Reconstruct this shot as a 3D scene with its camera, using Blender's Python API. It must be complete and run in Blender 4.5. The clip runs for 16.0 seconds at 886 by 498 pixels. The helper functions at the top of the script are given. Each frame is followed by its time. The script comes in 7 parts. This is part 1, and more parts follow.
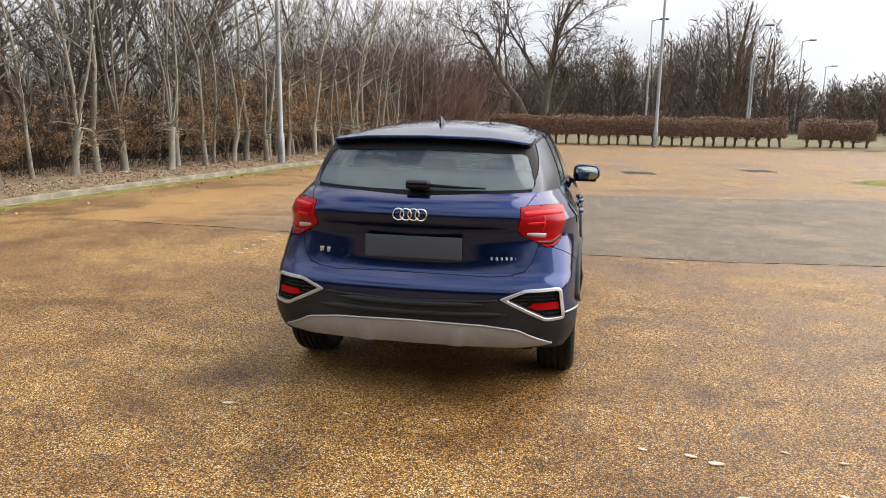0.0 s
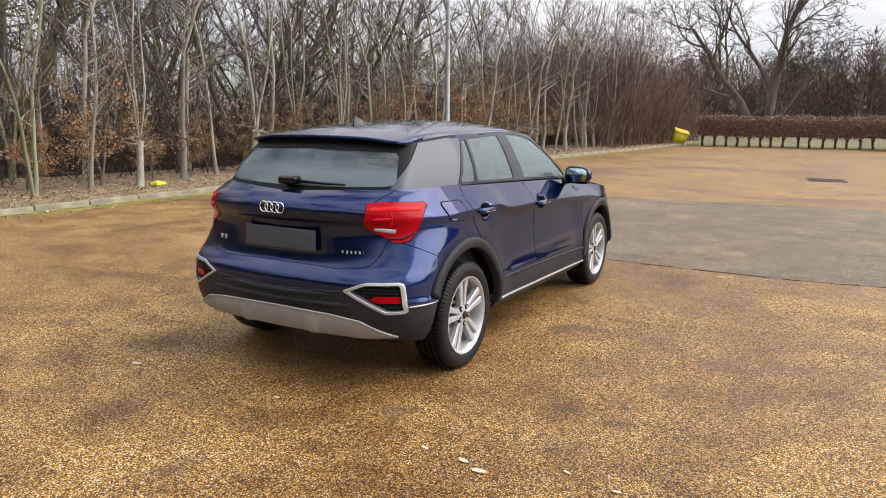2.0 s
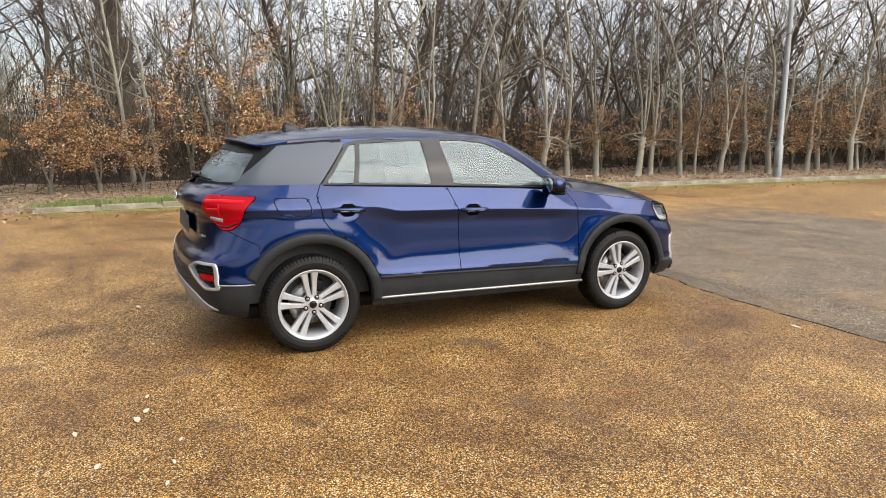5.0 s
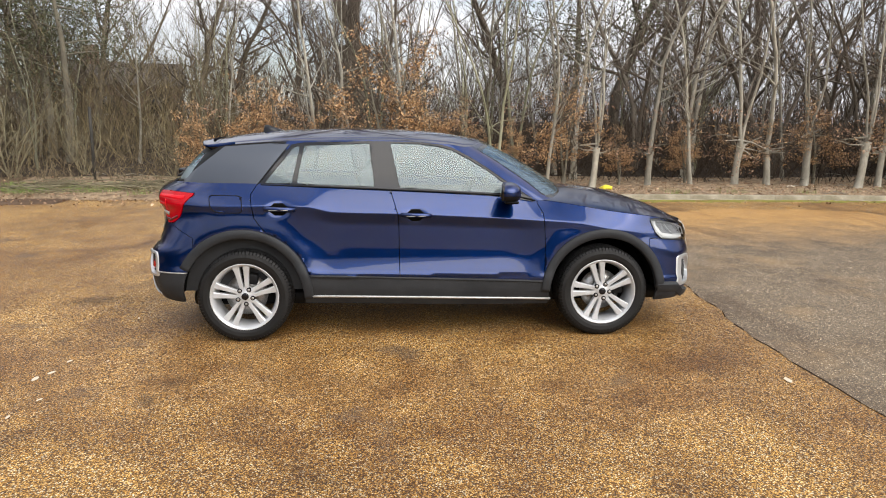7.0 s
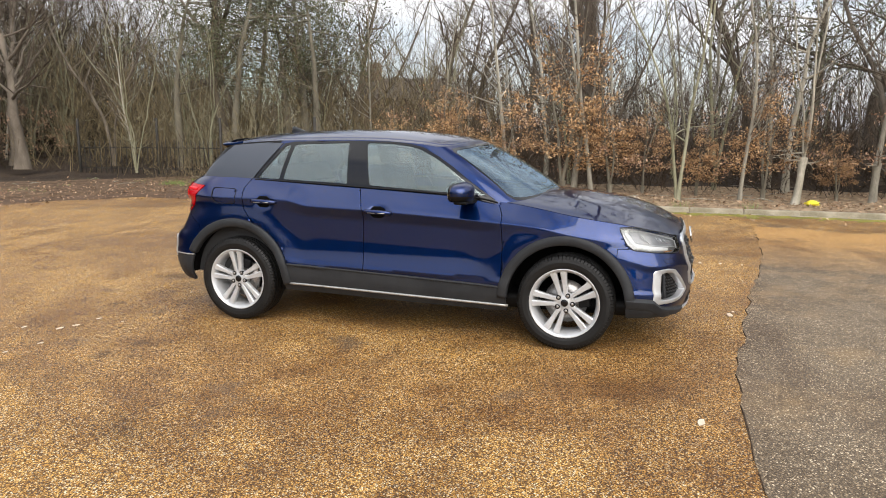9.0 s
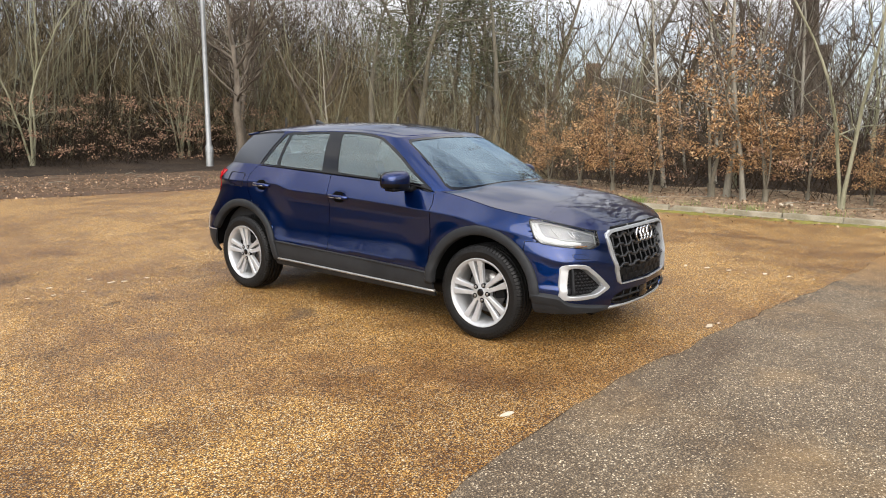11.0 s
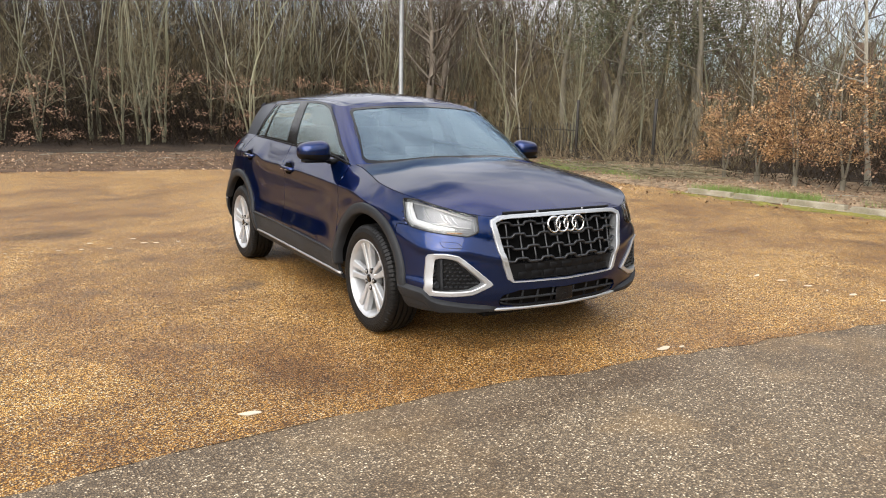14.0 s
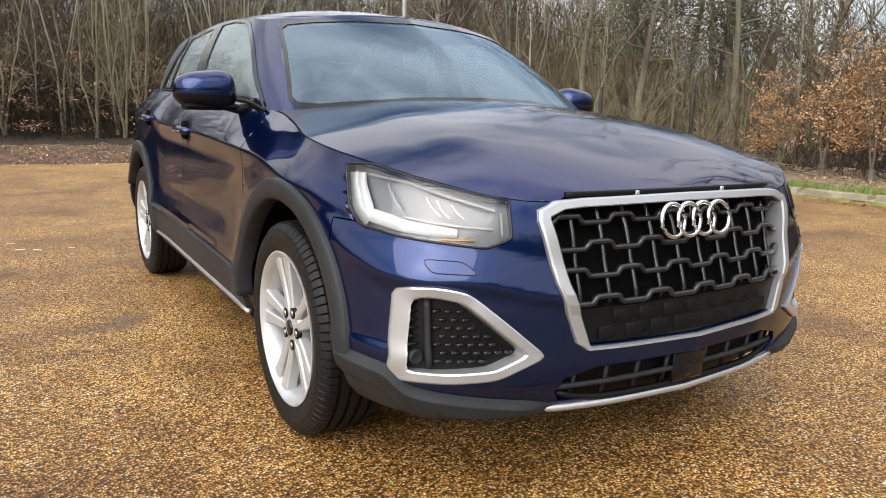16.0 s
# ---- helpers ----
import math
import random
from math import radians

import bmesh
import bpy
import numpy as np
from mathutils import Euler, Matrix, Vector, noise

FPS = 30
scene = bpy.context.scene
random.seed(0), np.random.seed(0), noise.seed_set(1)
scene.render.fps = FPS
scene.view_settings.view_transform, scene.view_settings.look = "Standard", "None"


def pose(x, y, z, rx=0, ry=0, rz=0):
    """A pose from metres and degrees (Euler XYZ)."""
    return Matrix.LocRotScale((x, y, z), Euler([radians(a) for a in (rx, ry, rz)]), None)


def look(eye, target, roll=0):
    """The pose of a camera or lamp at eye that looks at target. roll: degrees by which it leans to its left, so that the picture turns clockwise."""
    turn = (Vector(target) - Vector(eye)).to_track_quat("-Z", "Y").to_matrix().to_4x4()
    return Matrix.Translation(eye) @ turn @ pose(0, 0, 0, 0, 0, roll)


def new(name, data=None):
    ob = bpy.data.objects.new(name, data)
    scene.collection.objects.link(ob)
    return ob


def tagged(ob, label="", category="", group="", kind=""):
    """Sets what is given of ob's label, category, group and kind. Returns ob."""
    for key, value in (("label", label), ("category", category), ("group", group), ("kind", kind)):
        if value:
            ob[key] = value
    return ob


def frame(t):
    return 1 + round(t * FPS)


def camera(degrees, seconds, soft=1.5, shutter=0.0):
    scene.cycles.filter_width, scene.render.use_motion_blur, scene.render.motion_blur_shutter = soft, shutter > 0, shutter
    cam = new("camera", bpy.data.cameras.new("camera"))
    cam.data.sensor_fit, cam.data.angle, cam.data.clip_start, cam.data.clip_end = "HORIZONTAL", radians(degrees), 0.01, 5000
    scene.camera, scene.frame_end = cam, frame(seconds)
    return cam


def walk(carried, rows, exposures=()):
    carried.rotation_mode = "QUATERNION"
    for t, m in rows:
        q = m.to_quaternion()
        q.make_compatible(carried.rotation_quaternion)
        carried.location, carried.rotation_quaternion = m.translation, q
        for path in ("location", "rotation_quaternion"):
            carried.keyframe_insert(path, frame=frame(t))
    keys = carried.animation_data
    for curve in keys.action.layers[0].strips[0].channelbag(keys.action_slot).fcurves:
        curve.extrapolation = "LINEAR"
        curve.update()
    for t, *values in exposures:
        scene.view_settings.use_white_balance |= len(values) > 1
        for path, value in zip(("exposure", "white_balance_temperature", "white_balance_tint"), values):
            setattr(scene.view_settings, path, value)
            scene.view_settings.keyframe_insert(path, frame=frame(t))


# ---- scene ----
cam = camera(64.3, 16.0, soft=1.0)

PATH = [
    (0, (0.871, -5.606, 1.548), (0.497, -3.678, 1.172), 0.9),
    (0.5, (1.278, -5.589, 1.556), (0.787, -3.687, 1.178), 0.6),
    (1, (1.769, -5.431, 1.569), (1.106, -3.582, 1.192), 0.5),
    (1.5, (2.298, -5.292, 1.572), (1.491, -3.501, 1.196), 0.5),
    (2, (2.819, -5.038, 1.553), (1.85, -3.329, 1.178), 0.4),
    (2.5, (3.322, -4.702, 1.548), (2.182, -3.101, 1.175), 0.2),
    (3, (3.815, -4.335, 1.536), (2.516, -2.859, 1.168), 0.2),
    (3.5, (4.266, -3.921, 1.55), (2.82, -2.588, 1.188), 0.2),
    (4, (4.734, -3.54, 1.566), (3.154, -2.368, 1.207), 0.2),
    (4.2, (4.891, -3.359, 1.545), (3.265, -2.252, 1.186), 0.2),
    (6.3, (5.797, -1.077, 1.578), (3.88, -0.635, 1.217), 0.1),
    (6.5, (5.822, -0.866, 1.576), (3.89, -0.498, 1.214), 0.2),
    (7, (5.843, -0.269, 1.579), (3.881, -0.117, 1.219), 0.2),
    (7.5, (5.864, 0.313, 1.552), (3.897, 0.239, 1.196), 0.2),
    (8, (5.794, 0.872, 1.524), (3.845, 0.598, 1.17), 0.2),
    (8.2, (5.752, 1.096, 1.545), (3.815, 0.745, 1.196), 0.1),
    (10.3, (5.157, 3.345, 1.424), (3.454, 2.349, 1.097), 0.3),
    (10.5, (5.047, 3.533, 1.435), (3.381, 2.476, 1.107), 0.3),
    (11, (4.805, 4.003, 1.436), (3.24, 2.803, 1.106), 0.4),
    (11.5, (4.53, 4.45, 1.433), (3.071, 3.123, 1.102), 0.6),
    (12, (4.204, 4.861, 1.451), (2.844, 3.434, 1.117), 0.6),
    (12.5, (3.887, 5.232, 1.46), (2.612, 3.73, 1.116), 0.9),
    (13, (3.515, 5.397, 1.459), (2.339, 3.82, 1.103), 1.0),
    (13.5, (3.135, 5.386, 1.41), (2.049, 3.746, 1.049), 1.0),
    (14, (2.746, 5.132, 1.325), (1.694, 3.472, 0.955), 1.1),
    (14.5, (2.397, 4.69, 1.221), (1.355, 3.025, 0.846), 1.2),
    (15, (2.088, 4.184, 1.109), (1.05, 2.515, 0.741), 1.4),
    (15.5, (1.827, 3.72, 1.034), (0.793, 2.047, 0.671), 1.3),
    (16, (1.567, 3.361, 0.984), (0.534, 1.687, 0.621), 1.1),
]
walk(cam, [(t, look(eye, target, roll)) for t, eye, target, roll in PATH], exposures=((0, .83), (3.5, .86), (7, .87), (11, .92), (14, .99), (16, .97)))

# ---- sky and sun: bright broken cloud, a weak wide sun over the car's right front ----
SUN_AZ, SUN_EL = radians(60), radians(36)      # azimuth from +y towards +x
world = bpy.data.worlds.new("cloudy_sky")
scene.world = world
world.use_nodes = True
wn, wl = world.node_tree.nodes, world.node_tree.links
wn.clear()
w_out, w_bg = wn.new("ShaderNodeOutputWorld"), wn.new("ShaderNodeBackground")
w_sky, w_mix, w_pos = wn.new("ShaderNodeTexSky"), wn.new("ShaderNodeMix"), wn.new("ShaderNodeTexCoord")
w_map, w_cloud, w_ramp, w_tone = wn.new("ShaderNodeMapping"), wn.new("ShaderNodeTexNoise"), wn.new("ShaderNodeValToRGB"), wn.new("ShaderNodeValToRGB")
w_small = wn.new("ShaderNodeTexNoise")
w_sky.sky_type, w_sky.sun_disc = "NISHITA", False
w_sky.sun_elevation, w_sky.sun_rotation = SUN_EL, SUN_AZ
w_map.inputs["Scale"].default_value = (1, 1, 2.6)
w_cloud.inputs["Scale"].default_value, w_cloud.inputs["Detail"].default_value, w_cloud.inputs["Roughness"].default_value = 1.7, 4, .5
w_small.inputs["Scale"].default_value, w_small.inputs["Detail"].default_value = 2.6, 4
w_ramp.color_ramp.elements[0].position, w_ramp.color_ramp.elements[1].position = .33, .53
w_tone.color_ramp.elements[0].position, w_tone.color_ramp.elements[1].position = .32, .68
w_tone.color_ramp.elements[0].color, w_tone.color_ramp.elements[1].color = (6.4, 6.6, 7.0, 1), (8.9, 8.9, 9.1, 1)
w_mix.data_type = "RGBA"
wl.new(w_pos.outputs["Generated"], w_map.inputs["Vector"])
for n in (w_cloud, w_small):
    wl.new(w_map.outputs["Vector"], n.inputs["Vector"])
wl.new(w_cloud.outputs["Fac"], w_ramp.inputs["Fac"])
wl.new(w_small.outputs["Fac"], w_tone.inputs["Fac"])
wl.new(w_ramp.outputs["Color"], w_mix.inputs[0])
wl.new(w_sky.outputs["Color"], w_mix.inputs[6])
wl.new(w_tone.outputs["Color"], w_mix.inputs[7])
# thin cloud glows broadly round the veiled sun
w_dot, w_pow, w_gain = wn.new("ShaderNodeVectorMath"), wn.new("ShaderNodeMath"), wn.new("ShaderNodeMath")
w_dot.operation, w_pow.operation, w_gain.operation = "DOT_PRODUCT", "POWER", "MULTIPLY_ADD"
w_dot.inputs[1].default_value = (math.sin(SUN_AZ) * math.cos(SUN_EL), math.cos(SUN_AZ) * math.cos(SUN_EL), math.sin(SUN_EL))
w_clamp = wn.new("ShaderNodeMath")
w_clamp.operation = "MAXIMUM"
w_clamp.inputs[1].default_value, w_pow.inputs[1].default_value = 0, 5
w_gain.inputs[1].default_value, w_gain.inputs[2].default_value = .75, 1
w_glow = wn.new("ShaderNodeVectorMath")
w_glow.operation = "SCALE"
wl.new(w_pos.outputs["Generated"], w_dot.inputs[0])
wl.new(w_dot.outputs["Value"], w_clamp.inputs[0])
wl.new(w_clamp.outputs[0], w_pow.inputs[0])
wl.new(w_pow.outputs[0], w_gain.inputs[0])
wl.new(w_mix.outputs[2], w_glow.inputs[0])
# an overcast sky is brightest overhead and greyest at the horizon
w_sep, w_lift, w_both = wn.new("ShaderNodeSeparateXYZ"), wn.new("ShaderNodeMath"), wn.new("ShaderNodeMath")
w_lift.operation, w_both.operation = "MULTIPLY_ADD", "MULTIPLY"
w_lift.use_clamp = False
w_lift.inputs[1].default_value, w_lift.inputs[2].default_value = .72, .59
wl.new(w_pos.outputs["Generated"], w_sep.inputs[0])
wl.new(w_sep.outputs["Z"], w_lift.inputs[0])
wl.new(w_lift.outputs[0], w_both.inputs[0])
wl.new(w_gain.outputs[0], w_both.inputs[1])
wl.new(w_both.outputs[0], w_glow.inputs["Scale"])
wl.new(w_glow.outputs["Vector"], w_bg.inputs["Color"])
w_bg.inputs["Strength"].default_value = .108
wl.new(w_bg.outputs["Background"], w_out.inputs["Surface"])

sun = new("sun", bpy.data.lights.new("sun", "SUN"))
sun.data.energy, sun.data.angle, sun.data.color = 1.75, radians(70), (1, .92, .82)
toward = Vector((math.sin(SUN_AZ) * math.cos(SUN_EL), math.cos(SUN_AZ) * math.cos(SUN_EL), math.sin(SUN_EL)))
sun.matrix_world = look(toward * 60, (0, 0, 0))

# ---- materials ----
def material(name, base, rough=.6, metal=0.0, coat=0.0, spec=.5):
    m = bpy.data.materials.new(name)
    m.use_nodes = True
    b = m.node_tree.nodes["Principled BSDF"]
    b.inputs["Base Color"].default_value = (*base, 1)
    b.inputs["Roughness"].default_value, b.inputs["Metallic"].default_value = rough, metal
    b.inputs["Coat Weight"].default_value, b.inputs["Specular IOR Level"].default_value = coat, spec
    b.inputs["Coat Roughness"].default_value = .03
    return m


def node(m, kind, **values):
    n = m.node_tree.nodes.new(kind)
    for key, value in values.items():
        n.inputs[key.replace("_", " ")].default_value = value
    return n


def link(m, a, b):
    m.node_tree.links.new(a, b)


def ramp(m, fac, *stops):
    n = m.node_tree.nodes.new("ShaderNodeValToRGB")
    e = n.color_ramp.elements
    while len(e) < len(stops):
        e.new(.5)
    for el, (p, c) in zip(e, stops):
        el.position, el.color = p, (*(c if hasattr(c, "__len__") else (c, c, c)), 1)
    link(m, fac, n.inputs["Fac"])
    return n.outputs["Color"]


def mix(m, fac, a, b, how="MIX"):
    n = m.node_tree.nodes.new("ShaderNodeMix")
    n.data_type, n.blend_type = "RGBA", how
    for socket, v in ((n.inputs[0], fac), (n.inputs[6], a), (n.inputs[7], b)):
        if hasattr(v, "is_output"):
            link(m, v, socket)
        else:
            socket.default_value = (*v, 1) if hasattr(v, "__len__") else v
    return n.outputs[2]


def noise_tex(m, scale, detail=4, rough=.55, vec=None, stretch=None):
    n = node(m, "ShaderNodeTexNoise", Scale=scale, Detail=detail, Roughness=rough)
    c = vec
    if c is None:
        c = m.node_tree.nodes.new("ShaderNodeTexCoord").outputs["Object"]
    if stretch:
        mp = node(m, "ShaderNodeMapping", Scale=stretch)
        link(m, c, mp.inputs["Vector"])
        c = mp.outputs["Vector"]
    link(m, c, n.inputs["Vector"])
    return n.outputs["Fac"]


def bump(m, height, strength, distance):
    n = node(m, "ShaderNodeBump", Strength=strength, Distance=distance)
    link(m, height, n.inputs["Height"])
    link(m, n.outputs["Normal"], m.node_tree.nodes["Principled BSDF"].inputs["Normal"])
    return n


def bsdf(m):
    return m.node_tree.nodes["Principled BSDF"]


def grained(name, a, b, scale=8, rough=.7, fine=120, relief=.3, dist=.004, metal=0.0, stretch=None, coat=0.0):
    """A surface that varies between two colours at two scales, with fine relief."""
    m = material(name, a, rough, metal, coat)
    big, small = noise_tex(m, scale, 5, .6, stretch=stretch), noise_tex(m, fine, 3, .6, stretch=stretch)
    col = mix(m, ramp(m, big, (.35, 0), (.65, 1)), a, b)
    col = mix(m, ramp(m, small, (.3, .68), (.7, 1.0)), (0, 0, 0), col, "MIX")
    link(m, col, bsdf(m).inputs["Base Color"])
    bsdf(m).inputs["Specular IOR Level"].default_value = .2 if max(a) < .08 else .4
    link(m, ramp(m, small, (.3, max(0, rough - .12)), (.7, min(1, rough + .1))), bsdf(m).inputs["Roughness"])
    bump(m, small, relief, dist)
    return m


def vary(m, low):
    """Lets every separate stem or twig differ in tone."""
    s = bsdf(m).inputs["Base Color"]
    tone = ramp(m, m.node_tree.nodes.new("ShaderNodeNewGeometry").outputs["Random Per Island"], (0, low), (.6, (low + 1) / 2), (1, 1))
    link(m, mix(m, 1.0, s.links[0].from_socket, tone, "MULTIPLY"), s)
    return m


def by_object(m, low):
    """Lets every trunk differ in tone from its neighbours."""
    s = bsdf(m).inputs["Base Color"]
    tone = ramp(m, m.node_tree.nodes.new("ShaderNodeObjectInfo").outputs["Random"], (0, low), (.5, (low + 1) / 2), (1, 1))
    link(m, mix(m, 1.0, s.links[0].from_socket, tone, "MULTIPLY"), s)
    return m


paint = material("blue_paint", (.003, .012, .080), .28, .88, 1.0, .05)
bsdf(paint).inputs["Coat IOR"].default_value = 1.5
bsdf(paint).inputs["Specular Tint"].default_value = (.02, .09, .30, 1)
flake = noise_tex(paint, 900, 1)
link(paint, mix(paint, ramp(paint, flake, (.4, 0), (.75, 1)), (.00095, .0110, .060), (.0023, .0250, .136)), bsdf(paint).inputs["Base Color"])
dust = noise_tex(paint, 3, 5)
link(paint, ramp(paint, dust, (.3, .018), (.75, .045)), bsdf(paint).inputs["Coat Roughness"])
blade = material("grey_blade", (.056, .064, .080), .38, .4, .3, .3)
plastic = grained("grey_plastic", (.020, .0215, .024), (.030, .032, .035), 5, .50, 600, .25, .001)
grille_bar = material("grille_plastic", (.010, .0105, .012), .30, 0, .3, .5)
black = material("black_plastic", (.006, .006, .0065), .5, 0, 0, .15)
gloss_black = material("gloss_black", (.004, .004, .005), .10, 0, .4, .2)
rubber = grained("tyre_rubber", (.0045, .0045, .0048), (.0085, .0084, .0082), 10, .55, 180, .3, .002)
bsdf(rubber).inputs["Specular IOR Level"].default_value = .28
silver = material("silver_trim", (.50, .515, .53), .38, .75, .2)
satin = grained("satin_silver", (.42, .42, .41), (.50, .50, .49), 6, .42, 300, .1, .001, .75)
mirror_tint = material("tinted_mirror", (.34, .42, .43), .04, 1.0)
chrome = material("chrome", (.78, .79, .80), .08, 1.0)
alloy = material("alloy_silver", (.52, .535, .55), .34, .35, .5)
link(alloy, mix(alloy, ramp(alloy, noise_tex(alloy, 14, 4), (.4, 0), (.7, 1)), (.47, .483, .497), (.40, .408, .412)), bsdf(alloy).inputs["Base Color"])
skid_silver = grained("skid_silver", (.33, .33, .325), (.40, .40, .39), 6, .5, 300, .05, .001, .25)
disc_steel = grained("disc_steel", (.32, .31, .30), (.45, .44, .43), 20, .35, 400, .2, .001, .9)
lamp_red = material("red_lens", (.34, .0012, .006), .14, 0, .10, .12)
lamp_red_hi = material("bright_red_lens", (.55, .005, .012), .14, 0, .10, .12)
lamp_dark = material("dark_red_lens", (.10, .0012, .004), .12, 0, .25, .2)
white_lens = material("white_lens", (.66, .67, .665), .25, 0, .3)
amber = material("amber_lens", (.42, .20, .06), .2, .3, .8)
reflector = material("lamp_reflector", (.62, .63, .65), .16, .9)
lamp_house = material("lamp_housing", (.19, .194, .20), .35, .3)
# black plastic taken near zero: the shade of recesses lies in its colour
recess_shade = material("recess_shade_black", (.003, .003, .003), .95, 0, 0, .05)
lamp_tray = material("lamp_tray", (.40, .41, .41), .3, .3)
fabric = grained("seat_fabric", (.028, .028, .030), (.045, .045, .047), 12, .9, 500, .4, .002)
cabin = grained("cabin_trim", (.030, .031, .033), (.040, .041, .043), 6, .7, 500, .3, .001)
headliner = material("headliner", (.32, .31, .30), .9)
plate_grey = material("blanked_plate", (.047, .056, .070), .5)


def pane(name, tint, ior=1.52, gloss=(1, 1, 1), veil=0.0, clear_from=None):
    """Clear glass with a mirror gloss; veil is a pale film over it, which fades out at the height clear_from."""
    m = bpy.data.materials.new(name)
    m.use_nodes = True
    n = m.node_tree.nodes
    n.remove(n["Principled BSDF"])
    clear, shine, fres, mx = n.new("ShaderNodeBsdfTransparent"), n.new("ShaderNodeBsdfGlossy"), n.new("ShaderNodeFresnel"), n.new("ShaderNodeMixShader")
    clear.inputs["Color"].default_value = (*tint, 1)
    shine.inputs["Roughness"].default_value = .015
    shine.inputs["Color"].default_value = (*gloss, 1)
    fres.inputs["IOR"].default_value = ior
    link(m, fres.outputs["Fac"], mx.inputs[0])
    link(m, clear.outputs["BSDF"], mx.inputs[1])
    link(m, shine.outputs["BSDF"], mx.inputs[2])
    top = mx.outputs["Shader"]
    if veil:
        film, through_, both, last = n.new("ShaderNodeBsdfDiffuse"), n.new("ShaderNodeBsdfTranslucent"), n.new("ShaderNodeMixShader"), n.new("ShaderNodeMixShader")
        for f in (film, through_):
            f.inputs["Color"].default_value = (.62, .76, .80, 1)
        link(m, film.outputs["BSDF"], both.inputs[1])
        link(m, through_.outputs["BSDF"], both.inputs[2])
        film_amount = ramp(m, noise_tex(m, 2.2, 4, .6, stretch=(1, 1, 2.5)), (.3, veil * .85), (.7, veil * 1.12))
        if clear_from:
            split = n.new("ShaderNodeSeparateXYZ")
            link(m, n.new("ShaderNodeTexCoord").outputs["Object"], split.inputs[0])
            fall = n.new("ShaderNodeMapRange")
            fall.interpolation_type = "SMOOTHSTEP"
            fall.inputs["From Min"].default_value, fall.inputs["From Max"].default_value = clear_from - .07, clear_from + .02
            fall.inputs["To Min"].default_value, fall.inputs["To Max"].default_value = 1, .12
            link(m, split.outputs["Z"], fall.inputs["Value"])
            film_amount = mix(m, 1.0, film_amount, fall.outputs["Result"], "MULTIPLY")
        link(m, film_amount, last.inputs[0])
        link(m, top, last.inputs[1])
        link(m, both.outputs["Shader"], last.inputs[2])
        top = last.outputs["Shader"]
    link(m, top, n["Material Output"].inputs["Surface"])
    return m


# the pale film paints some of the reflected sky onto the side windows
glass_clear = pane("window_glass", (.70, .82, .83), 1.75, (.90, 1, 1), .22)
glass_screen = pane("windscreen_glass", (.62, .72, .76), 2.3, (.64, .83, 1.0), .06)
glass_dark = pane("rear_window_glass", (.55, .62, .64), 1.7, (.86, .95, 1.0), .30, 1.285)
lens_clear = pane("lamp_cover", (.93, .94, .95), 1.5)


def stain_mask(m, reach, depth):
    n = node(m, "ShaderNodeMapRange")
    n.inputs["From Min"].default_value, n.inputs["From Max"].default_value = .75, 1.45
    n.inputs["To Min"].default_value, n.inputs["To Max"].default_value = depth, 0
    link(m, reach, n.inputs["Value"])
    return n.outputs["Result"]


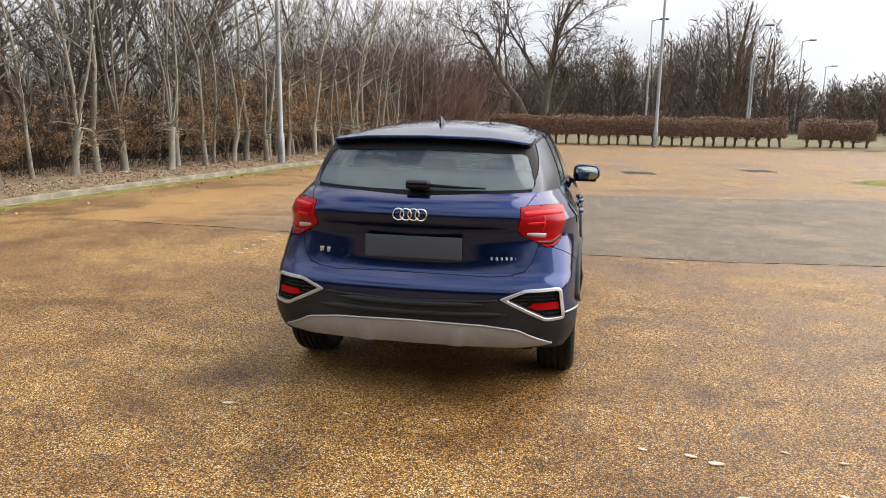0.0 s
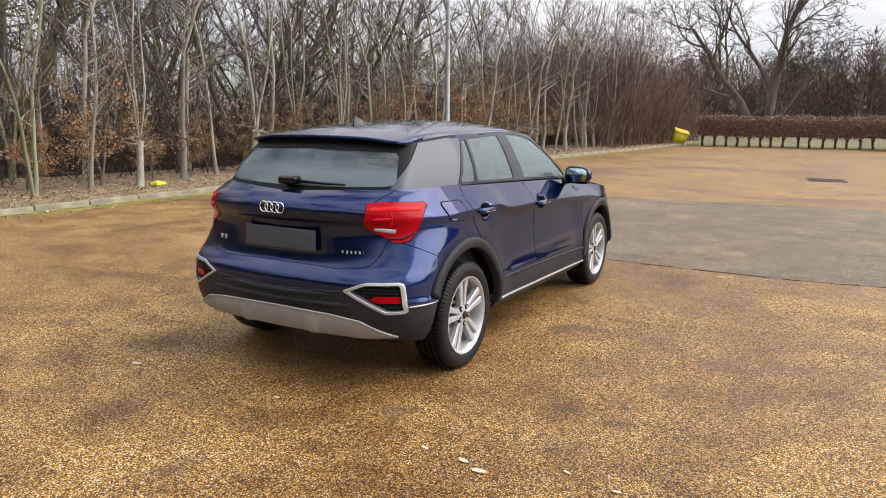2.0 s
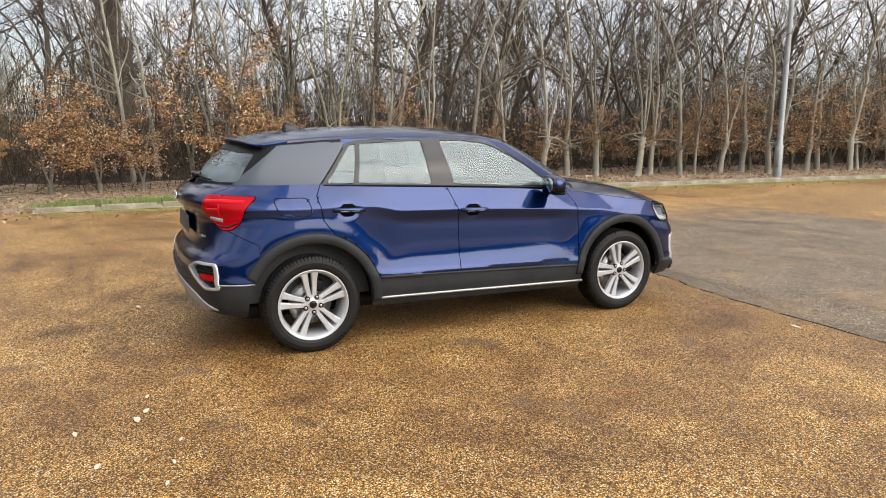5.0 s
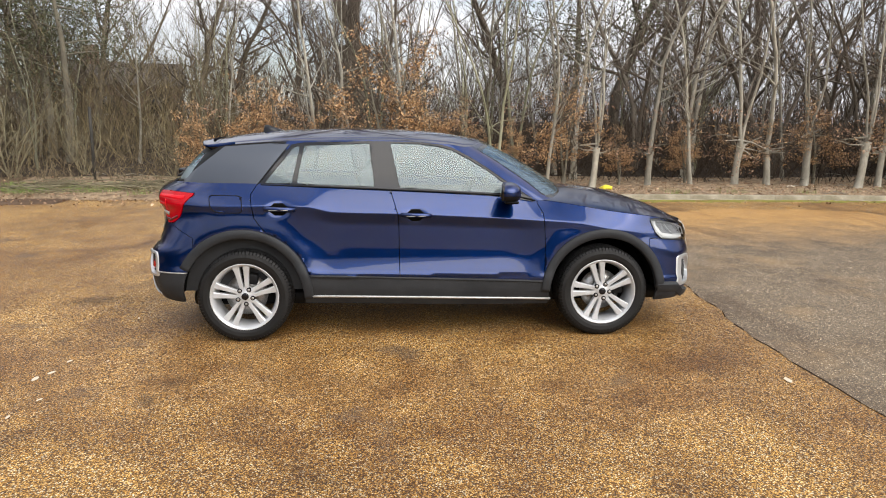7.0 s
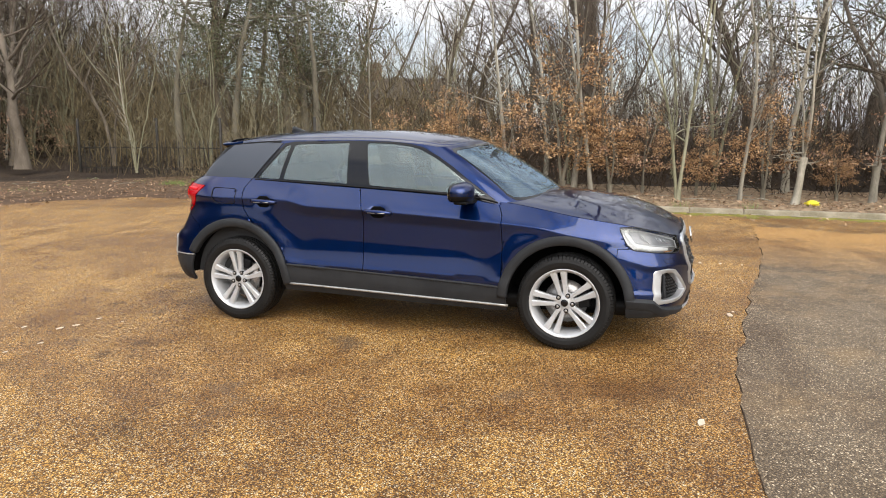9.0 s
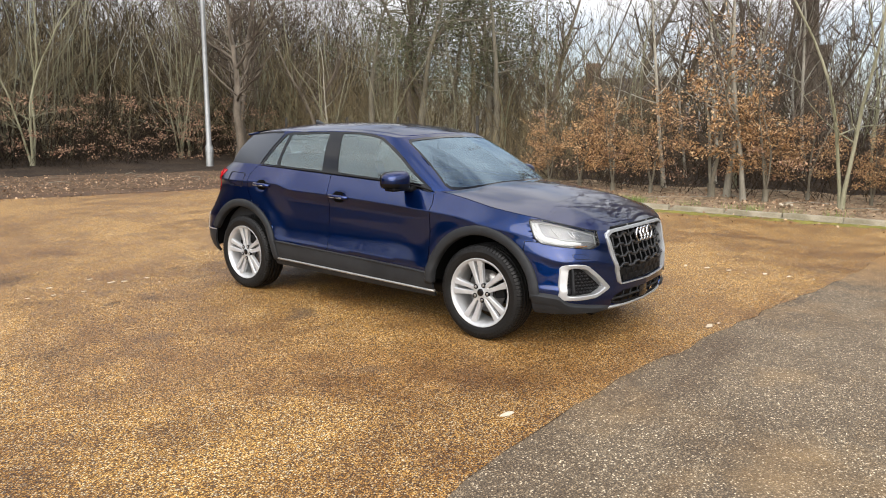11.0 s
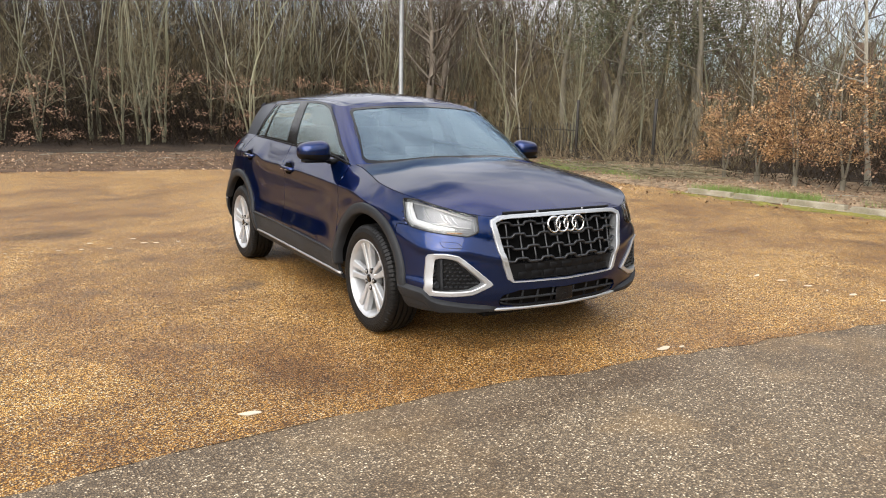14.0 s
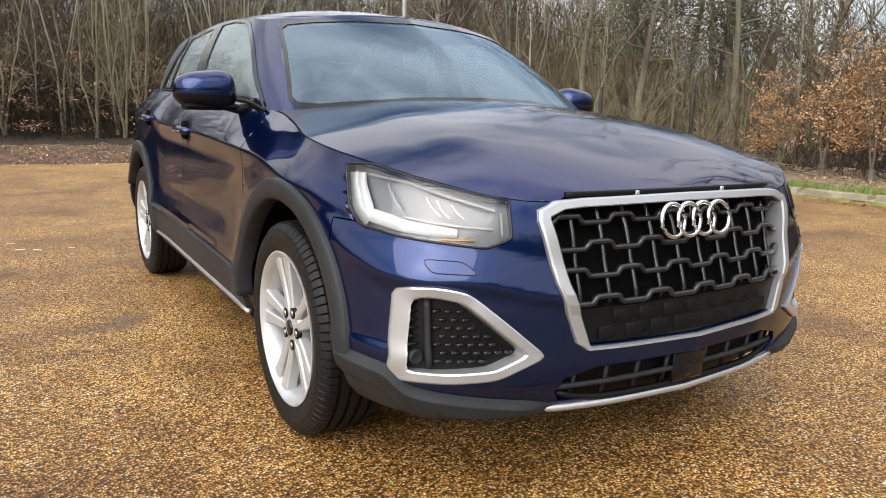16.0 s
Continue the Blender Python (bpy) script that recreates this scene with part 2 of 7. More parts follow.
def aggregate(name, stones, grit, wet, wet_bias, worn=None, damp_rough=.42, stains=(), size=126.0, overlaid=None):
    """Rolled stone chippings about 8 mm wide in a binder, with damp, worn and dirty patches."""
    m = material(name, (.3, .2, .1), .6)
    pos = m.node_tree.nodes.new("ShaderNodeTexCoord").outputs["Object"]
    vor = node(m, "ShaderNodeTexVoronoi", Scale=size, Randomness=1.0)
    link(m, pos, vor.inputs["Vector"])
    edge = node(m, "ShaderNodeTexVoronoi", Scale=55.0, Randomness=1.0)
    link(m, pos, edge.inputs["Vector"])
    sep = m.node_tree.nodes.new("ShaderNodeSeparateColor")
    link(m, vor.outputs["Color"], sep.inputs["Color"])
    chips = ramp(m, sep.outputs["Red"], *stones)
    moved = node(m, "ShaderNodeMapping", Location=(11.3, -4.2, 0))
    link(m, pos, moved.inputs["Vector"])
    patch = noise_tex(m, .42, 6, .62, moved.outputs["Vector"])
    mid = noise_tex(m, 2.3, 5, .65, pos)
    fine = noise_tex(m, 14, 4, .6, pos)
    # gaps sink to the grit colour, which also paints in shade between stones
    col = mix(m, ramp(m, vor.outputs["Distance"], (.28, 0), (.72, .95)), chips, grit)
    clump = noise_tex(m, 34, 3, .6, pos)
    col = mix(m, ramp(m, clump, (.36, .55), (.62, 0)), col, mix(m, 1.0, col, (.50, .46, .42), "MULTIPLY"))
    col = mix(m, ramp(m, mid, (.42, 0), (.72, .58)), col, mix(m, 1.0, col, (.62, .58, .55), "MULTIPLY"))
    if worn:
        col = mix(m, ramp(m, noise_tex(m, .9, 5, .6, pos), (.52, 0), (.70, .6)), col, mix(m, .5, col, worn))
    if overlaid:
        split = m.node_tree.nodes.new("ShaderNodeSeparateXYZ")
        link(m, pos, split.inputs[0])
        reach = node(m, "ShaderNodeMapRange")
        reach.inputs["From Min"].default_value, reach.inputs["From Max"].default_value = overlaid[0], overlaid[1]
        link(m, split.outputs["X"], reach.inputs["Value"])
        cover = ramp(m, mix(m, .35, reach.outputs["Result"], mid), (.30, .80), (.62, 0))
        col = mix(m, cover, col, mix(m, 1.0, mix(m, .45, chips, (.55, .55, .55)), overlaid[2], "MULTIPLY"))
    damp = ramp(m, mix(m, .35, patch, mid), (.43 + wet_bias, 0), (.60 + wet_bias, 1))
    col = mix(m, damp, col, mix(m, 1.0, col, wet, "MULTIPLY"))
    stain = node(m, "ShaderNodeTexNoise", Scale=.6, Detail=7.0, Roughness=.62, Distortion=1.1)
    sm = node(m, "ShaderNodeMapping", Location=(3.7, 1.9, 0), Scale=(.6, 1.5, 1), Rotation=(0, 0, .5))
    link(m, pos, sm.inputs["Vector"])
    link(m, sm.outputs["Vector"], stain.inputs["Vector"])
    col = mix(m, ramp(m, stain.outputs["Fac"], (.54, 0), (.66, .7)), col, mix(m, 1.0, col, (.56, .50, .46), "MULTIPLY"))
    spots = ramp(m, noise_tex(m, 1.25, 3, .5, pos), (.64, 0), (.72, .5))
    col = mix(m, spots, col, (.075, .056, .042))
    for x, y, rx, ry, turn, depth in stains:
        mp = node(m, "ShaderNodeMapping", Location=(x, y, 0), Rotation=(0, 0, turn), Scale=(rx, ry, 1))
        mp.vector_type = "TEXTURE"
        link(m, pos, mp.inputs["Vector"])
        far_ = m.node_tree.nodes.new("ShaderNodeVectorMath")
        far_.operation = "LENGTH"
        link(m, mp.outputs["Vector"], far_.inputs[0])
        ragged = m.node_tree.nodes.new("ShaderNodeMath")
        ragged.operation = "ADD"
        link(m, far_.outputs["Value"], ragged.inputs[0])
        link(m, noise_tex(m, 4.5, 5, .6, pos), ragged.inputs[1])
        col = mix(m, stain_mask(m, ragged.outputs[0], depth), col, mix(m, 1.0, col, (.36, .33, .33), "MULTIPLY"))
    col = mix(m, ramp(m, fine, (.45, 0), (.85, .22)), col, grit)
    link(m, col, bsdf(m).inputs["Base Color"])
    rough = mix(m, damp, ramp(m, sep.outputs["Green"], (0, .48), (1, .78)), (damp_rough, damp_rough, damp_rough))
    link(m, rough, bsdf(m).inputs["Roughness"])
    h = mix(m, .25, vor.outputs["Distance"], edge.outputs["Distance"])
    bsdf(m).inputs["Specular IOR Level"].default_value = .3
    bp = bump(m, h, .9, .005)
    bp.invert = True
    return m


gold = aggregate("golden_chippings", ((.0, (.08, .038, .011)), (.20, (.40, .195, .042)), (.52, (.72, .392, .092)), (.78, (.90, .565, .18)), (.93, (.98, .82, .54))),
                 (.085, .042, .012), (.58, .50, .43), .0,
                 stains=((-1.15, -1.95, .52, .34, .4, .85), (-.43, -2.85, .24, .40, .3, .8), (2.35, -3.35, .70, .45, .2, .9), (1.65, -1.60, .13, .09, 0, .7), (1.94, -1.65, .15, .10, .5, .7), (.76, -2.63, .14, .10, 0, .6), (2.9, -.6, .35, .16, .8, .5)))
grey_tar = aggregate("grey_asphalt", ((.0, (.12, .088, .055)), (.5, (.245, .184, .115)), (.80, (.37, .280, .176)), (.90, (.54, .42, .27)), (.96, (.92, .78, .56))),
                     (.085, .065, .044), (.74, .70, .66), .03, (.46, .29, .12), .6, size=118.0, overlaid=(-6.5, -.5, (1.0, .60, .20)))
litter_leaf = material("litter_leaf", (.2, .1, .05), .7)
isl = litter_leaf.node_tree.nodes.new("ShaderNodeNewGeometry").outputs["Random Per Island"]
link(litter_leaf, ramp(litter_leaf, isl, (0, (.10, .056, .030)), (.6, (.29, .175, .098)), (1, (.52, .37, .235))), bsdf(litter_leaf).inputs["Base Color"])
hung_leaf = material("withered_leaf", (.2, .1, .05), .7)
isl = hung_leaf.node_tree.nodes.new("ShaderNodeNewGeometry").outputs["Random Per Island"]
link(hung_leaf, ramp(hung_leaf, isl, (0, (.10, .050, .030)), (.5, (.27, .150, .090)), (1, (.46, .31, .20))), bsdf(hung_leaf).inputs["Base Color"])
litter_mat = grained("leaf_litter", (.165, .112, .066), (.45, .325, .200), 7.0, .9, 38, 1.0, .04)
soil = grained("woodland_soil", (.045, .030, .019), (.095, .062, .038), .8, .95, 18, .9, .05)
kerb_mat = grained("kerb_concrete", (.44, .39, .30), (.25, .22, .15), 2.5, .85, 90, .5, .004)
bark = grained("grey_bark", (.27, .245, .19), (.52, .485, .395), 3, .9, 40, .6, .01, stretch=(1, 1, .35))
bark_mid = grained("old_bark", (.13, .115, .085), (.24, .215, .16), 2, .92, 25, .8, .02, stretch=(1, 1, .3))
# soil made darker: the shade under the thicket is put into its colour
soil_shade = grained("shaded_thicket_floor", (.026, .018, .012), (.060, .041, .026), .8, .95, 18, .9, .05)
bark_dark = grained("brown_bark", (.105, .085, .064), (.18, .148, .112), 3, .9, 40, .6, .01, stretch=(1, 1, .35))
bark_green = grained("mossy_bark", (.24, .235, .140), (.42, .40, .28), 2, .9, 40, .6, .01, stretch=(1, 1, .35))
twig_pale = grained("pale_twig_bark", (.14, .118, .070), (.27, .235, .145), 2, .9, 60, .2, .003)
twig_mat = grained("twig_bark", (.060, .046, .035), (.135, .106, .080), 2, .9, 60, .2, .003)
by_object(bark, .60)
by_object(bark_green, .5)
dead_leaf = material("dead_beech_leaf", (.30, .14, .055), .6)
isl = dead_leaf.node_tree.nodes.new("ShaderNodeNewGeometry").outputs["Random Per Island"]
link(dead_leaf, ramp(dead_leaf, isl, (0, (.105, .052, .022)), (.45, (.31, .165, .068)), (.8, (.48, .290, .125)), (1, (.64, .46, .26))), bsdf(dead_leaf).inputs["Base Color"])
bsdf(dead_leaf).inputs["Transmission Weight"].default_value = 0
hedge_leaf = material("clipped_hedge_leaf", (.14, .075, .050), .8)
isl = hedge_leaf.node_tree.nodes.new("ShaderNodeNewGeometry").outputs["Random Per Island"]
link(hedge_leaf, ramp(hedge_leaf, isl, (0, (.09, .056, .036)), (.6, (.22, .130, .082)), (1, (.40, .265, .165))), bsdf(hedge_leaf).inputs["Base Color"])
green_leaf = material("ivy_leaf", (.078, .084, .038), .55)
lawn_mat = grained("winter_grass", (.15, .13, .06), (.24, .20, .10), .4, .95, 30, .8, .03)
moss = grained("moss_and_grass", (.17, .165, .030), (.30, .26, .055), 3, .95, 50, .9, .02)
steel_grey = grained("galvanised_steel", (.30, .31, .31), (.38, .39, .39), 4, .55, 60, .1, .001, .6)
iron = grained("iron_cover", (.05, .04, .035), (.09, .07, .055), 8, .6, 120, .5, .003, .4)
yellow = material("yellow_plastic", (.78, .66, .04), .45)
brick_mat = grained("brown_brick", (.13, .085, .065), (.19, .12, .09), 1.2, .9, 12, .3, .01)
roof_tile = grained("roof_tiles", (.075, .065, .060), (.11, .095, .085), 1.5, .85, 8, .4, .02)
drab_wall = grained("drab_cladding", (.085, .070, .054), (.12, .10, .078), 1.2, .9, 12, .3, .01)
pale_wall = grained("pale_render", (.55, .53, .50), (.62, .60, .57), 1.2, .9, 12, .1, .005)
paper = material("pale_scrap", (.54, .46, .35), .8)

# ---- building helpers ----
def part(name, bm, mat, parent=None, label="", flat=False, free=True):
    """Links a bmesh as one mesh object, under a parent if there is one."""
    me = bpy.data.meshes.new(name)
    bm.to_mesh(me)
    if free:
        bm.free()
    me.materials.append(mat)
    if not flat:
        me.polygons.foreach_set("use_smooth", [True] * len(me.polygons))
    ob = new(name, me)
    ob.parent = parent
    if label:
        ob["label"] = label
    return ob


def raw(name, verts, faces, mat, parent=None, smooth_shade=False):
    me = bpy.data.meshes.new(name)
    me.from_pydata(verts, [], faces)
    me.materials.append(mat)
    if smooth_shade:
        me.polygons.foreach_set("use_smooth", [True] * len(me.polygons))
    ob = new(name, me)
    ob.parent = parent
    return ob


def block(a, b, bevel=.0, seg=2, at=None):
    """A bevelled block between two corners."""
    bm = bmesh.new()
    bmesh.ops.create_cube(bm, size=1)
    for v in bm.verts:
        v.co = [(p + q) / 2 + c * (q - p) for p, q, c in zip(a, b, v.co)]
    if bevel:
        bmesh.ops.bevel(bm, geom=bm.edges[:], offset=bevel, segments=seg, affect="EDGES", profile=.6)
    if at is not None:
        bm.transform(at)
    return bm


def lathe(profile, n, axis="x"):
    """Turns (along, radius) pairs round an axis; closed where the radius is 0."""
    bm = bmesh.new()
    rings = []
    for h, r in profile:
        if r < 1e-6:
            rings.append([bm.verts.new((h, 0, 0))] * n)
        else:
            rings.append([bm.verts.new((h, r * math.cos(2 * math.pi * i / n), r * math.sin(2 * math.pi * i / n))) for i in range(n)])
    for a, b in zip(rings, rings[1:]):
        for i in range(n):
            f = []
            for v in (a[i], a[(i + 1) % n], b[(i + 1) % n], b[i]):
                if v not in f:
                    f.append(v)
            if len(f) > 2:
                bm.faces.new(f)
    bmesh.ops.recalc_face_normals(bm, faces=bm.faces[:])
    if axis == "z":
        bm.transform(Matrix(((0, 0, 1, 0), (0, 1, 0, 0), (1, 0, 0, 0), (0, 0, 0, 1))))
        bmesh.ops.recalc_face_normals(bm, faces=bm.faces[:])
    if axis == "y":
        bm.transform(Matrix.Rotation(radians(90), 4, "Z"))
    return bm


def tube(points, radii, n=6, bm=None, closed=False, flatten=1.0):
    """A round bar along points."""
    bm = bm or bmesh.new()
    pts = [Vector(p) for p in points]
    rings = []
    for i, p in enumerate(pts):
        a, b = pts[i - 1] if i or closed else p, pts[(i + 1) % len(pts)] if i < len(pts) - 1 or closed else p
        d = (b - a).normalized()
        up = Vector((0, 0, 1)) if abs(d.z) < .9 else Vector((1, 0, 0))
        s = d.cross(up).normalized()
        u = s.cross(d)
        r = radii[i] if hasattr(radii, "__len__") else radii
        rings.append([bm.verts.new(p + s * r * math.cos(2 * math.pi * k / n) + u * r * flatten * math.sin(2 * math.pi * k / n)) for k in range(n)])
    pairs = list(zip(rings, rings[1:])) + ([(rings[-1], rings[0])] if closed else [])
    for a, b in pairs:
        for k in range(n):
            bm.faces.new((a[k], a[(k + 1) % n], b[(k + 1) % n], b[k]))
    if not closed:
        bm.faces.new(rings[0][::-1])
        bm.faces.new(rings[-1])
    bmesh.ops.recalc_face_normals(bm, faces=bm.faces[:])
    return bm


def slab(outline, thick, bevel=0.0):
    """A flat outline in x and y, made thick along z."""
    bm = bmesh.new()
    f = bm.faces.new([bm.verts.new((x, y, 0)) for x, y in outline])
    top = bmesh.ops.extrude_face_region(bm, geom=[f])
    bmesh.ops.translate(bm, verts=[v for v in top["geom"] if isinstance(v, bmesh.types.BMVert)], vec=(0, 0, thick))
    bmesh.ops.recalc_face_normals(bm, faces=bm.faces[:])
    if bevel:
        bmesh.ops.bevel(bm, geom=[e for e in bm.edges], offset=bevel, segments=1, affect="EDGES")
    return bm


def join(a, b, m=None):
    """Adds the bmesh b, moved by m, to a."""
    if m is not None:
        b.transform(m)
    me = bpy.data.meshes.new("tmp")
    b.to_mesh(me)
    a.from_mesh(me)
    bpy.data.meshes.remove(me)
    b.free()
    return a


def inside(poly, p):
    x, y = p
    odd = False
    for (x0, y0), (x1, y1) in zip(poly, poly[1:] + poly[:1]):
        if (y0 > y) != (y1 > y) and x < (x1 - x0) * (y - y0) / (y1 - y0) + x0:
            odd = not odd
    return odd
# ---- the car's surface: a wrapped lower body, a bonnet and a glasshouse ----
def smooth(keys):
    """A smooth curve through (place, value) pairs."""
    xs = [k[0] for k in keys]
    ys = [k[1] for k in keys]
    n = len(xs)
    d = [(ys[i + 1] - ys[i]) / (xs[i + 1] - xs[i]) for i in range(n - 1)]
    m = [d[0]] + [0.0 if d[i - 1] * d[i] <= 0 else 2 * d[i - 1] * d[i] / (d[i - 1] + d[i]) for i in range(1, n - 1)] + [d[-1]]

    def at(x):
        if x <= xs[0]:
            return ys[0]
        if x >= xs[-1]:
            return ys[-1]
        i = 0
        while x > xs[i + 1]:
            i += 1
        h = xs[i + 1] - xs[i]
        u = (x - xs[i]) / h
        return ((1 + 2 * u) * (1 - u) ** 2 * ys[i] + u * (1 - u) ** 2 * h * m[i]
                + u * u * (3 - 2 * u) * ys[i + 1] + u * u * (u - 1) * h * m[i + 1])
    return at


def step(a, b, x):
    u = min(1.0, max(0.0, (x - a) / (b - a)))
    return u * u * (3 - 2 * u)


Y_REAR, Y_FRONT = -1.42, 1.38          # where the flank meets the ends
AXLE_R, AXLE_F, HUB_Z = -1.30, 1.305, 0.333
rear_y = smooth([(.2, -1.93), (.27, -1.975), (.34, -2.02), (.46, -2.055), (.56, -2.065), (.63, -2.062), (.68, -2.03), (.715, -1.995),
                 (.78, -1.985), (.88, -1.985), (.94, -2.0), (.985, -2.035), (1.02, -2.043), (1.06, -2.03), (1.10, -1.985), (1.13, -1.92)])
front_y = smooth([(.18, 2.05), (.24, 2.10), (.30, 2.135), (.4, 2.15), (.5, 2.15), (.6, 2.137), (.7, 2.108), (.78, 2.07), (.82, 2.045)])
rear_lo = (smooth([(0, 0), (.25, .25), (.45, .45), (.6, .60), (.78, .80), (.87, .915), (.91, .945), (.96, .985), (1, 1)]),
           smooth([(0, 0), (.25, .012), (.45, .03), (.6, .055), (.78, .13), (.87, .235), (.91, .30), (.96, .5), (1, 1)]))
rear_hi = (smooth([(0, 0), (.25, .27), (.45, .47), (.62, .68), (.78, .86), (.88, .945), (.95, .985), (1, 1)]),
           smooth([(0, 0), (.25, .022), (.45, .075), (.62, .175), (.78, .38), (.88, .62), (.95, .84), (1, 1)]))
front_lo = (smooth([(0, 0), (.3, .30), (.44, .45), (.54, .56), (.70, .75), (.82, .89), (.88, .94), (.95, .982), (1, 1)]),
            smooth([(0, 0), (.3, .022), (.44, .05), (.54, .082), (.70, .165), (.82, .285), (.88, .40), (.95, .66), (1, 1)]))
front_hi = (smooth([(0, 0), (.3, .33), (.44, .47), (.55, .60), (.70, .77), (.80, .88), (.88, .945), (.95, .985), (1, 1)]),
            smooth([(0, 0), (.3, .012), (.44, .025), (.55, .055), (.70, .17), (.80, .34), (.88, .56), (.95, .80), (1, 1)]))
# station: -1 to 0 over the rear end, 0 to 1 along the flank, 1 to 2 over the front end
top_z = smooth([(-1, 1.118), (-.6, 1.13), (-.2, 1.138), (0, 1.136), (.1, 1.13), (.40, 1.094), (.70, 1.047), (.765, 1.03), (.80, 1.008), (.86, .985), (.93, .955), (1, .925),
                (1.12, .885), (1.25, .838), (1.38, .802), (1.5, .79), (1.7, .802), (2, .81)])
bot_z = smooth([(-1, .322), (-.5, .324), (-.25, .322), (-.1, .305), (0, .285), (.2, .275), (.8, .245), (1, .250), (1.3, .258), (1.6, .252), (2, .240)])
crease_z = smooth([(-1, .985), (-.2, .985), (.10, .985), (.20, .978), (.275, .937), (.45, .921), (.75, .878), (.9, .852), (1, .80), (1.3, .72), (2, .70)])
top_w = smooth([(-1, .74), (0, .745), (.70, .757), (.78, .738), (.83, .735), (.9, .762), (1, .815), (1.12, .85), (1.5, .85), (2, .85)])
section = smooth([(0, .835), (.08, .862), (.2, .878), (.33, .880), (.38, .872), (.5, .866), (.7, .862), (.9, .862), (1, .866), (1.06, .862), (1.2, .84), (1.5, .80), (2, .75)])


fold_z = smooth([(1.0, .70), (1.062, .668), (1.095, .634), (1.13, .610), (1.193, .605), (1.292, .602), (1.457, .568), (1.6, .55), (2, .55)])


def flank_w(q, z):
    zb, zc, zt = bot_z(q), crease_z(q), top_z(q)
    if z <= zc:
        w = section(max(0, (z - zb) / (zc - zb)))
    else:
        u = min(1.0, (z - zc) / (zt - zc))
        y = Y_REAR + (Y_FRONT - Y_REAR) * q
        cut_ = step(-1.9, -1.42, y) * (1 - step(1.2, 1.7, y))
        w = .866 - (.866 - top_w(q)) * ((.12 * u + .88 * u ** 1.35) * (1 - cut_) + u ** 1.06 * cut_)
    return w


def body(q, z):
    """The lower body's outer skin on the car's right side, at station q and height z."""
    w = flank_w(q, z)
    if q < 0:
        s = 1 + q
        b = step(.66, 1.0, z)
        xn = rear_lo[0](s) * (1 - b) + rear_hi[0](s) * b
        dn = rear_lo[1](s) * (1 - b) + rear_hi[1](s) * b
        y = rear_y(z) + (Y_REAR - rear_y(z)) * dn
    elif q > 1:
        s = 2 - q
        b = step(.58, .84, z)
        xn = front_lo[0](s) * (1 - b) + front_hi[0](s) * b
        dn = front_lo[1](s) * (1 - b) + front_hi[1](s) * b
        y = front_y(z) + (Y_FRONT - front_y(z)) * dn
    else:
        xn, y = 1.0, Y_REAR + (Y_FRONT - Y_REAR) * q
    for yc, r in ((AXLE_R, .475), (AXLE_F, .455)):     # swell round the wheels
        d = math.hypot(y - yc, z - HUB_Z)
        w += .018 * math.exp(-((d - r) / .11) ** 2) * step(.2, .5, z)
    # concave sides of the doors under the crease, and the hollow over the sill
    if 0 < q < 1:
        u = (z - .47) / max(.05, crease_z(q) - .47)
        mid = step(-.95, -.55, y) * (1 - step(.55, .9, y))
        if 0 < u < 1:
            w -= .019 * mid * ((1 - u) / .17 if u > .83 else (u / .83) ** 1.15)
            w += .010 * (1 - step(.485, .615, z)) * mid
    if q > 1.04:                                        # fold across the front bumper
        zf = fold_z(q)
        k = max(0, 1 - (z - zf) / .085) if z > zf else max(0, 1 - (zf - z) / .035)
        k *= step(1.04, 1.12, q)
        y += .013 * k
        w += .006 * k
    for yc, zc in ((-.075, .912), (-1.035, .960)):      # finger cups behind the handles
        d = ((y - yc) / .072) ** 2 + ((z - zc) / .042) ** 2
        if d < 4:
            w -= .017 * math.exp(-d ** 1.6)
    return (w * xn, y, z)


# glasshouse: base line, roof line and the sill between them, along station g from rear centre (0) to front centre (3)
gl_base = [smooth([(0, 0), (.5, .36), (1, .655), (1.15, .705), (1.3, .745), (1.6, .757), (1.9, .762), (2.0, .735), (2.12, .69), (2.5, .42), (3, 0)]),
           smooth([(0, -1.90), (.5, -1.85), (1, -1.70), (1.15, -1.50), (1.3, -1.14), (1.6, -.3), (1.9, .66), (2.0, .84), (2.12, .93), (2.5, 1.07), (3, 1.14)]),
           smooth([(0, 1.12), (.5, 1.128), (1, 1.137), (1.15, 1.134), (1.3, 1.127), (1.6, 1.094), (1.9, 1.038), (2.0, 1.0), (2.12, 1.0), (2.5, 1.03), (3, 1.045)])]
gl_top = [smooth([(0, 0), (.5, .33), (1, .585), (1.15, .60), (1.3, .61), (1.6, .612), (1.9, .605), (2.0, .59), (2.12, .545), (2.5, .31), (3, 0)]),
          smooth([(0, -1.60), (.5, -1.575), (1, -1.48), (1.15, -1.32), (1.3, -1.02), (1.6, -.35), (1.9, .16), (2.0, .30), (2.12, .36), (2.5, .44), (3, .475)]),
          smooth([(0, 1.425), (.5, 1.418), (1, 1.392), (1.15, 1.408), (1.3, 1.425), (1.6, 1.432), (1.9, 1.405), (2.0, 1.385), (2.12, 1.385), (2.5, 1.41), (3, 1.422)])]


def glasshouse(g, v):
    """The glass and pillars on the car's right side: v runs from the waist (0) to the roof's edge (1)."""
    p = [f(g) * (1 - v) + h(g) * v for f, h in zip(gl_base, gl_top)]
    bulge = 4 * v * (1 - v)
    end = 1 - step(.7, 1.2, g) + step(1.95, 2.3, g)
    p[0] += .016 * bulge * (1 - end)
    p[1] += bulge * .022 * (step(1.95, 2.3, g) - (1 - step(.7, 1.2, g)))
    p[2] += bulge * .012 * end
    return p


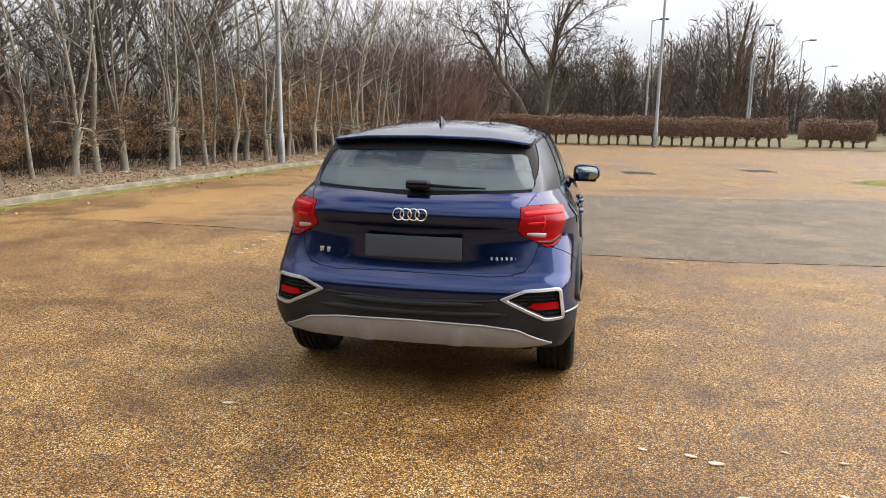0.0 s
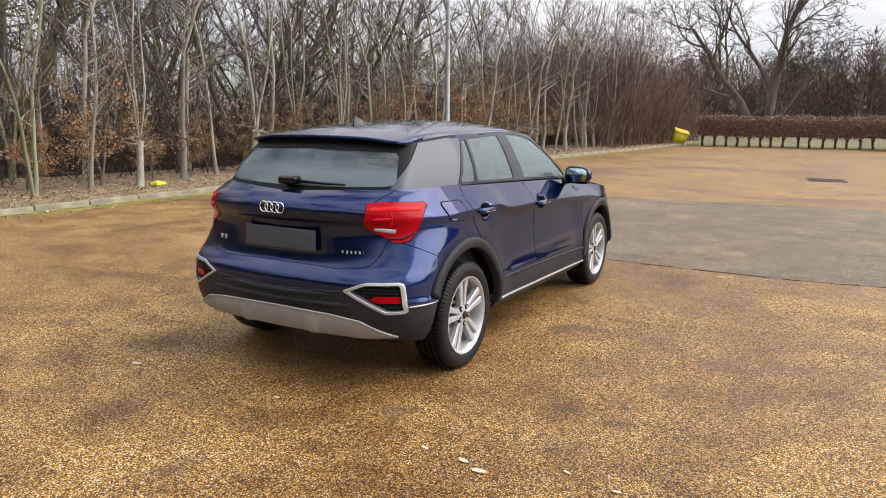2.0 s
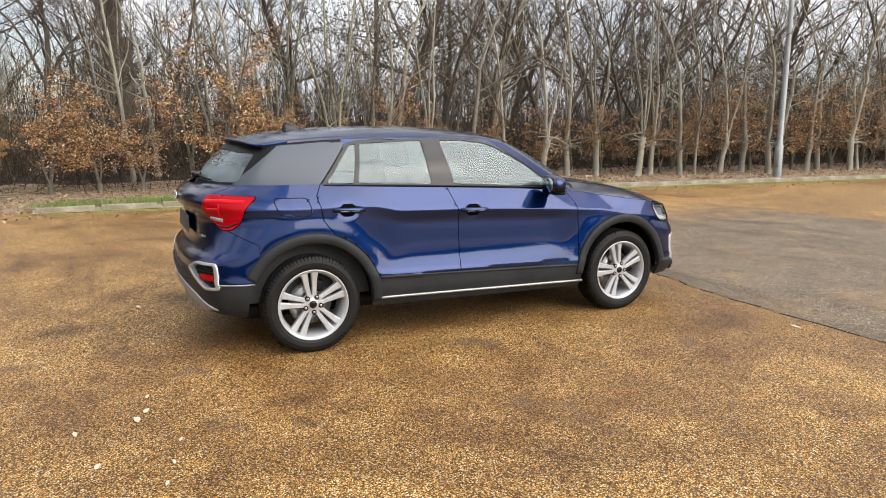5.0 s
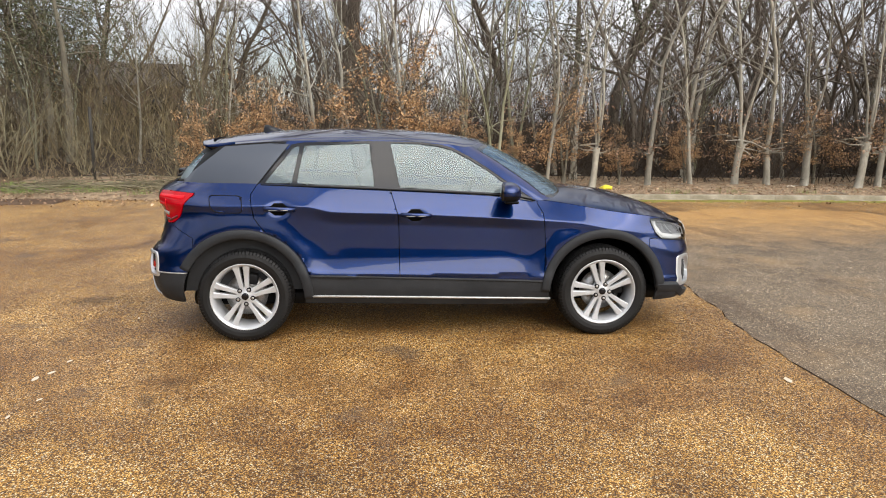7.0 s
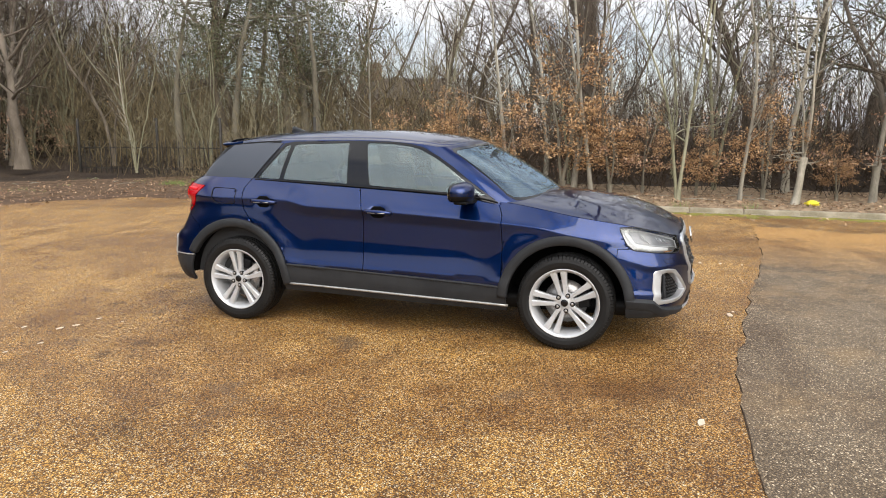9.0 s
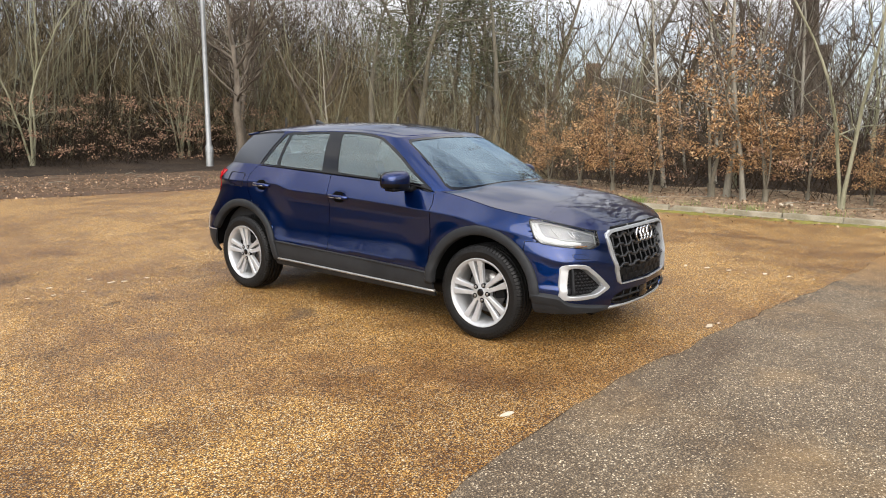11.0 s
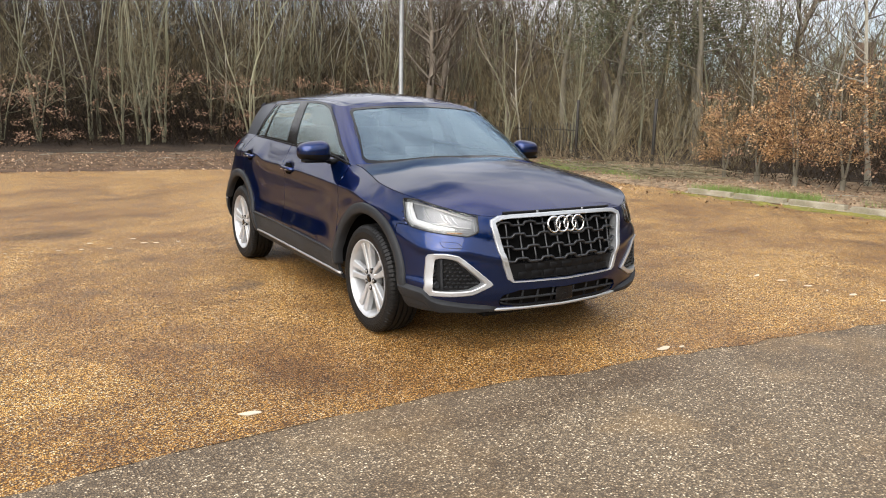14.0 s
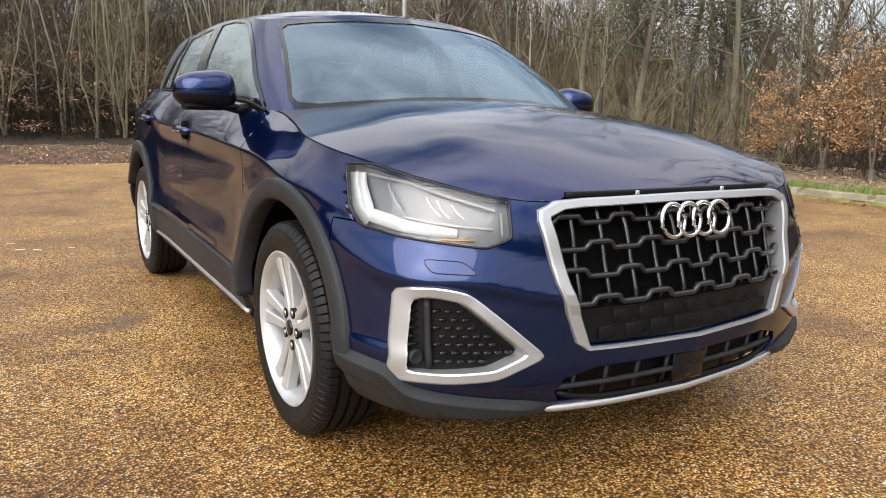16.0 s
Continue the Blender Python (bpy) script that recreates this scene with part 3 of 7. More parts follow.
roof_mid = smooth([(-1.60, 1.43), (-1.35, 1.473), (-1.0, 1.500), (-.6, 1.512), (-.2, 1.505), (.15, 1.478), (.475, 1.424)])


def roof(u, g):
    """The roof skin: u from the middle (0) to the edge (1) along station g of the roof's edge."""
    ex, ey, ez = (f(g) for f in gl_top)
    return (ex * u, ey, ez + (roof_mid(ey) - ez) * (1 - abs(u) ** 2.4))

# ---- car: panels cut out of the skin ----
car = tagged(new("car"), "dark blue metallic compact crossover with silver trim, parked on gold chippings", "car")
R_ARCH = {AXLE_R: (.425, .488), AXLE_F: (.408, .470)}


def grid_skin(f, us, vs):
    bm = bmesh.new()
    rows = [[bm.verts.new(f(u, v)) for v in vs] for u in us]
    for a, b in zip(rows, rows[1:]):
        for j in range(len(vs) - 1):
            bm.faces.new((a[j], b[j], b[j + 1], a[j + 1]))
    bmesh.ops.remove_doubles(bm, verts=bm.verts[:], dist=1e-5)
    bm.normal_update()
    return bm


def span(a, b, n):
    return [a + (b - a) * i / n for i in range(n + 1)]


def cut(bm, poly, axis, keep, closed=True):
    """Scores the skin along an outline seen along the level direction square to axis."""
    ax = Vector((axis[0], axis[1], 0))
    size = ax.length
    unit = ax / size
    pairs = list(zip(poly, poly[1:] + poly[:1])) if closed else list(zip(poly, poly[1:]))
    for (p0, z0), (p1, z1) in pairs:
        p0, p1 = p0 / size, p1 / size
        d = Vector((p1 - p0, z1 - z0))
        if d.length < 1e-6:
            continue
        lo, hi, zl, zh = min(p0, p1) - .004, max(p0, p1) + .004, min(z0, z1) - .004, max(z0, z1) + .004
        picked = []
        for f in bm.faces:
            if not keep(f.verts[0].co):
                continue
            ps = [v.co.dot(unit) for v in f.verts]
            if max(ps) < lo or min(ps) > hi:
                continue
            zs = [v.co.z for v in f.verts]
            if max(zs) < zl or min(zs) > zh:
                continue
            picked.append(f)
        if picked:
            geom = set(picked)
            for f in picked:
                geom.update(f.edges)
                geom.update(f.verts)
            n = unit * d.y - Vector((0, 0, 1)) * d.x
            bmesh.ops.bisect_plane(bm, geom=list(geom), dist=1e-5, plane_co=unit * p0 + Vector((0, 0, z0)), plane_no=n)


def rounded(poly, r, k=3):
    out = []
    n = len(poly)
    for i, p in enumerate(poly):
        a, b = Vector(poly[i - 1]), Vector(poly[(i + 1) % n])
        p = Vector(p)
        da, db = a - p, b - p
        ra, rb = min(r, da.length * .45), min(r, db.length * .45)
        s, e = p + da.normalized() * ra, p + db.normalized() * rb
        for j in range(k + 1):
            u = j / k
            q = s * (1 - u) ** 2 + p * 2 * u * (1 - u) + e * u * u
            out.append((q.x, q.y))
    return out


def inset(poly, d):
    """The outline moved inwards by d, or edge by edge by a list of distances."""
    n = len(poly)
    area = sum(a[0] * b[1] - b[0] * a[1] for a, b in zip(poly, poly[1:] + poly[:1]))
    sg = 1 if area > 0 else -1
    lines = []
    for i in range(n):
        a, b = Vector(poly[i]), Vector(poly[(i + 1) % n])
        t = (b - a).normalized()
        nrm = Vector((-t.y, t.x)) * sg
        lines.append((a + nrm * (d[i] if hasattr(d, "__len__") else d), t))
    out = []
    for i in range(n):
        (p, t), (q, s) = lines[i - 1], lines[i]
        c = t.x * s.y - t.y * s.x
        if abs(c) < 1e-4:
            out.append((q.x, q.y))
        else:
            w = ((q - p).x * s.y - (q - p).y * s.x) / c
            out.append((p.x + t.x * w, p.y + t.y * w))
    return out


def mirrored(half):
    """Closes an outline that runs from the middle out and back, by its mirror image."""
    return half + [(-x, z) for x, z in reversed(half) if x > 1e-6]


def pick(bm, faces, side="r"):
    """A copy of some faces: on the right, on the left or on both sides."""
    out = bmesh.new()
    for sg in {"r": (1,), "l": (-1,), "both": (1, -1)}[side]:
        made = {}
        for f in faces:
            vs = []
            for v in f.verts:
                if v not in made:
                    made[v] = out.verts.new((v.co.x * sg, v.co.y, v.co.z))
                vs.append(made[v])
            out.faces.new(vs if sg > 0 else vs[::-1])
    if side == "both":
        bmesh.ops.remove_doubles(out, verts=[v for v in out.verts if abs(v.co.x) < 1e-4], dist=2e-4)
    out.normal_update()
    return out


def hem(bm, gap=.0028, lip=.014, out=0.0):
    """Draws a panel's rim in by half a shut line and turns it inwards."""
    bm.normal_update()
    rim = [v for v in bm.verts if v.is_boundary]
    moves = {}
    for v in rim:
        c = sum((f.calc_center_median() for f in v.link_faces), Vector()) / len(v.link_faces)
        d = c - v.co
        d -= v.normal * d.dot(v.normal)
        # square to the rim
        es = [e for e in v.link_edges if e.is_boundary]
        if len(es) == 2:
            t = (es[0].other_vert(v).co - es[1].other_vert(v).co)
            if t.length > 1e-6:
                t.normalize()
                d -= t * d.dot(t)
        if d.length > 1e-6:
            moves[v] = d.normalized() * gap
    normals = {v: v.normal.copy() for v in bm.verts}
    if out:
        for v in bm.verts:
            v.co += normals[v] * out
    for v, d in moves.items():
        v.co += d
    edges = [e for e in bm.edges if e.is_boundary]
    for e in edges:
        e.smooth = False
    if lip:
        ext = bmesh.ops.extrude_edge_only(bm, edges=edges)
        fresh = [g for g in ext["geom"] if isinstance(g, bmesh.types.BMVert)]
        near = {}
        for e in [g for g in ext["geom"] if isinstance(g, bmesh.types.BMFace)]:
            for v in e.verts:
                if v in normals:
                    for w in e.verts:
                        if w not in normals and (w.co - v.co).length < 1e-7:
                            near[w] = normals[v]
        for w in fresh:
            w.co -= near.get(w, Vector((0, 0, 0))) * lip
    return bm


TAIL = rounded([(-1.350, 1.072), (-1.16, 1.078), (-.851, 1.066), (-.90, 1.0), (-.965, .895), (-1.03, .858), (-1.13, .850), (-1.33, .925), (-1.385, .965)], .02, 2)
HEAD = rounded([(-.835, .866), (-1.081, .872), (-1.454, .812), (-1.482, .706), (-1.40, .683), (-1.30, .690), (-1.085, .703), (-.925, .718), (-.87, .76)], .015, 2)
GRILLE = [(0, .800), (.36, .797), (.435, .792), (.487, .772), (.492, .745), (.462, .60), (.405, .445), (.375, .424), (0, .417)]
FOG_PLAIN = [(.795, .586), (.73, .593), (.665, .580), (.635, .555), (.482, .418), (.60, .362), (.70, .354), (.816, .356), (.806, .47)]
FOG = rounded(FOG_PLAIN, .02, 2)
INTAKE = [(0, .372), (.33, .375), (.425, .352), (.445, .318), (.43, .290), (0, .276)]
RFOG_PLAIN = [(.480, .597), (.615, .652), (.785, .656), (.803, .64), (.825, .490), (.81, .480), (.724, .476)]
RFOG = rounded(RFOG_PLAIN, .018, 2)
GATE = [(-.01, .7085), (.20, .7075), (.42, .7025), (.53, .711), (.60, .73), (.645, .79), (.668, .87), (.60, 1.0), (.59, 1.07), (.66, 1.16), (-.01, 1.2)]
REAR_LINE = [(-.01, .575), (.42, .588), (.480, .597), (.825, .505)]
FRONT_LINE = [(-.01, .268), (.449, .279), (.70, .314), (.774, .332), (.812, .378)]


def sill_z(y):
    return .481 + (y + .85) * -.0373


F_DOOR = [(.79, 1.2), (.79, 1.035), (.849, .917), (.864, .70), (.858, sill_z(.858)), (-.194, sill_z(-.194)), (-.200, .90), (-.262, 1.10), (-.262, 1.2)]
arc_r = [(AXLE_R + .492 * math.cos(a), HUB_Z + .492 * math.sin(a)) for a in span(radians(17), radians(70), 8)]
R_DOOR = [(-.262, 1.2), (-.262, 1.10), (-.200, .90), (-.194, sill_z(-.194)), (-.832, sill_z(-.832))] + arc_r + [(-1.185, .86), (-1.212, .90), (-1.240, 1.057), (-1.195, 1.132), (-1.195, 1.2)]
FLAP = rounded([(-1.530, 1.056), (-1.302, 1.050), (-1.288, .945), (-1.320, .934), (-1.475, .940), (-1.510, .97)], .03, 3)


def line_z(line, x):
    for (x0, z0), (x1, z1) in zip(line, line[1:]):
        if x <= x1:
            return z0 + (z1 - z0) * (x - x0) / (x1 - x0)
    return line[-1][1]


def panel_of(c):
    x, y, z = c
    for yc, (ri, ro) in R_ARCH.items():
        if x > .5 and (math.hypot(y - yc, z - HUB_Z) < ri or abs(y - yc) < ri and z < HUB_Z):
            return None
    if y < -1.5 and inside(TAIL, (x + y, z)):
        return "tail_lamp"
    if y > 1.5 and inside(HEAD, (x - y, z)):
        return "headlamp"
    if y > 1.7 and (inside(GRILLE_IN, (x, z)) or inside(FOG, (x, z)) or inside(INTAKE, (x, z))):
        return None
    if y < -1.7 and inside(RFOG, (x, z)):
        return None
    if y > 1.30:
        if z < (line_z(FRONT_LINE, x) if y > 1.887 else .378):
            return "front_valance"
        return "front_bumper" if (y > 1.645 and z < .724) or (x < .565 and y > 1.94) else "front_wing"
    if y < -1.55 and inside(GATE, (x, z)):
        return "tailgate"
    if x > .6 and inside(FLAP, (y, z)):
        return "fuel_flap"
    if y < -1.36:
        if z < (line_z(REAR_LINE, x) if y < -1.885 else .512):
            return "rear_valance"
        return "rear_bumper" if y < -1.64 and z < min(.858, .76 + (-1.64 - y) / .19 * .098) else "rear_quarter"
    if z < sill_z(y):
        return "sill"
    if inside(F_DOOR, (y, z)):
        return "front_door"
    if inside(R_DOOR, (y, z)):
        return "rear_door"
    return "front_wing" if y > 0 else "rear_quarter"


GRILLE_IN = inset(mirrored(GRILLE), .012)
stations = span(-1, 0, 72)[:-1] + span(0, 1, 168)[:-1] + span(1, 2, 96)


def skin_row(q, v):
    """A row of the lower body's skin: 0 at the sill, 1 on the crease, 2 at the waist."""
    return body(q, bot_z(q) + v * (crease_z(q) - bot_z(q)) if v < 1 else crease_z(q) + (v - 1) * (top_z(q) - crease_z(q)))


lower = grid_skin(skin_row, stations, span(0, .96, 44) + [.985, 1.0, 1.03] + span(1.08, 2, 16))
if sum(f.normal.x for f in lower.faces) < 0:
    bmesh.ops.reverse_faces(lower, faces=lower.faces[:])
side_only = (0, 1)
for yc, (ri, ro) in R_ARCH.items():
    ring = [(yc + ri * math.cos(a), HUB_Z + ri * math.sin(a)) for a in span(0, math.pi, 28)]
    cut(lower, [(yc + ri, .1)] + ring + [(yc - ri, .1)], side_only, lambda c, yc=yc: c.x > .5 and abs(c.y - yc) < .6, False)
cut(lower, TAIL, (1, 1), lambda c: c.y < -1.5)
cut(lower, HEAD, (1, -1), lambda c: c.y > 1.5)
cut(lower, GRILLE_IN, (1, 0), lambda c: c.y > 1.8)
cut(lower, FOG, (1, 0), lambda c: c.y > 1.7)
cut(lower, INTAKE, (1, 0), lambda c: c.y > 1.8, False)
cut(lower, RFOG, (1, 0), lambda c: c.y < -1.7)
cut(lower, GATE, (1, 0), lambda c: c.y < -1.5, False)
cut(lower, REAR_LINE, (1, 0), lambda c: c.y < -1.84, False)
cut(lower, [(-1.90, .512), (-1.5, .512)], side_only, lambda c: c.y < -1.4 and c.x > .6, False)
cut(lower, FRONT_LINE, (1, 0), lambda c: c.y > 1.84, False)
cut(lower, [(1.92, .366), (1.5, .366)], side_only, lambda c: c.y > 1.4 and c.x > .6, False)
cut(lower, [(1.58, .724), (1.645, .724), (1.645, .60)], side_only, lambda c: c.y > 1.4, False)
cut(lower, [(1.645, .724), (1.80, .724)], side_only, lambda c: c.y > 1.4, False)
cut(lower, [(-1.64, .56), (-1.64, .760), (-1.83, .858), (-2.1, .858)], side_only, lambda c: c.y < -1.5, False)
cut(lower, [(-.90, sill_z(-.9)), (.95, sill_z(.95))], side_only, lambda c: abs(c.y) < 1.1, False)
cut(lower, F_DOOR, side_only, lambda c: abs(c.y) < 1.1)
cut(lower, R_DOOR, side_only, lambda c: -1.4 < c.y < 0)
cut(lower, FLAP, side_only, lambda c: -1.7 < c.y < -1.1)
bmesh.ops.remove_doubles(lower, verts=lower.verts[:], dist=.0016)
lower.normal_update()
panels = {}
for f in lower.faces:
    name = panel_of(f.calc_center_median())
    if name:
        panels.setdefault(name, []).append(f)

def tail_y(x, z):
    lo, hi = -1.0, 0.0
    for _ in range(26):
        m = (lo + hi) / 2
        if body(m, z)[0] < x:
            lo = m
        else:
            hi = m
    return body((lo + hi) / 2, z)[1]


def split_edges_flat(line, pitch):
    out = []
    for a, b in zip(line, line[1:]):
        k = max(1, int(round(math.hypot(b[0] - a[0], b[1] - a[1]) / pitch)))
        out += [(a[0] + (b[0] - a[0]) * i / k, a[1] + (b[1] - a[1]) * i / k) for i in range(k)]
    return out + [line[-1]]


blue = {}
for name in ("tailgate", "front_bumper", "rear_bumper"):
    blue[name] = part(name, hem(pick(lower, panels[name], "both"), .0012), paint, car)
seam = split_edges_flat([(.0, .7085)] + GATE[1:9], .03)
for sg in (1, -1):
    part("tailgate_seam", tube([(x * sg, tail_y(x, z) + .0004, z) for x, z in seam], .0030, 5), black, blue["tailgate"])
for name, mat in (("front_valance", plastic), ("rear_valance", plastic)):
    blue[name] = part(name, hem(pick(lower, panels[name], "both"), .001, .02, .003), mat, car, "textured dark grey plastic")
for side in ("r", "l"):
    for name in ("front_door", "rear_door", "front_wing", "rear_quarter"):
        blue[name, side] = part(name, hem(pick(lower, panels[name], side)), paint, car)
    part("flap_seam", tube([((body((y - Y_REAR) / (Y_FRONT - Y_REAR), z)[0] + .0002) * (1 if side == "r" else -1), y, z) for y, z in FLAP], .0026, 5, closed=True), black, blue["rear_quarter", side])
    part("fuel_flap", hem(pick(lower, panels["fuel_flap"], side), .0035), paint, blue["rear_quarter", side])
    part("sill", hem(pick(lower, panels["sill"], side), .001, .02, .004), plastic, car, "dark grey plastic sill cladding")

# bonnet: a patch between the top edge of the wings and nose and the foot of the windscreen
q_cowl, q_nose = .815, 1.46
S = [Vector(body(q, top_z(q))) for q in span(q_cowl, q_nose, 60)]
N = [Vector(body(q, top_z(q))) for q in span(2, q_nose, 40)]
mid_z = smooth([(1.08, 1.052), (1.25, 1.042), (1.5, 1.008), (1.7, .957), (1.85, .905), (1.95, .862), (2.0, .838), (2.06, .806)])
hood_end = N[0].y


def evened(line):
    """The same edge with its small ripples ironed out."""
    n = len(line) - 1
    res = [p - line[0].lerp(line[-1], i / n) for i, p in enumerate(line)]
    for _ in range(90):
        res = [res[0]] + [(res[i - 1] + res[i] * 2 + res[i + 1]) / 4 for i in range(1, n)] + [res[-1]]
    return [line[0].lerp(line[-1], i / n) + r for i, r in enumerate(res)]


def on_line(line, t):
    i = min(len(line) - 2, int(t * (len(line) - 1)))
    return line[i].lerp(line[i + 1], t * (len(line) - 1) - i)


S_EVEN, N_EVEN = evened(S), evened(N)


def hood(k, v):
    """Bonnet skin; k = .5 runs along the edge of the raised middle panel."""
    fold = .50 + .16 * v
    u = fold * k / .5 if k < .5 else fold + (1 - fold) * (k - .5) / .5
    s, n = on_line(S_EVEN, v), on_line(N_EVEN, u)
    cowl = Vector((S[0].x * u, 1.10 + (S[0].y - 1.10) * u ** 2.2, 1.050 + (S[0].z - 1.050) * u ** 2.4))
    cy = 1.10 + (hood_end - 1.10) * v
    c = Vector((0, cy, mid_z(cy) if v < 1 else N[0].z))
    corner = [Vector((0, 1.10, 1.050)), N[0], S[0], S[-1]]
    p = c.lerp(s, u) + cowl.lerp(n, v) - (corner[0].lerp(corner[1], v)).lerp(corner[2].lerp(corner[3], v), u)
    p += (on_line(S, v) - s) * u ** 8 + (on_line(N, u) - n) * v ** 8
    p.z += .026 * math.sin(math.pi * v) * (1 - u ** 3) * u
    p.z += .0055 * (1 - step(.45, .92, v)) * (1 - step(0, .24, u - fold))
    return p


bonnet = grid_skin(hood, span(0, 1, 72), span(0, 1, 90))
if sum(f.normal.z for f in bonnet.faces) < 0:
    bmesh.ops.reverse_faces(bonnet, faces=bonnet.faces[:])
part("bonnet", hem(pick(bonnet, bonnet.faces[:], "both"), .003, .02), paint, car)
bonnet.free()

# ---- glasshouse ----
DLO = [(-1.190, 1.08), (-1.190, 1.122), (-.965, 1.402), (-.88, 1.417), (-.39, 1.426), (-.05, 1.421), (.10, 1.404), (.20, 1.380), (.33, 1.313), (.445, 1.243), (.607, 1.130), (.780, 1.018), (.80, .95)]
QUARTER = rounded([(-1.148, 1.136), (-.948, 1.386), (-.906, 1.392), (-.958, 1.131)], .012, 2)
R_GLASS = rounded([(-.924, 1.130), (-.872, 1.396), (-.405, 1.411), (-.372, 1.107)], .012, 2)
F_GLASS = rounded([(-.188, 1.100), (-.252, 1.411), (-.05, 1.406), (.09, 1.389), (.185, 1.366), (.32, 1.297), (.435, 1.228), (.595, 1.116), (.715, 1.047)], .012, 2)
BLADE = [(-1.205, 1.09), (-1.200, 1.122), (-.978, 1.404), (-1.12, 1.409), (-1.445, 1.386), (-1.745, 1.150), (-1.745, 1.09)]
SCREEN = [(-.01, 1.048), (.25, 1.043), (.45, 1.026), (.62, 1.010), (.682, 1.014), (.690, 1.04), (.572, 1.345), (.545, 1.368), (.45, 1.383), (.25, 1.398), (-.01, 1.404)]
SCREEN_IN = [(-.01, 1.066), (.25, 1.061), (.45, 1.045), (.61, 1.030), (.667, 1.034), (.674, 1.056), (.561, 1.340), (.535, 1.357), (.45, 1.369), (.25, 1.385), (-.01, 1.391)]
BACK = [(-.01, 1.141), (.30, 1.144), (.58, 1.152), (.618, 1.160), (.624, 1.178), (.578, 1.312), (.553, 1.336), (-.01, 1.350)]
house = grid_skin(glasshouse, span(0, 1, 36)[:-1] + span(1, 2, 110)[:-1] + span(2, 3, 44), [-.08, -.04] + span(0, 1, 34))
if sum(f.normal.x for f in house.faces) < 0:
    bmesh.ops.reverse_faces(house, faces=house.faces[:])
on_side = lambda c: c.x > .5
for poly in (QUARTER, R_GLASS, F_GLASS):
    cut(house, poly, side_only, on_side)
cut(house, DLO, side_only, on_side, False)
cut(house, BLADE, side_only, on_side, False)
cut(house, SCREEN, (1, 0), lambda c: c.y > .25, False)
cut(house, SCREEN_IN, (1, 0), lambda c: c.y > .25, False)
cut(house, BACK, (1, 0), lambda c: c.y < -1.35, False)
glass_panels = {}
for f in house.faces:
    c = f.calc_center_median()
    s, e = (c.y, c.z), (c.x, c.z)
    if c.y > .25 and inside(SCREEN_IN, e):
        name = "windscreen"
    elif c.y > .25 and inside(SCREEN, e):
        name = "screen_border"
    elif c.y < -1.4 and inside(BACK, e):
        name = "rear_window"
    elif c.x > .5 and inside(QUARTER, s):
        name = "quarter_window"
    elif c.x > .5 and inside(R_GLASS, s):
        name = "rear_side_window"
    elif c.x > .5 and inside(F_GLASS, s):
        name = "front_side_window"
    elif c.x > .5 and inside(DLO, s):
        name = "window_frame"
    elif c.x > .5 and inside(BLADE, s):
        name = "pillar_blade"
    else:
        name = "pillar" if c.y > -1.0 else "rear_pillar"
    glass_panels.setdefault(name, []).append(f)
for name, mat, out in (("windscreen", glass_screen, -.003), ("rear_window", glass_dark, -.003), ("screen_border", gloss_black, .0)):
    ob = part(name, hem(pick(house, glass_panels[name], "both"), 0, 0 if "window" in name or "wind" in name else .01, out), mat, car)
for side in ("r", "l"):
    part("pillar", hem(pick(house, glass_panels["pillar"], side), .001, .02), paint, car)
    part("rear_pillar", hem(pick(house, glass_panels["rear_pillar"], side), .001, .02), black, car, "black fin beside the rear window")
    part("pillar_blade", hem(pick(house, glass_panels["pillar_blade"], side), .002, .015, .004), blade, car, "grey metallic pillar blade")
    part("window_frame", hem(pick(house, glass_panels["window_frame"], side), .001, .012, .001), gloss_black, car, "gloss black window frame")
    for name in ("quarter_window", "rear_side_window", "front_side_window"):
        part(name, hem(pick(house, glass_panels[name], side), 0, 0, -.004), glass_clear, car)
    # bright-edged gasket along the waist
    line = [Vector(glasshouse(g, -.02)) + Vector((.006, 0, 0)) for g in span(1.288, 1.965, 40)]
    part("waist_seal", tube([(p.x * (1 if side == "r" else -1), p.y, p.z) for p in line], .006, 6), black, car)

# roof, with a shallow channel beside the middle panel
def roof_at(u, g):
    x, y, z = roof(u, g)
    ex = gl_top[0](g)
    if ex > .3:
        z -= .007 * math.exp(-((abs(x) - (ex - .055)) / .008) ** 2)
    return (x, y, z)


top_skin = grid_skin(roof_at, [0] + span(0, 1, 60)[1:], [.01] + span(0, 1, 40)[1:-1] + span(1, 2, 60)[:-1] + span(2, 3, 40)[:-1] + [2.99])
if sum(f.normal.z for f in top_skin.faces) < 0:
    bmesh.ops.reverse_faces(top_skin, faces=top_skin.faces[:])
part("roof", hem(pick(top_skin, top_skin.faces[:], "both"), 0, .02), paint, car)
top_skin.free()


def spoiler_at(g, v):
    x, y, z = (f(g) for f in gl_top)
    out = .075 * (1 - step(.92, 1.13, g)) + .004
    back = [(0, .012), (-.55, .010), (-1, .003), (-1.02, -.009), (-.75, -.020), (-.2, -.05), (.35, -.085)]
    i = min(len(back) - 2, int(v * (len(back) - 1)))
    u = v * (len(back) - 1) - i
    dy = back[i][0] + (back[i + 1][0] - back[i][0]) * u
    dz = back[i][1] + (back[i + 1][1] - back[i][1]) * u
    zz = z + dz
    return (x, y + dy * out - .006, zz + (.004 if v < .1 else 0))


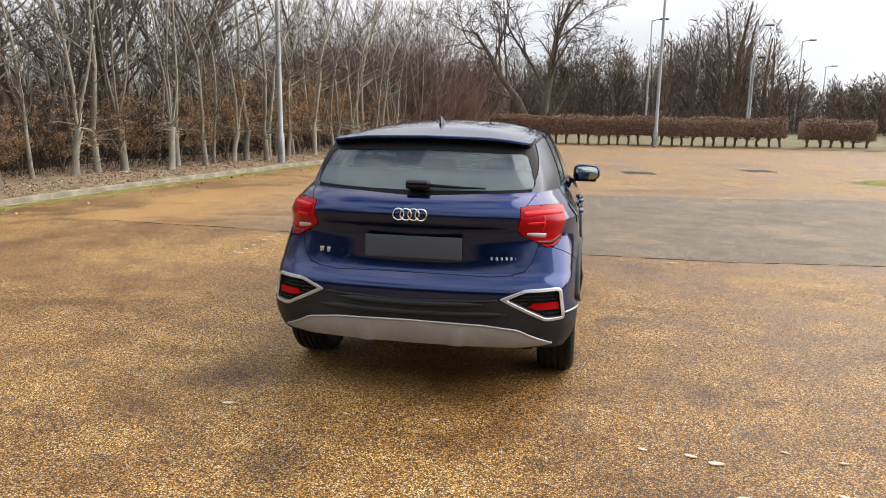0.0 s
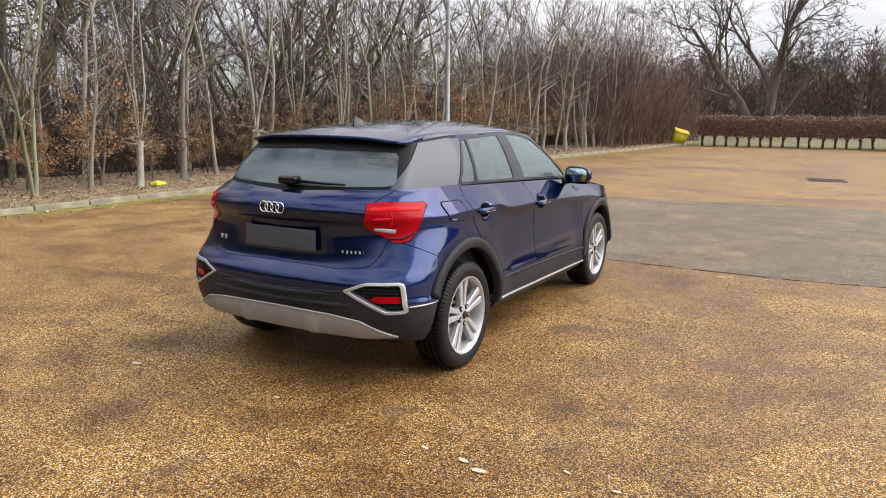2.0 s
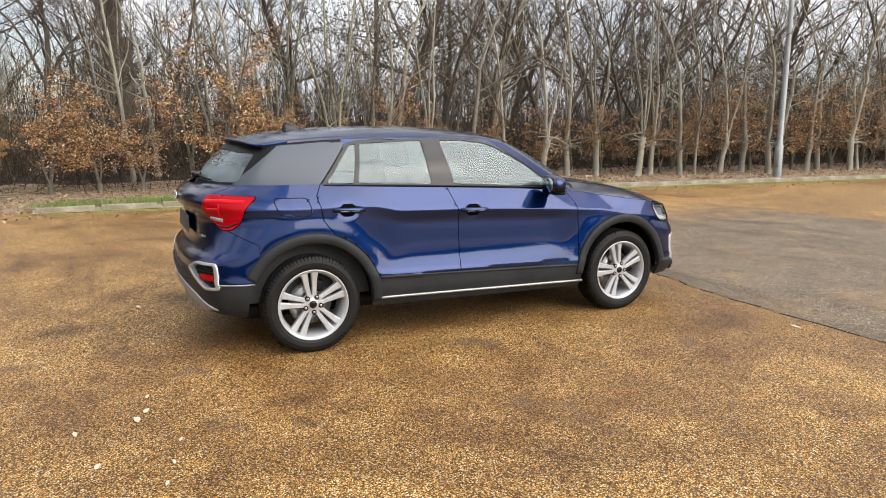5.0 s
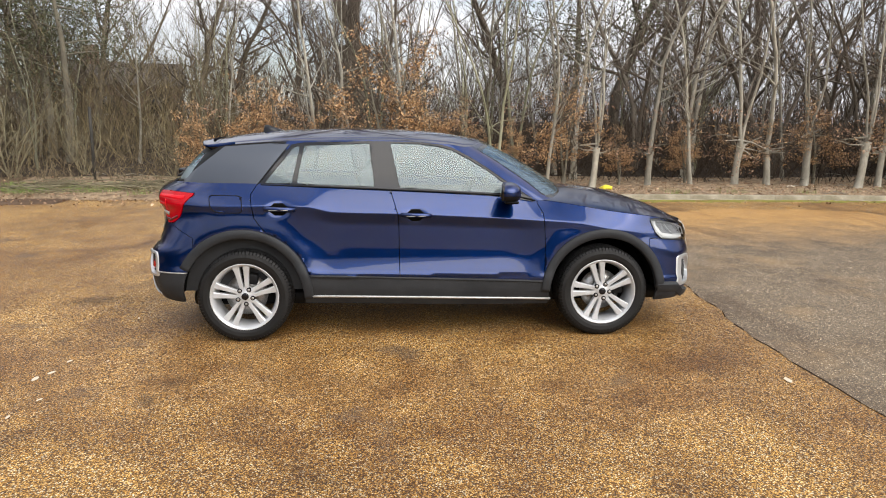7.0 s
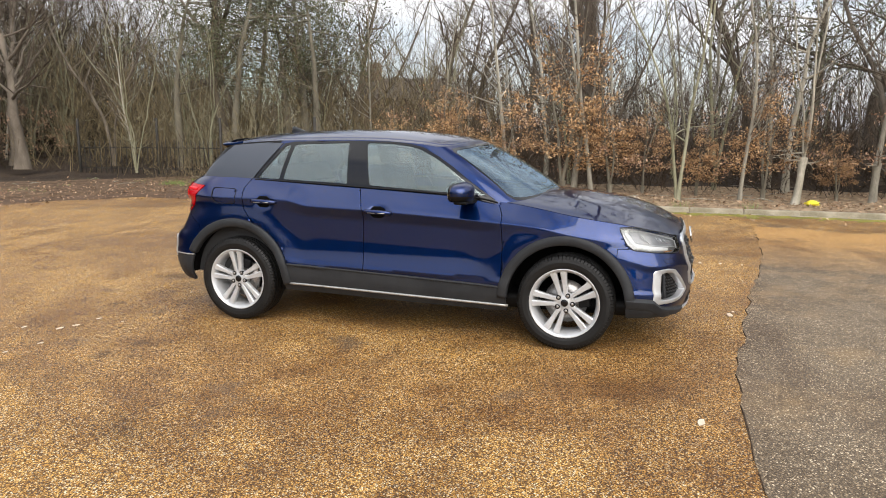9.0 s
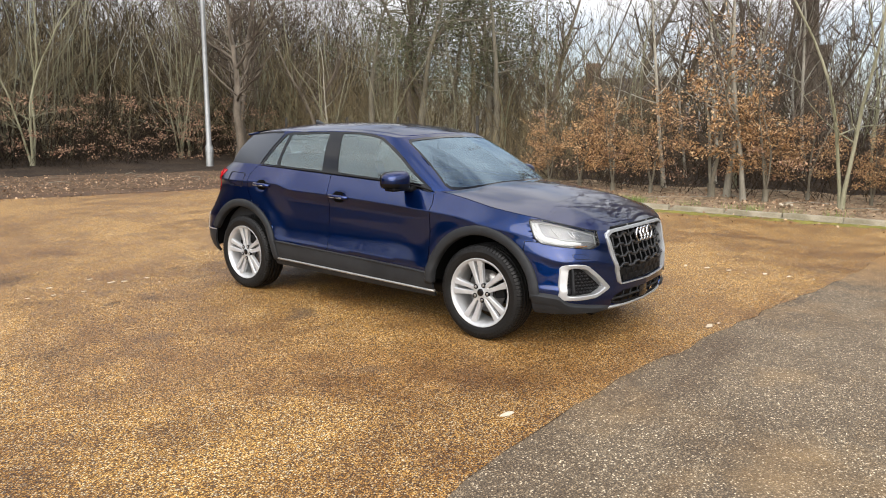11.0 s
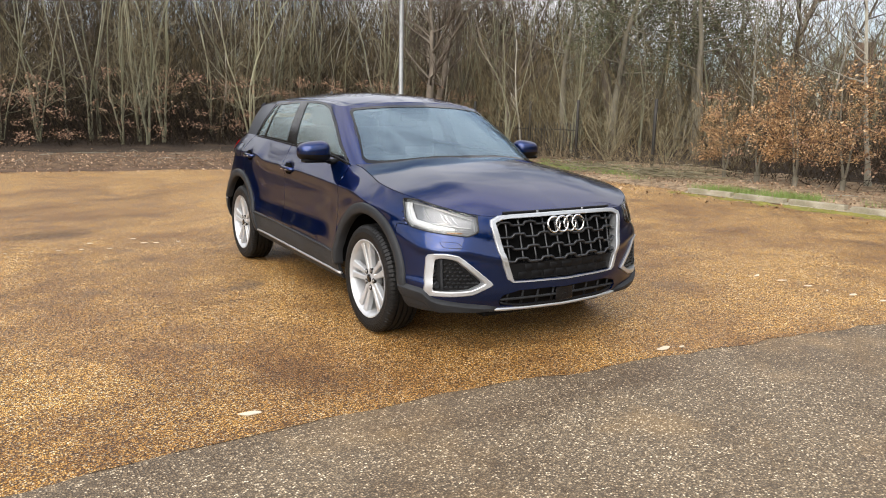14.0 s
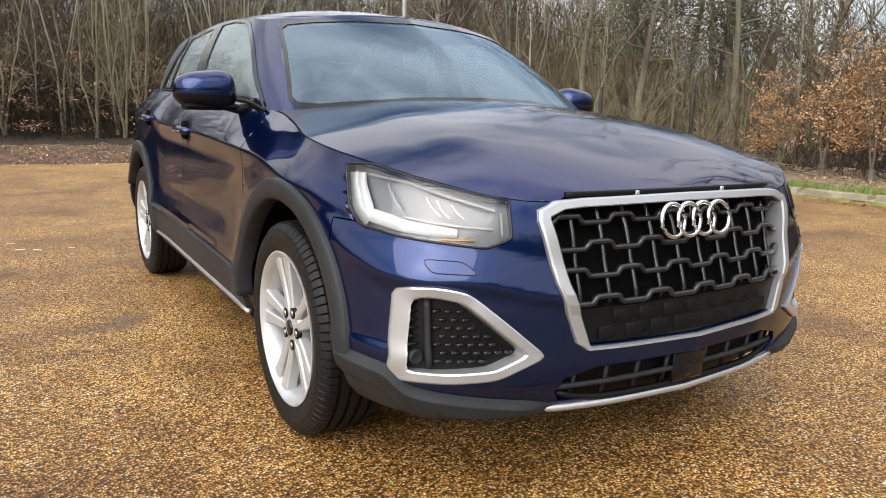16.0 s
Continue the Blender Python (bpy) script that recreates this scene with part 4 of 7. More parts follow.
sp = grid_skin(spoiler_at, span(0, 1.12, 40), span(0, 1, 18))
if sum(f.normal.z for f in sp.faces if f.calc_center_median().z > 1.42) < 0:
    bmesh.ops.reverse_faces(sp, faces=sp.faces[:])
up = [f for f in sp.faces if f.verts[0].index % 19 < 9]
down = [f for f in sp.faces if f.verts[0].index % 19 >= 9]
spoiler = part("roof_spoiler", pick(sp, up, "both"), paint, car)
part("spoiler_underside", pick(sp, down, "both"), gloss_black, spoiler, "gloss black underside")
brake = [Vector(spoiler_at(g, .90)) + Vector((0, -.003, -.004)) for g in span(0, .25, 8)]
part("brake_light", tube([(-p.x, p.y, p.z) for p in reversed(brake)] + [tuple(p) for p in brake[1:]], .006, 6), lamp_dark, spoiler)
sp.free()


def end_surface(x, z, front):
    """How far ahead the skin lies at x and z on the nose or on the tail."""
    lo, hi = (2.0, 1.0) if front else (-1.0, 0.0)
    x = abs(x)
    for _ in range(26):
        m = (lo + hi) / 2
        if body(m, z)[0] < x:
            lo = m
        else:
            hi = m
    return body((lo + hi) / 2, z)[1]


def split_edges(poly, n):
    out = []
    for a, b in zip(poly, poly[1:] + poly[:1]):
        k = max(1, int(round(math.hypot(b[0] - a[0], b[1] - a[1]) / n)))
        out += [(a[0] + (b[0] - a[0]) * i / k, a[1] + (b[1] - a[1]) * i / k) for i in range(k)]
    return out


def trim_ring(outer, inner, front, proud, depth, bevel=.002):
    """A raised frame between two outlines of equal count on the nose or on the tail."""
    sg = 1 if front else -1
    bm = bmesh.new()
    rows = []
    for (xo, zo), (xi, zi) in zip(outer, inner):
        yo, yi = end_surface(xo, zo, front), end_surface(xi, zi, front)
        rows.append([bm.verts.new(p) for p in ((xo, yo - sg * .012, zo), (xo, yo + sg * proud * .75, zo), (xo * .85 + xi * .15, (yo * .85 + yi * .15) + sg * proud, zo * .85 + zi * .15),
                                               (xo * .15 + xi * .85, (yo * .15 + yi * .85) + sg * proud * .9, zo * .15 + zi * .85), (xi, yi + sg * proud * .6, zi), (xi, yi - sg * depth, zi))])
    n = len(rows)
    for i in range(n):
        a, b = rows[i], rows[(i + 1) % n]
        for j in range(5):
            bm.faces.new((a[j], b[j], b[j + 1], a[j + 1]))
    bmesh.ops.recalc_face_normals(bm, faces=bm.faces[:])
    for e in bm.edges:
        if len(e.link_faces) == 2 and e.calc_face_angle(0) > .22:
            e.smooth = False
    return bm


def end_patch(poly, front, off, flip=1):
    """A sheet that follows the nose or tail inside an outline, set off from the skin."""
    bm = bmesh.new()
    pts = split_edges(poly, .03)
    f = bm.faces.new([bm.verts.new((x * flip, 0, z)) for x, z in pts])
    bmesh.ops.triangulate(bm, faces=[f])
    bmesh.ops.subdivide_edges(bm, edges=[e for e in bm.edges if e.calc_length() > .05], cuts=2, use_grid_fill=True)
    for v in bm.verts:
        v.co.y = end_surface(v.co.x, v.co.z, front) + off
    bmesh.ops.recalc_face_normals(bm, faces=bm.faces[:])
    if (sum(f.normal.y * f.calc_area() for f in bm.faces) > 0) != front:
        bmesh.ops.reverse_faces(bm, faces=bm.faces[:])
    return bm


# grille
g_out = mirrored(GRILLE)
g_in = inset(g_out, [.022, .022, .026, .032, .034, .032, .014, .008, .008, .014, .032, .034, .032, .026, .022, .022][:len(g_out)])
n_each = 6
o2, i2 = [], []
for k in range(len(g_out)):
    for j in range(n_each):
        u = j / n_each
        a, b = g_out[k], g_out[(k + 1) % len(g_out)]
        c, d = g_in[k], g_in[(k + 1) % len(g_in)]
        o2.append((a[0] + (b[0] - a[0]) * u, a[1] + (b[1] - a[1]) * u))
        i2.append((c[0] + (d[0] - c[0]) * u, c[1] + (d[1] - c[1]) * u))
grille = part("grille", end_patch(g_in, True, -.055), recess_shade, blue["front_bumper"])
part("grille_frame", trim_ring(o2, i2, True, .014, .05), silver, blue["front_bumper"], "satin silver grille surround")


def half_width(poly, z):
    xs = []
    for (x0, z0), (x1, z1) in zip(poly, poly[1:] + poly[:1]):
        if (z0 > z) != (z1 > z):
            xs.append(x0 + (x1 - x0) * (z - z0) / (z1 - z0))
    return max(xs) if xs else 0


for row, z0 in enumerate((.752, .688, .622, .556)):
    hw = half_width(g_in, z0)
    shift = -.085 if row % 2 else 0
    def wing(x):
        k = (x + shift + 10) % .17
        return -.018 * (step(.055, .070, k) - step(.150, .165, k))
    xs = span(-hw, hw, 110)
    part("grille_bar", tube([(x, end_surface(x, z0, True) - .017, z0 + wing(x)) for x in xs], .0105, 6, flatten=.8), grille_bar, grille)
for k in range(-5, 6):
    x = k * .085 + .0425
    zs = [z for z in span(.53, .775, 14) if half_width(g_in, z) > abs(x)]
    if len(zs) > 1:
        part("grille_upright", tube([(x, end_surface(x, z, True) - .026, z) for z in zs], .0068, 5), grille_bar, grille)
# dark gap under the bonnet's edge, with two bright clips
part("bonnet_gap", tube([(x, end_surface(x, .803, True) + .002, .806) for x in span(-.40, .40, 30)], .0075, 6), black, blue["front_bumper"])
for x in (-.17, .17):
    yy = end_surface(x, .80, True)
    part("bonnet_clip", block((x - .007, yy - .006, .798), (x + .007, yy + .010, .810), .002, 1), silver, blue["front_bumper"])
low = [(x, z) for x, z in ((-.425, .528), (.425, .528), (.392, .447), (.368, .437), (-.368, .437), (-.392, .447))]
plate_holder = part("plate_panel", hem(end_patch(low, True, -.010), .0, .03), black, grille, "ribbed dark grey lower grille panel")
for z0, k in ((.503, 0), (.462, 1)):
    for i in range(-4, 5):
        x = i * .085 + (.042 if k else 0)
        if abs(x) < .335:
            yy = end_surface(x, z0, True) - .009
            part("panel_rib", block((x - .038, yy - .006, z0 - .017), (x + .038, yy + .0015, z0 + .017), .0012, 1), black, plate_holder)


def rings(y, z, r, gap, thick, parent, tilt):
    for k in range(4):
        c = Vector(((k - 1.5) * gap, y, z))
        pts = [c + Vector((r * math.cos(a), (-math.sin(a) * r) * math.sin(tilt) - (.002 if k % 2 else 0), r * math.sin(a) * math.cos(tilt))) for a in [2 * math.pi * i / 36 for i in range(36)]]
        part("emblem_ring", tube(pts, thick, 8, closed=True), chrome, parent, "chrome ring")


rings(end_surface(0, .733, True) + .024, .733, .0435, .060, .0065, grille, radians(-10) * -1)
rings(end_surface(0, 1.03, False) - .006, 1.028, .0300, .0405, .0042, blue["tailgate"], 0)

# front corner vents, lower intake and lip
for side in (1, -1):
    so = [(x * side, z) for x, z in split_edges(FOG, .02)]
    f_in = rounded(inset(FOG_PLAIN, .027), .016, 2)
    si = []
    for (a, b), (c, d) in zip(zip(FOG, FOG[1:] + FOG[:1]), zip(f_in, f_in[1:] + f_in[:1])):
        k = max(1, int(round(math.hypot(b[0] - a[0], b[1] - a[1]) / .02)))
        si += [((c[0] + (d[0] - c[0]) * i / k) * side, c[1] + (d[1] - c[1]) * i / k) for i in range(k)]
    frame_ob = part("vent_frame", trim_ring(so, si, True, .012, .035), silver, blue["front_bumper"], "satin silver vent surround")
    back = part("vent_mesh", end_patch(inset(FOG_PLAIN, .022), True, -.032, side), black, frame_ob)
    for row in range(9):
        z0 = .385 + row * .0205
        for col in range(12):
            x0 = .535 + col * .024 + (.012 if row % 2 else 0)
            if inside(inset(FOG_PLAIN, .040), (x0, z0)) and x0 < .718:
                yy = end_surface(x0, z0, True) - .026
                part("vent_slat", block((x0 * side - .011, yy - .006, z0 - .004), (x0 * side + .011, yy + .006, z0 + .004), .002, 1), grille_bar, back)
    for z0 in span(.445, .545, 5):
        part("vent_slat", block((.765 * side - .018, end_surface(.765, z0, True) - .030, z0 - .003), (.765 * side + .018, end_surface(.765, z0, True) - .014, z0 + .003), .001, 1), grille_bar, back)
    zf = span(.392, .558, 8)
    part("vent_fin", tube([(.735 * side, end_surface(.735, z, True) - .020, z) for z in zf], .012, 8, flatten=.7), plastic, frame_ob)
    yy = end_surface(.768, .415, True) - .012
    sensor = lathe([(-.01, 0), (-.01, .019), (.006, .019), (.009, .015), (.007, .012), (.007, 0)], 18, "y")
    sensor.transform(pose(.760 * side, yy, .415))
    part("parking_sensor", sensor, plastic, frame_ob)
    # tow and washer covers let into the bumper
    cover = rounded([(.745, .655), (.668, .652), (.640, .622), (.735, .625)], .012, 2)
    part("washer_cover", hem(end_patch(cover, True, .0022, side), .0, .006), paint, blue["front_bumper"])
    part("cover_seam", tube([(x * side, end_surface(x, z, True) + .0008, z) for x, z in split_edges(cover, .02)], .0016, 5, closed=True), black, blue["front_bumper"])
intake = part("lower_intake", end_patch(mirrored([(0, .40), (.38, .40), (.50, .37), (.52, .318), (.50, .26), (0, .245)]), True, -.045), black, blue["front_bumper"])
part("intake_back", block((-.47, 1.55, .262), (.47, end_surface(.47, .33, True) - .05, .385), .01, 1), black, intake)
part("intake_rim", tube([(x, end_surface(x, .283, True) - .006, .279 + .03 * (abs(x) / .43) ** 6) for x in span(-.43, .43, 30)], .009, 6), black, intake)
for z0 in (.325,):
    hw = half_width(mirrored(INTAKE), z0)
    part("intake_bar", tube([(x, end_surface(x, z0, True) - .014, z0) for x in span(-hw, hw, 20)], .008, 6), plastic, intake)
for x in (-.385, -.29, -.185, -.078, .078, .185, .29, .385):
    part("intake_upright", tube([(x, end_surface(x, z, True) - .02, z) for z in (.285, .33, .37)], .007, 5), plastic, intake)
part("radar_cover", block((-.062, end_surface(0, .32, True) - .03, .285), (.062, end_surface(0, .32, True) - .006, .368), .006), gloss_black, intake)
lip = [(x, end_surface(x, .262 + .014 * abs(x), True) + .004, .262 + .014 * abs(x)) for x in span(-.50, .50, 30)]
part("front_lip", tube(lip, [.004 + .009 * step(0, .06, .5 - abs(p[0])) for p in lip], 8, flatten=.8), silver, blue["front_valance"], "bright silver lip")
ledge_line = smooth([(1.035, .405), (1.08, .394), (1.145, .380), (1.165, .358), (1.19, .336), (1.26, .318), (1.40, .296), (1.50, .283)])
for side in (1, -1):
    ledge = bmesh.new()
    rows = []
    for q in span(1.072, 1.50, 60):
        z = ledge_line(q)
        a, b = Vector(body(q - .004, z)), Vector(body(q + .004, z))
        out = Vector((b.y - a.y, a.x - b.x, 0)).normalized()
        p = Vector(body(q, z))
        fade = 1 - step(1.40, 1.50, q)
        rows.append([ledge.verts.new(((p.x + out.x * o * fade) * side, p.y + out.y * o * fade, z + dz)) for o, dz in ((-.006, .012), (.002, .008), (.020, -.010), (.021, -.014), (.012, -min(.045, z - .262)), (-.006, -min(.07, z - .258)))])
    for a, b in zip(rows, rows[1:]):
        for j in range(5):
            ledge.faces.new((a[j], a[j + 1], b[j + 1], b[j]))
    bmesh.ops.recalc_face_normals(ledge, faces=ledge.faces[:])
    for e in ledge.edges:
        if len(e.link_faces) == 2 and e.calc_face_angle(0) > .5:
            e.smooth = False
    part("valance_ledge", ledge, plastic, blue["front_valance"])
part("front_splitter", block((-.45, 1.70, .195), (.45, 1.96, .225), .012), black, blue["front_valance"])

# rear corner frames, skid plate, number plate and badges
for side in (1, -1):
    so = [(x * side, z) for x, z in split_edges(RFOG, .02)]
    f_in = rounded(inset(RFOG_PLAIN, .017), .012, 2)
    si = []
    for (a, b), (c, d) in zip(zip(RFOG, RFOG[1:] + RFOG[:1]), zip(f_in, f_in[1:] + f_in[:1])):
        k = max(1, int(round(math.hypot(b[0] - a[0], b[1] - a[1]) / .02)))
        si += [((c[0] + (d[0] - c[0]) * i / k) * side, c[1] + (d[1] - c[1]) * i / k) for i in range(k)]
    frame_ob = part("rear_vent_frame", trim_ring(so, si, False, .010, .03), silver, blue["rear_bumper"], "satin silver vent surround")
    back = part("rear_vent_mesh", end_patch(inset(RFOG_PLAIN, .014), False, .026, side), black, frame_ob)
    for row in range(8):
        z0 = .498 + row * .0185
        for col in range(14):
            x0 = .53 + col * .022 + (.011 if row % 2 else 0)
            if inside(inset(RFOG_PLAIN, .026), (x0, z0)) and not (.635 < x0 < .79 and .53 < z0 < .585):
                yy = end_surface(x0, z0, False) + .020
                part("rear_vent_slat", block((x0 * side - .010, yy - .006, z0 - .0035), (x0 * side + .010, yy + .006, z0 + .0035), .0015, 1), plastic, back)
    red = [(.635, .553), (.66, .574), (.785, .577), (.790, .540), (.68, .538)]
    part("rear_reflector", hem(end_patch(red, False, .008, side), 0, .012), lamp_red, frame_ob, "red reflector")
    strip = [Vector(body(q, .516)) for q in span(-.115, -.03, 8)]
    part("bumper_strip", tube([((p.x + .003) * side, p.y, p.z) for p in strip], .005, 6), satin, blue["rear_bumper"])
skid_top = [(0, .462), (.40, .452), (.58, .430), (.640, .398), (.76, .344)]


def skid_at(u, v):
    x = u * .76
    zt = line_z(skid_top, x)
    zb = .322 if x < .60 else .322 + (x - .60) * .11
    z = zb + (zt - zb) * v
    notch = .018 * (step(.20, .235, x) - step(.27, .30, x)) * (1 - v)
    return (x, end_surface(x, max(z, .3), False) - .010 * math.sin(math.pi * (.15 + .75 * v)) - notch, z)


skid = grid_skin(skid_at, span(0, 1, 44), span(0, 1, 10))
if sum(f.normal.y for f in skid.faces) > 0:
    bmesh.ops.reverse_faces(skid, faces=skid.faces[:])
part("skid_plate", hem(pick(skid, skid.faces[:], "both"), 0, .03, .004), skid_silver, blue["rear_valance"], "satin silver skid plate")
part("skid_edge", tube([(x, end_surface(x, line_z(skid_top, abs(x)), False) - .012, line_z(skid_top, abs(x))) for x in span(-.74, .74, 60)], .0055, 6), silver, blue["rear_valance"])
part("valance_edge", tube([(x, end_surface(x, line_z(REAR_LINE, abs(x)), False) - .001, line_z(REAR_LINE, abs(x)) - .004) for x in span(-.47, .47, 50)], .0065, 6), plastic, blue["rear_valance"])
for zl, hw in ((.556, .40), (.505, .52)):
    part("valance_ledge", tube([(x, end_surface(x, zl, False) - .004, zl + .01 * (abs(x) / hw) ** 2) for x in span(-hw, hw, 40)], [.003 + .010 * step(0, .10, hw - abs(x)) for x in span(-hw, hw, 40)], 8, flatten=1.3), plastic, blue["rear_valance"])
skid.free()
plate = block((-.265, -.004, -.060), (.265, .004, .060), .004)
plate.transform(pose(.008, end_surface(0, .85, False) - .016, .848, -3))
part("number_plate", plate, plate_grey, blue["tailgate"], "blanked dark grey number plate")
for x0, widths_, z0 in ((-.512, (.036, .030), .80), (.418, (.018, .018, .016, .016, .016, .008), .797)):
    x = x0 - .035 if x0 < 0 else x0
    for wd in widths_:
        h = .030 if x0 < 0 else .018
        yy = end_surface(x + wd / 2, z0, False)
        part("badge_bar", block((x + wd * .15, yy - .004, z0 - h / 2), (x + wd * .85, yy + .002, z0 + h / 2), .003, 1), silver, blue["tailgate"], "small bright badge")
        x += wd + .009

# ---- lamps ----
def shifted(faces, side, off):
    bm = pick(lower, faces, side)
    for v, n in [(v, v.normal.copy()) for v in bm.verts]:
        v.co += n * off
    return bm


def sub_faces(faces, poly, axis):
    return [f for f in faces if inside(poly, (f.calc_center_median().x * axis[0] + f.calc_center_median().y * axis[1], f.calc_center_median().z))]


def curved_strip(pts_qz, width, off, side, n=4):
    """A band on the lower body along (station, height) points, set off from the skin."""
    bm = bmesh.new()
    prev = None
    pts = []
    for a, b in zip(pts_qz, pts_qz[1:]):
        pts += [(a[0] + (b[0] - a[0]) * i / n, a[1] + (b[1] - a[1]) * i / n) for i in range(n)]
    pts.append(pts_qz[-1])
    P = [Vector(body(q, z)) for q, z in pts]
    for i, p in enumerate(P):
        t = (P[min(i + 1, len(P) - 1)] - P[max(i - 1, 0)]).normalized()
        q, z = pts[i]
        nrm = (Vector(body(q + .004, z)) - Vector(body(q - .004, z))).cross(Vector(body(q, z + .004)) - Vector(body(q, z - .004))).normalized()
        if nrm.x + abs(nrm.y) * .01 < 0 and abs(nrm.x) > .05:
            nrm = -nrm
        s = nrm.cross(t).normalized()
        w = width[min(i, len(width) - 1)] if hasattr(width, "__len__") else width
        o = p + nrm * off
        row = [o - s * w - nrm * .006, o - s * w * .8, o + s * w * .8, o + s * w - nrm * .006]
        row = [bm.verts.new((c.x * side, c.y, c.z)) for c in row]
        if prev:
            for j in range(3):
                bm.faces.new((prev[j], prev[j + 1], row[j + 1], row[j]))
        prev = row
    bmesh.ops.recalc_face_normals(bm, faces=bm.faces[:])
    return bm


def station_at(x_or_p, z, axis, rear):
    lo, hi = (-1.0, .0) if rear else (2.0, 1.0)
    for _ in range(24):
        m = (lo + hi) / 2
        b = body(m, z)
        if b[0] * axis[0] + b[1] * axis[1] < x_or_p:
            lo = m
        else:
            hi = m
    return (lo + hi) / 2


for side, sg in (("r", 1), ("l", -1)):
    # tail lamp: a red outer lens over a darker body, brighter light bars and a clear reversing lens
    lens = part("tail_lamp", hem(shifted(panels["tail_lamp"], side, .004), .002, .018), lamp_red, car, "red wrap-round tail lamp")
    st = lambda p, z: (station_at(p, z, (1, 1), True), z)
    for name, pts, wd, mat in (("light_bar", [st(-1.33, 1.035), st(-1.15, 1.04), st(-.93, 1.035)], .016, lamp_red_hi),
                               ("light_bar", [st(-1.31, .985), st(-1.17, .988)], .009, lamp_red_hi),
                               ("light_bar", [st(-1.17, 1.02), st(-1.17, .945)], .006, lamp_red_hi),
                               ("reversing_lens", [st(-1.29, .928), st(-1.13, .915)], [.008, .011, .013, .013, .013], lamp_tray),
                               ("dark_band", [st(-1.20, .880), st(-1.08, .875), st(-.98, .905)], .010, lamp_dark)):
        part(name, curved_strip(pts, wd, .0075, sg), mat, lens)
    # headlamp: clear cover over a recessed bright housing with light guides and projector pockets
    head = part("headlamp", hem(shifted(panels["headlamp"], side, .003), .001, .0), lens_clear, car, "clear headlamp with white light guide")
    part("headlamp_housing", shifted(panels["headlamp"], side, -.030), lamp_house, head, "dark silver housing")
    edge = hem(shifted(panels["headlamp"], side, .0005), 0, .05)
    n0 = len(panels["headlamp"])
    edge.faces.ensure_lookup_table()
    bmesh.ops.delete(edge, geom=[edge.faces[i] for i in range(n0)], context="FACES")
    part("headlamp_rim", edge, gloss_black, head)

    def hq(p, z):
        lo, hi = 1.0, 2.0
        for _ in range(24):
            m = (lo + hi) / 2
            b = body(m, z)
            if b[0] - b[1] > p:
                lo = m
            else:
                hi = m
        return ((lo + hi) / 2, z)
    for name, pts, wd, mat in (("outer_tray", [hq(-.858, .846), hq(-.872, .800), hq(-.905, .748), hq(-.945, .722)], .022, lamp_tray),
                               ("light_guide", [hq(-.895, .846), hq(-.912, .795), hq(-.950, .745), hq(-1.10, .728), hq(-1.30, .718)], [.014, .014, .015, .016, .017, .018, .019, .019, .018, .018, .018, .017, .016, .015, .014, .012, .010], white_lens),
                               ("upper_guide", [hq(-.93, .843), hq(-1.10, .829), hq(-1.42, .773)], .0035, lamp_tray),
                               ("inner_guide", [hq(-1.440, .768), hq(-1.452, .712)], .003, lamp_tray),
                               ("lower_tray", [hq(-1.10, .750), hq(-1.25, .738), hq(-1.42, .728)], .0035, lamp_tray),
                               ("reflector_fin", [hq(-1.175, .800), hq(-1.200, .775), hq(-1.235, .757)], .0028, reflector),
                               ("reflector_fin", [hq(-1.215, .795), hq(-1.235, .772), hq(-1.268, .754)], .003, reflector),
                               ("reflector_fin", [hq(-1.270, .785), hq(-1.290, .768), hq(-1.320, .752)], .0024, reflector),
                               ("projector_shade", [hq(-1.02, .825), hq(-1.05, .79), hq(-1.09, .762)], .003, lamp_tray),
                               ("indicator", [hq(-1.24, .7005), hq(-1.36, .7015)], .0045, amber)):
        part(name, curved_strip(pts, wd, -.012, sg), mat, head)
    outline = [Vector(body(q, min(z, top_z(q) - .003))) for q, z in (hq(p, z) for p, z in split_edges(HEAD, .03))]
    part("headlamp_seal", tube([(p.x * sg * 1.002, p.y + .002, p.z) for p in outline], .0032, 6, closed=True), gloss_black, head)
    # arch cladding
    for yc, (ri, ro) in R_ARCH.items():
        bm = bmesh.new()
        rows = []
        a0, a1 = (radians(-2), radians(153)) if yc == AXLE_R else (radians(3), radians(178))
        for a in span(a0, a1, 52):
            row = []
            for r, push in ((ri - .004, -.035), (ri - .004, .012), (ri + .004, .019), (ri + (ro - ri) * .5, .020), (ro - .006, .016), (ro, .010), (ro, -.012)):
                y, z = yc + r * math.cos(a), HUB_Z + r * math.sin(a)
                if Y_REAR <= y <= Y_FRONT:
                    q = (y - Y_REAR) / (Y_FRONT - Y_REAR)
                else:
                    lo, hi = (-1.0, 0.0) if y < 0 else (2.0, 1.0)
                    for _ in range(22):
                        m = (lo + hi) / 2
                        if (body(m, z)[1] < y) == (y < 0):
                            lo = m
                        else:
                            hi = m
                    q = (lo + hi) / 2
                zz = min(max(z, bot_z(q)), top_z(q))
                row.append(bm.verts.new(((body(q, zz)[0] + push) * sg, y, z)))
            rows.append(row)
        for a, b in zip(rows, rows[1:]):
            for j in range(6):
                bm.faces.new((a[j], b[j], b[j + 1], a[j + 1]))
        bm.faces.new(rows[0])
        bm.faces.new(rows[-1][::-1])
        bmesh.ops.recalc_face_normals(bm, faces=bm.faces[:])
        part("arch_cladding", bm, plastic, car, "dark grey plastic wheel arch trim")
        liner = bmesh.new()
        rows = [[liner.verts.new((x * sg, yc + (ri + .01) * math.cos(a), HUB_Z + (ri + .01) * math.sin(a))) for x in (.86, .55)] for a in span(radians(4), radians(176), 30)]
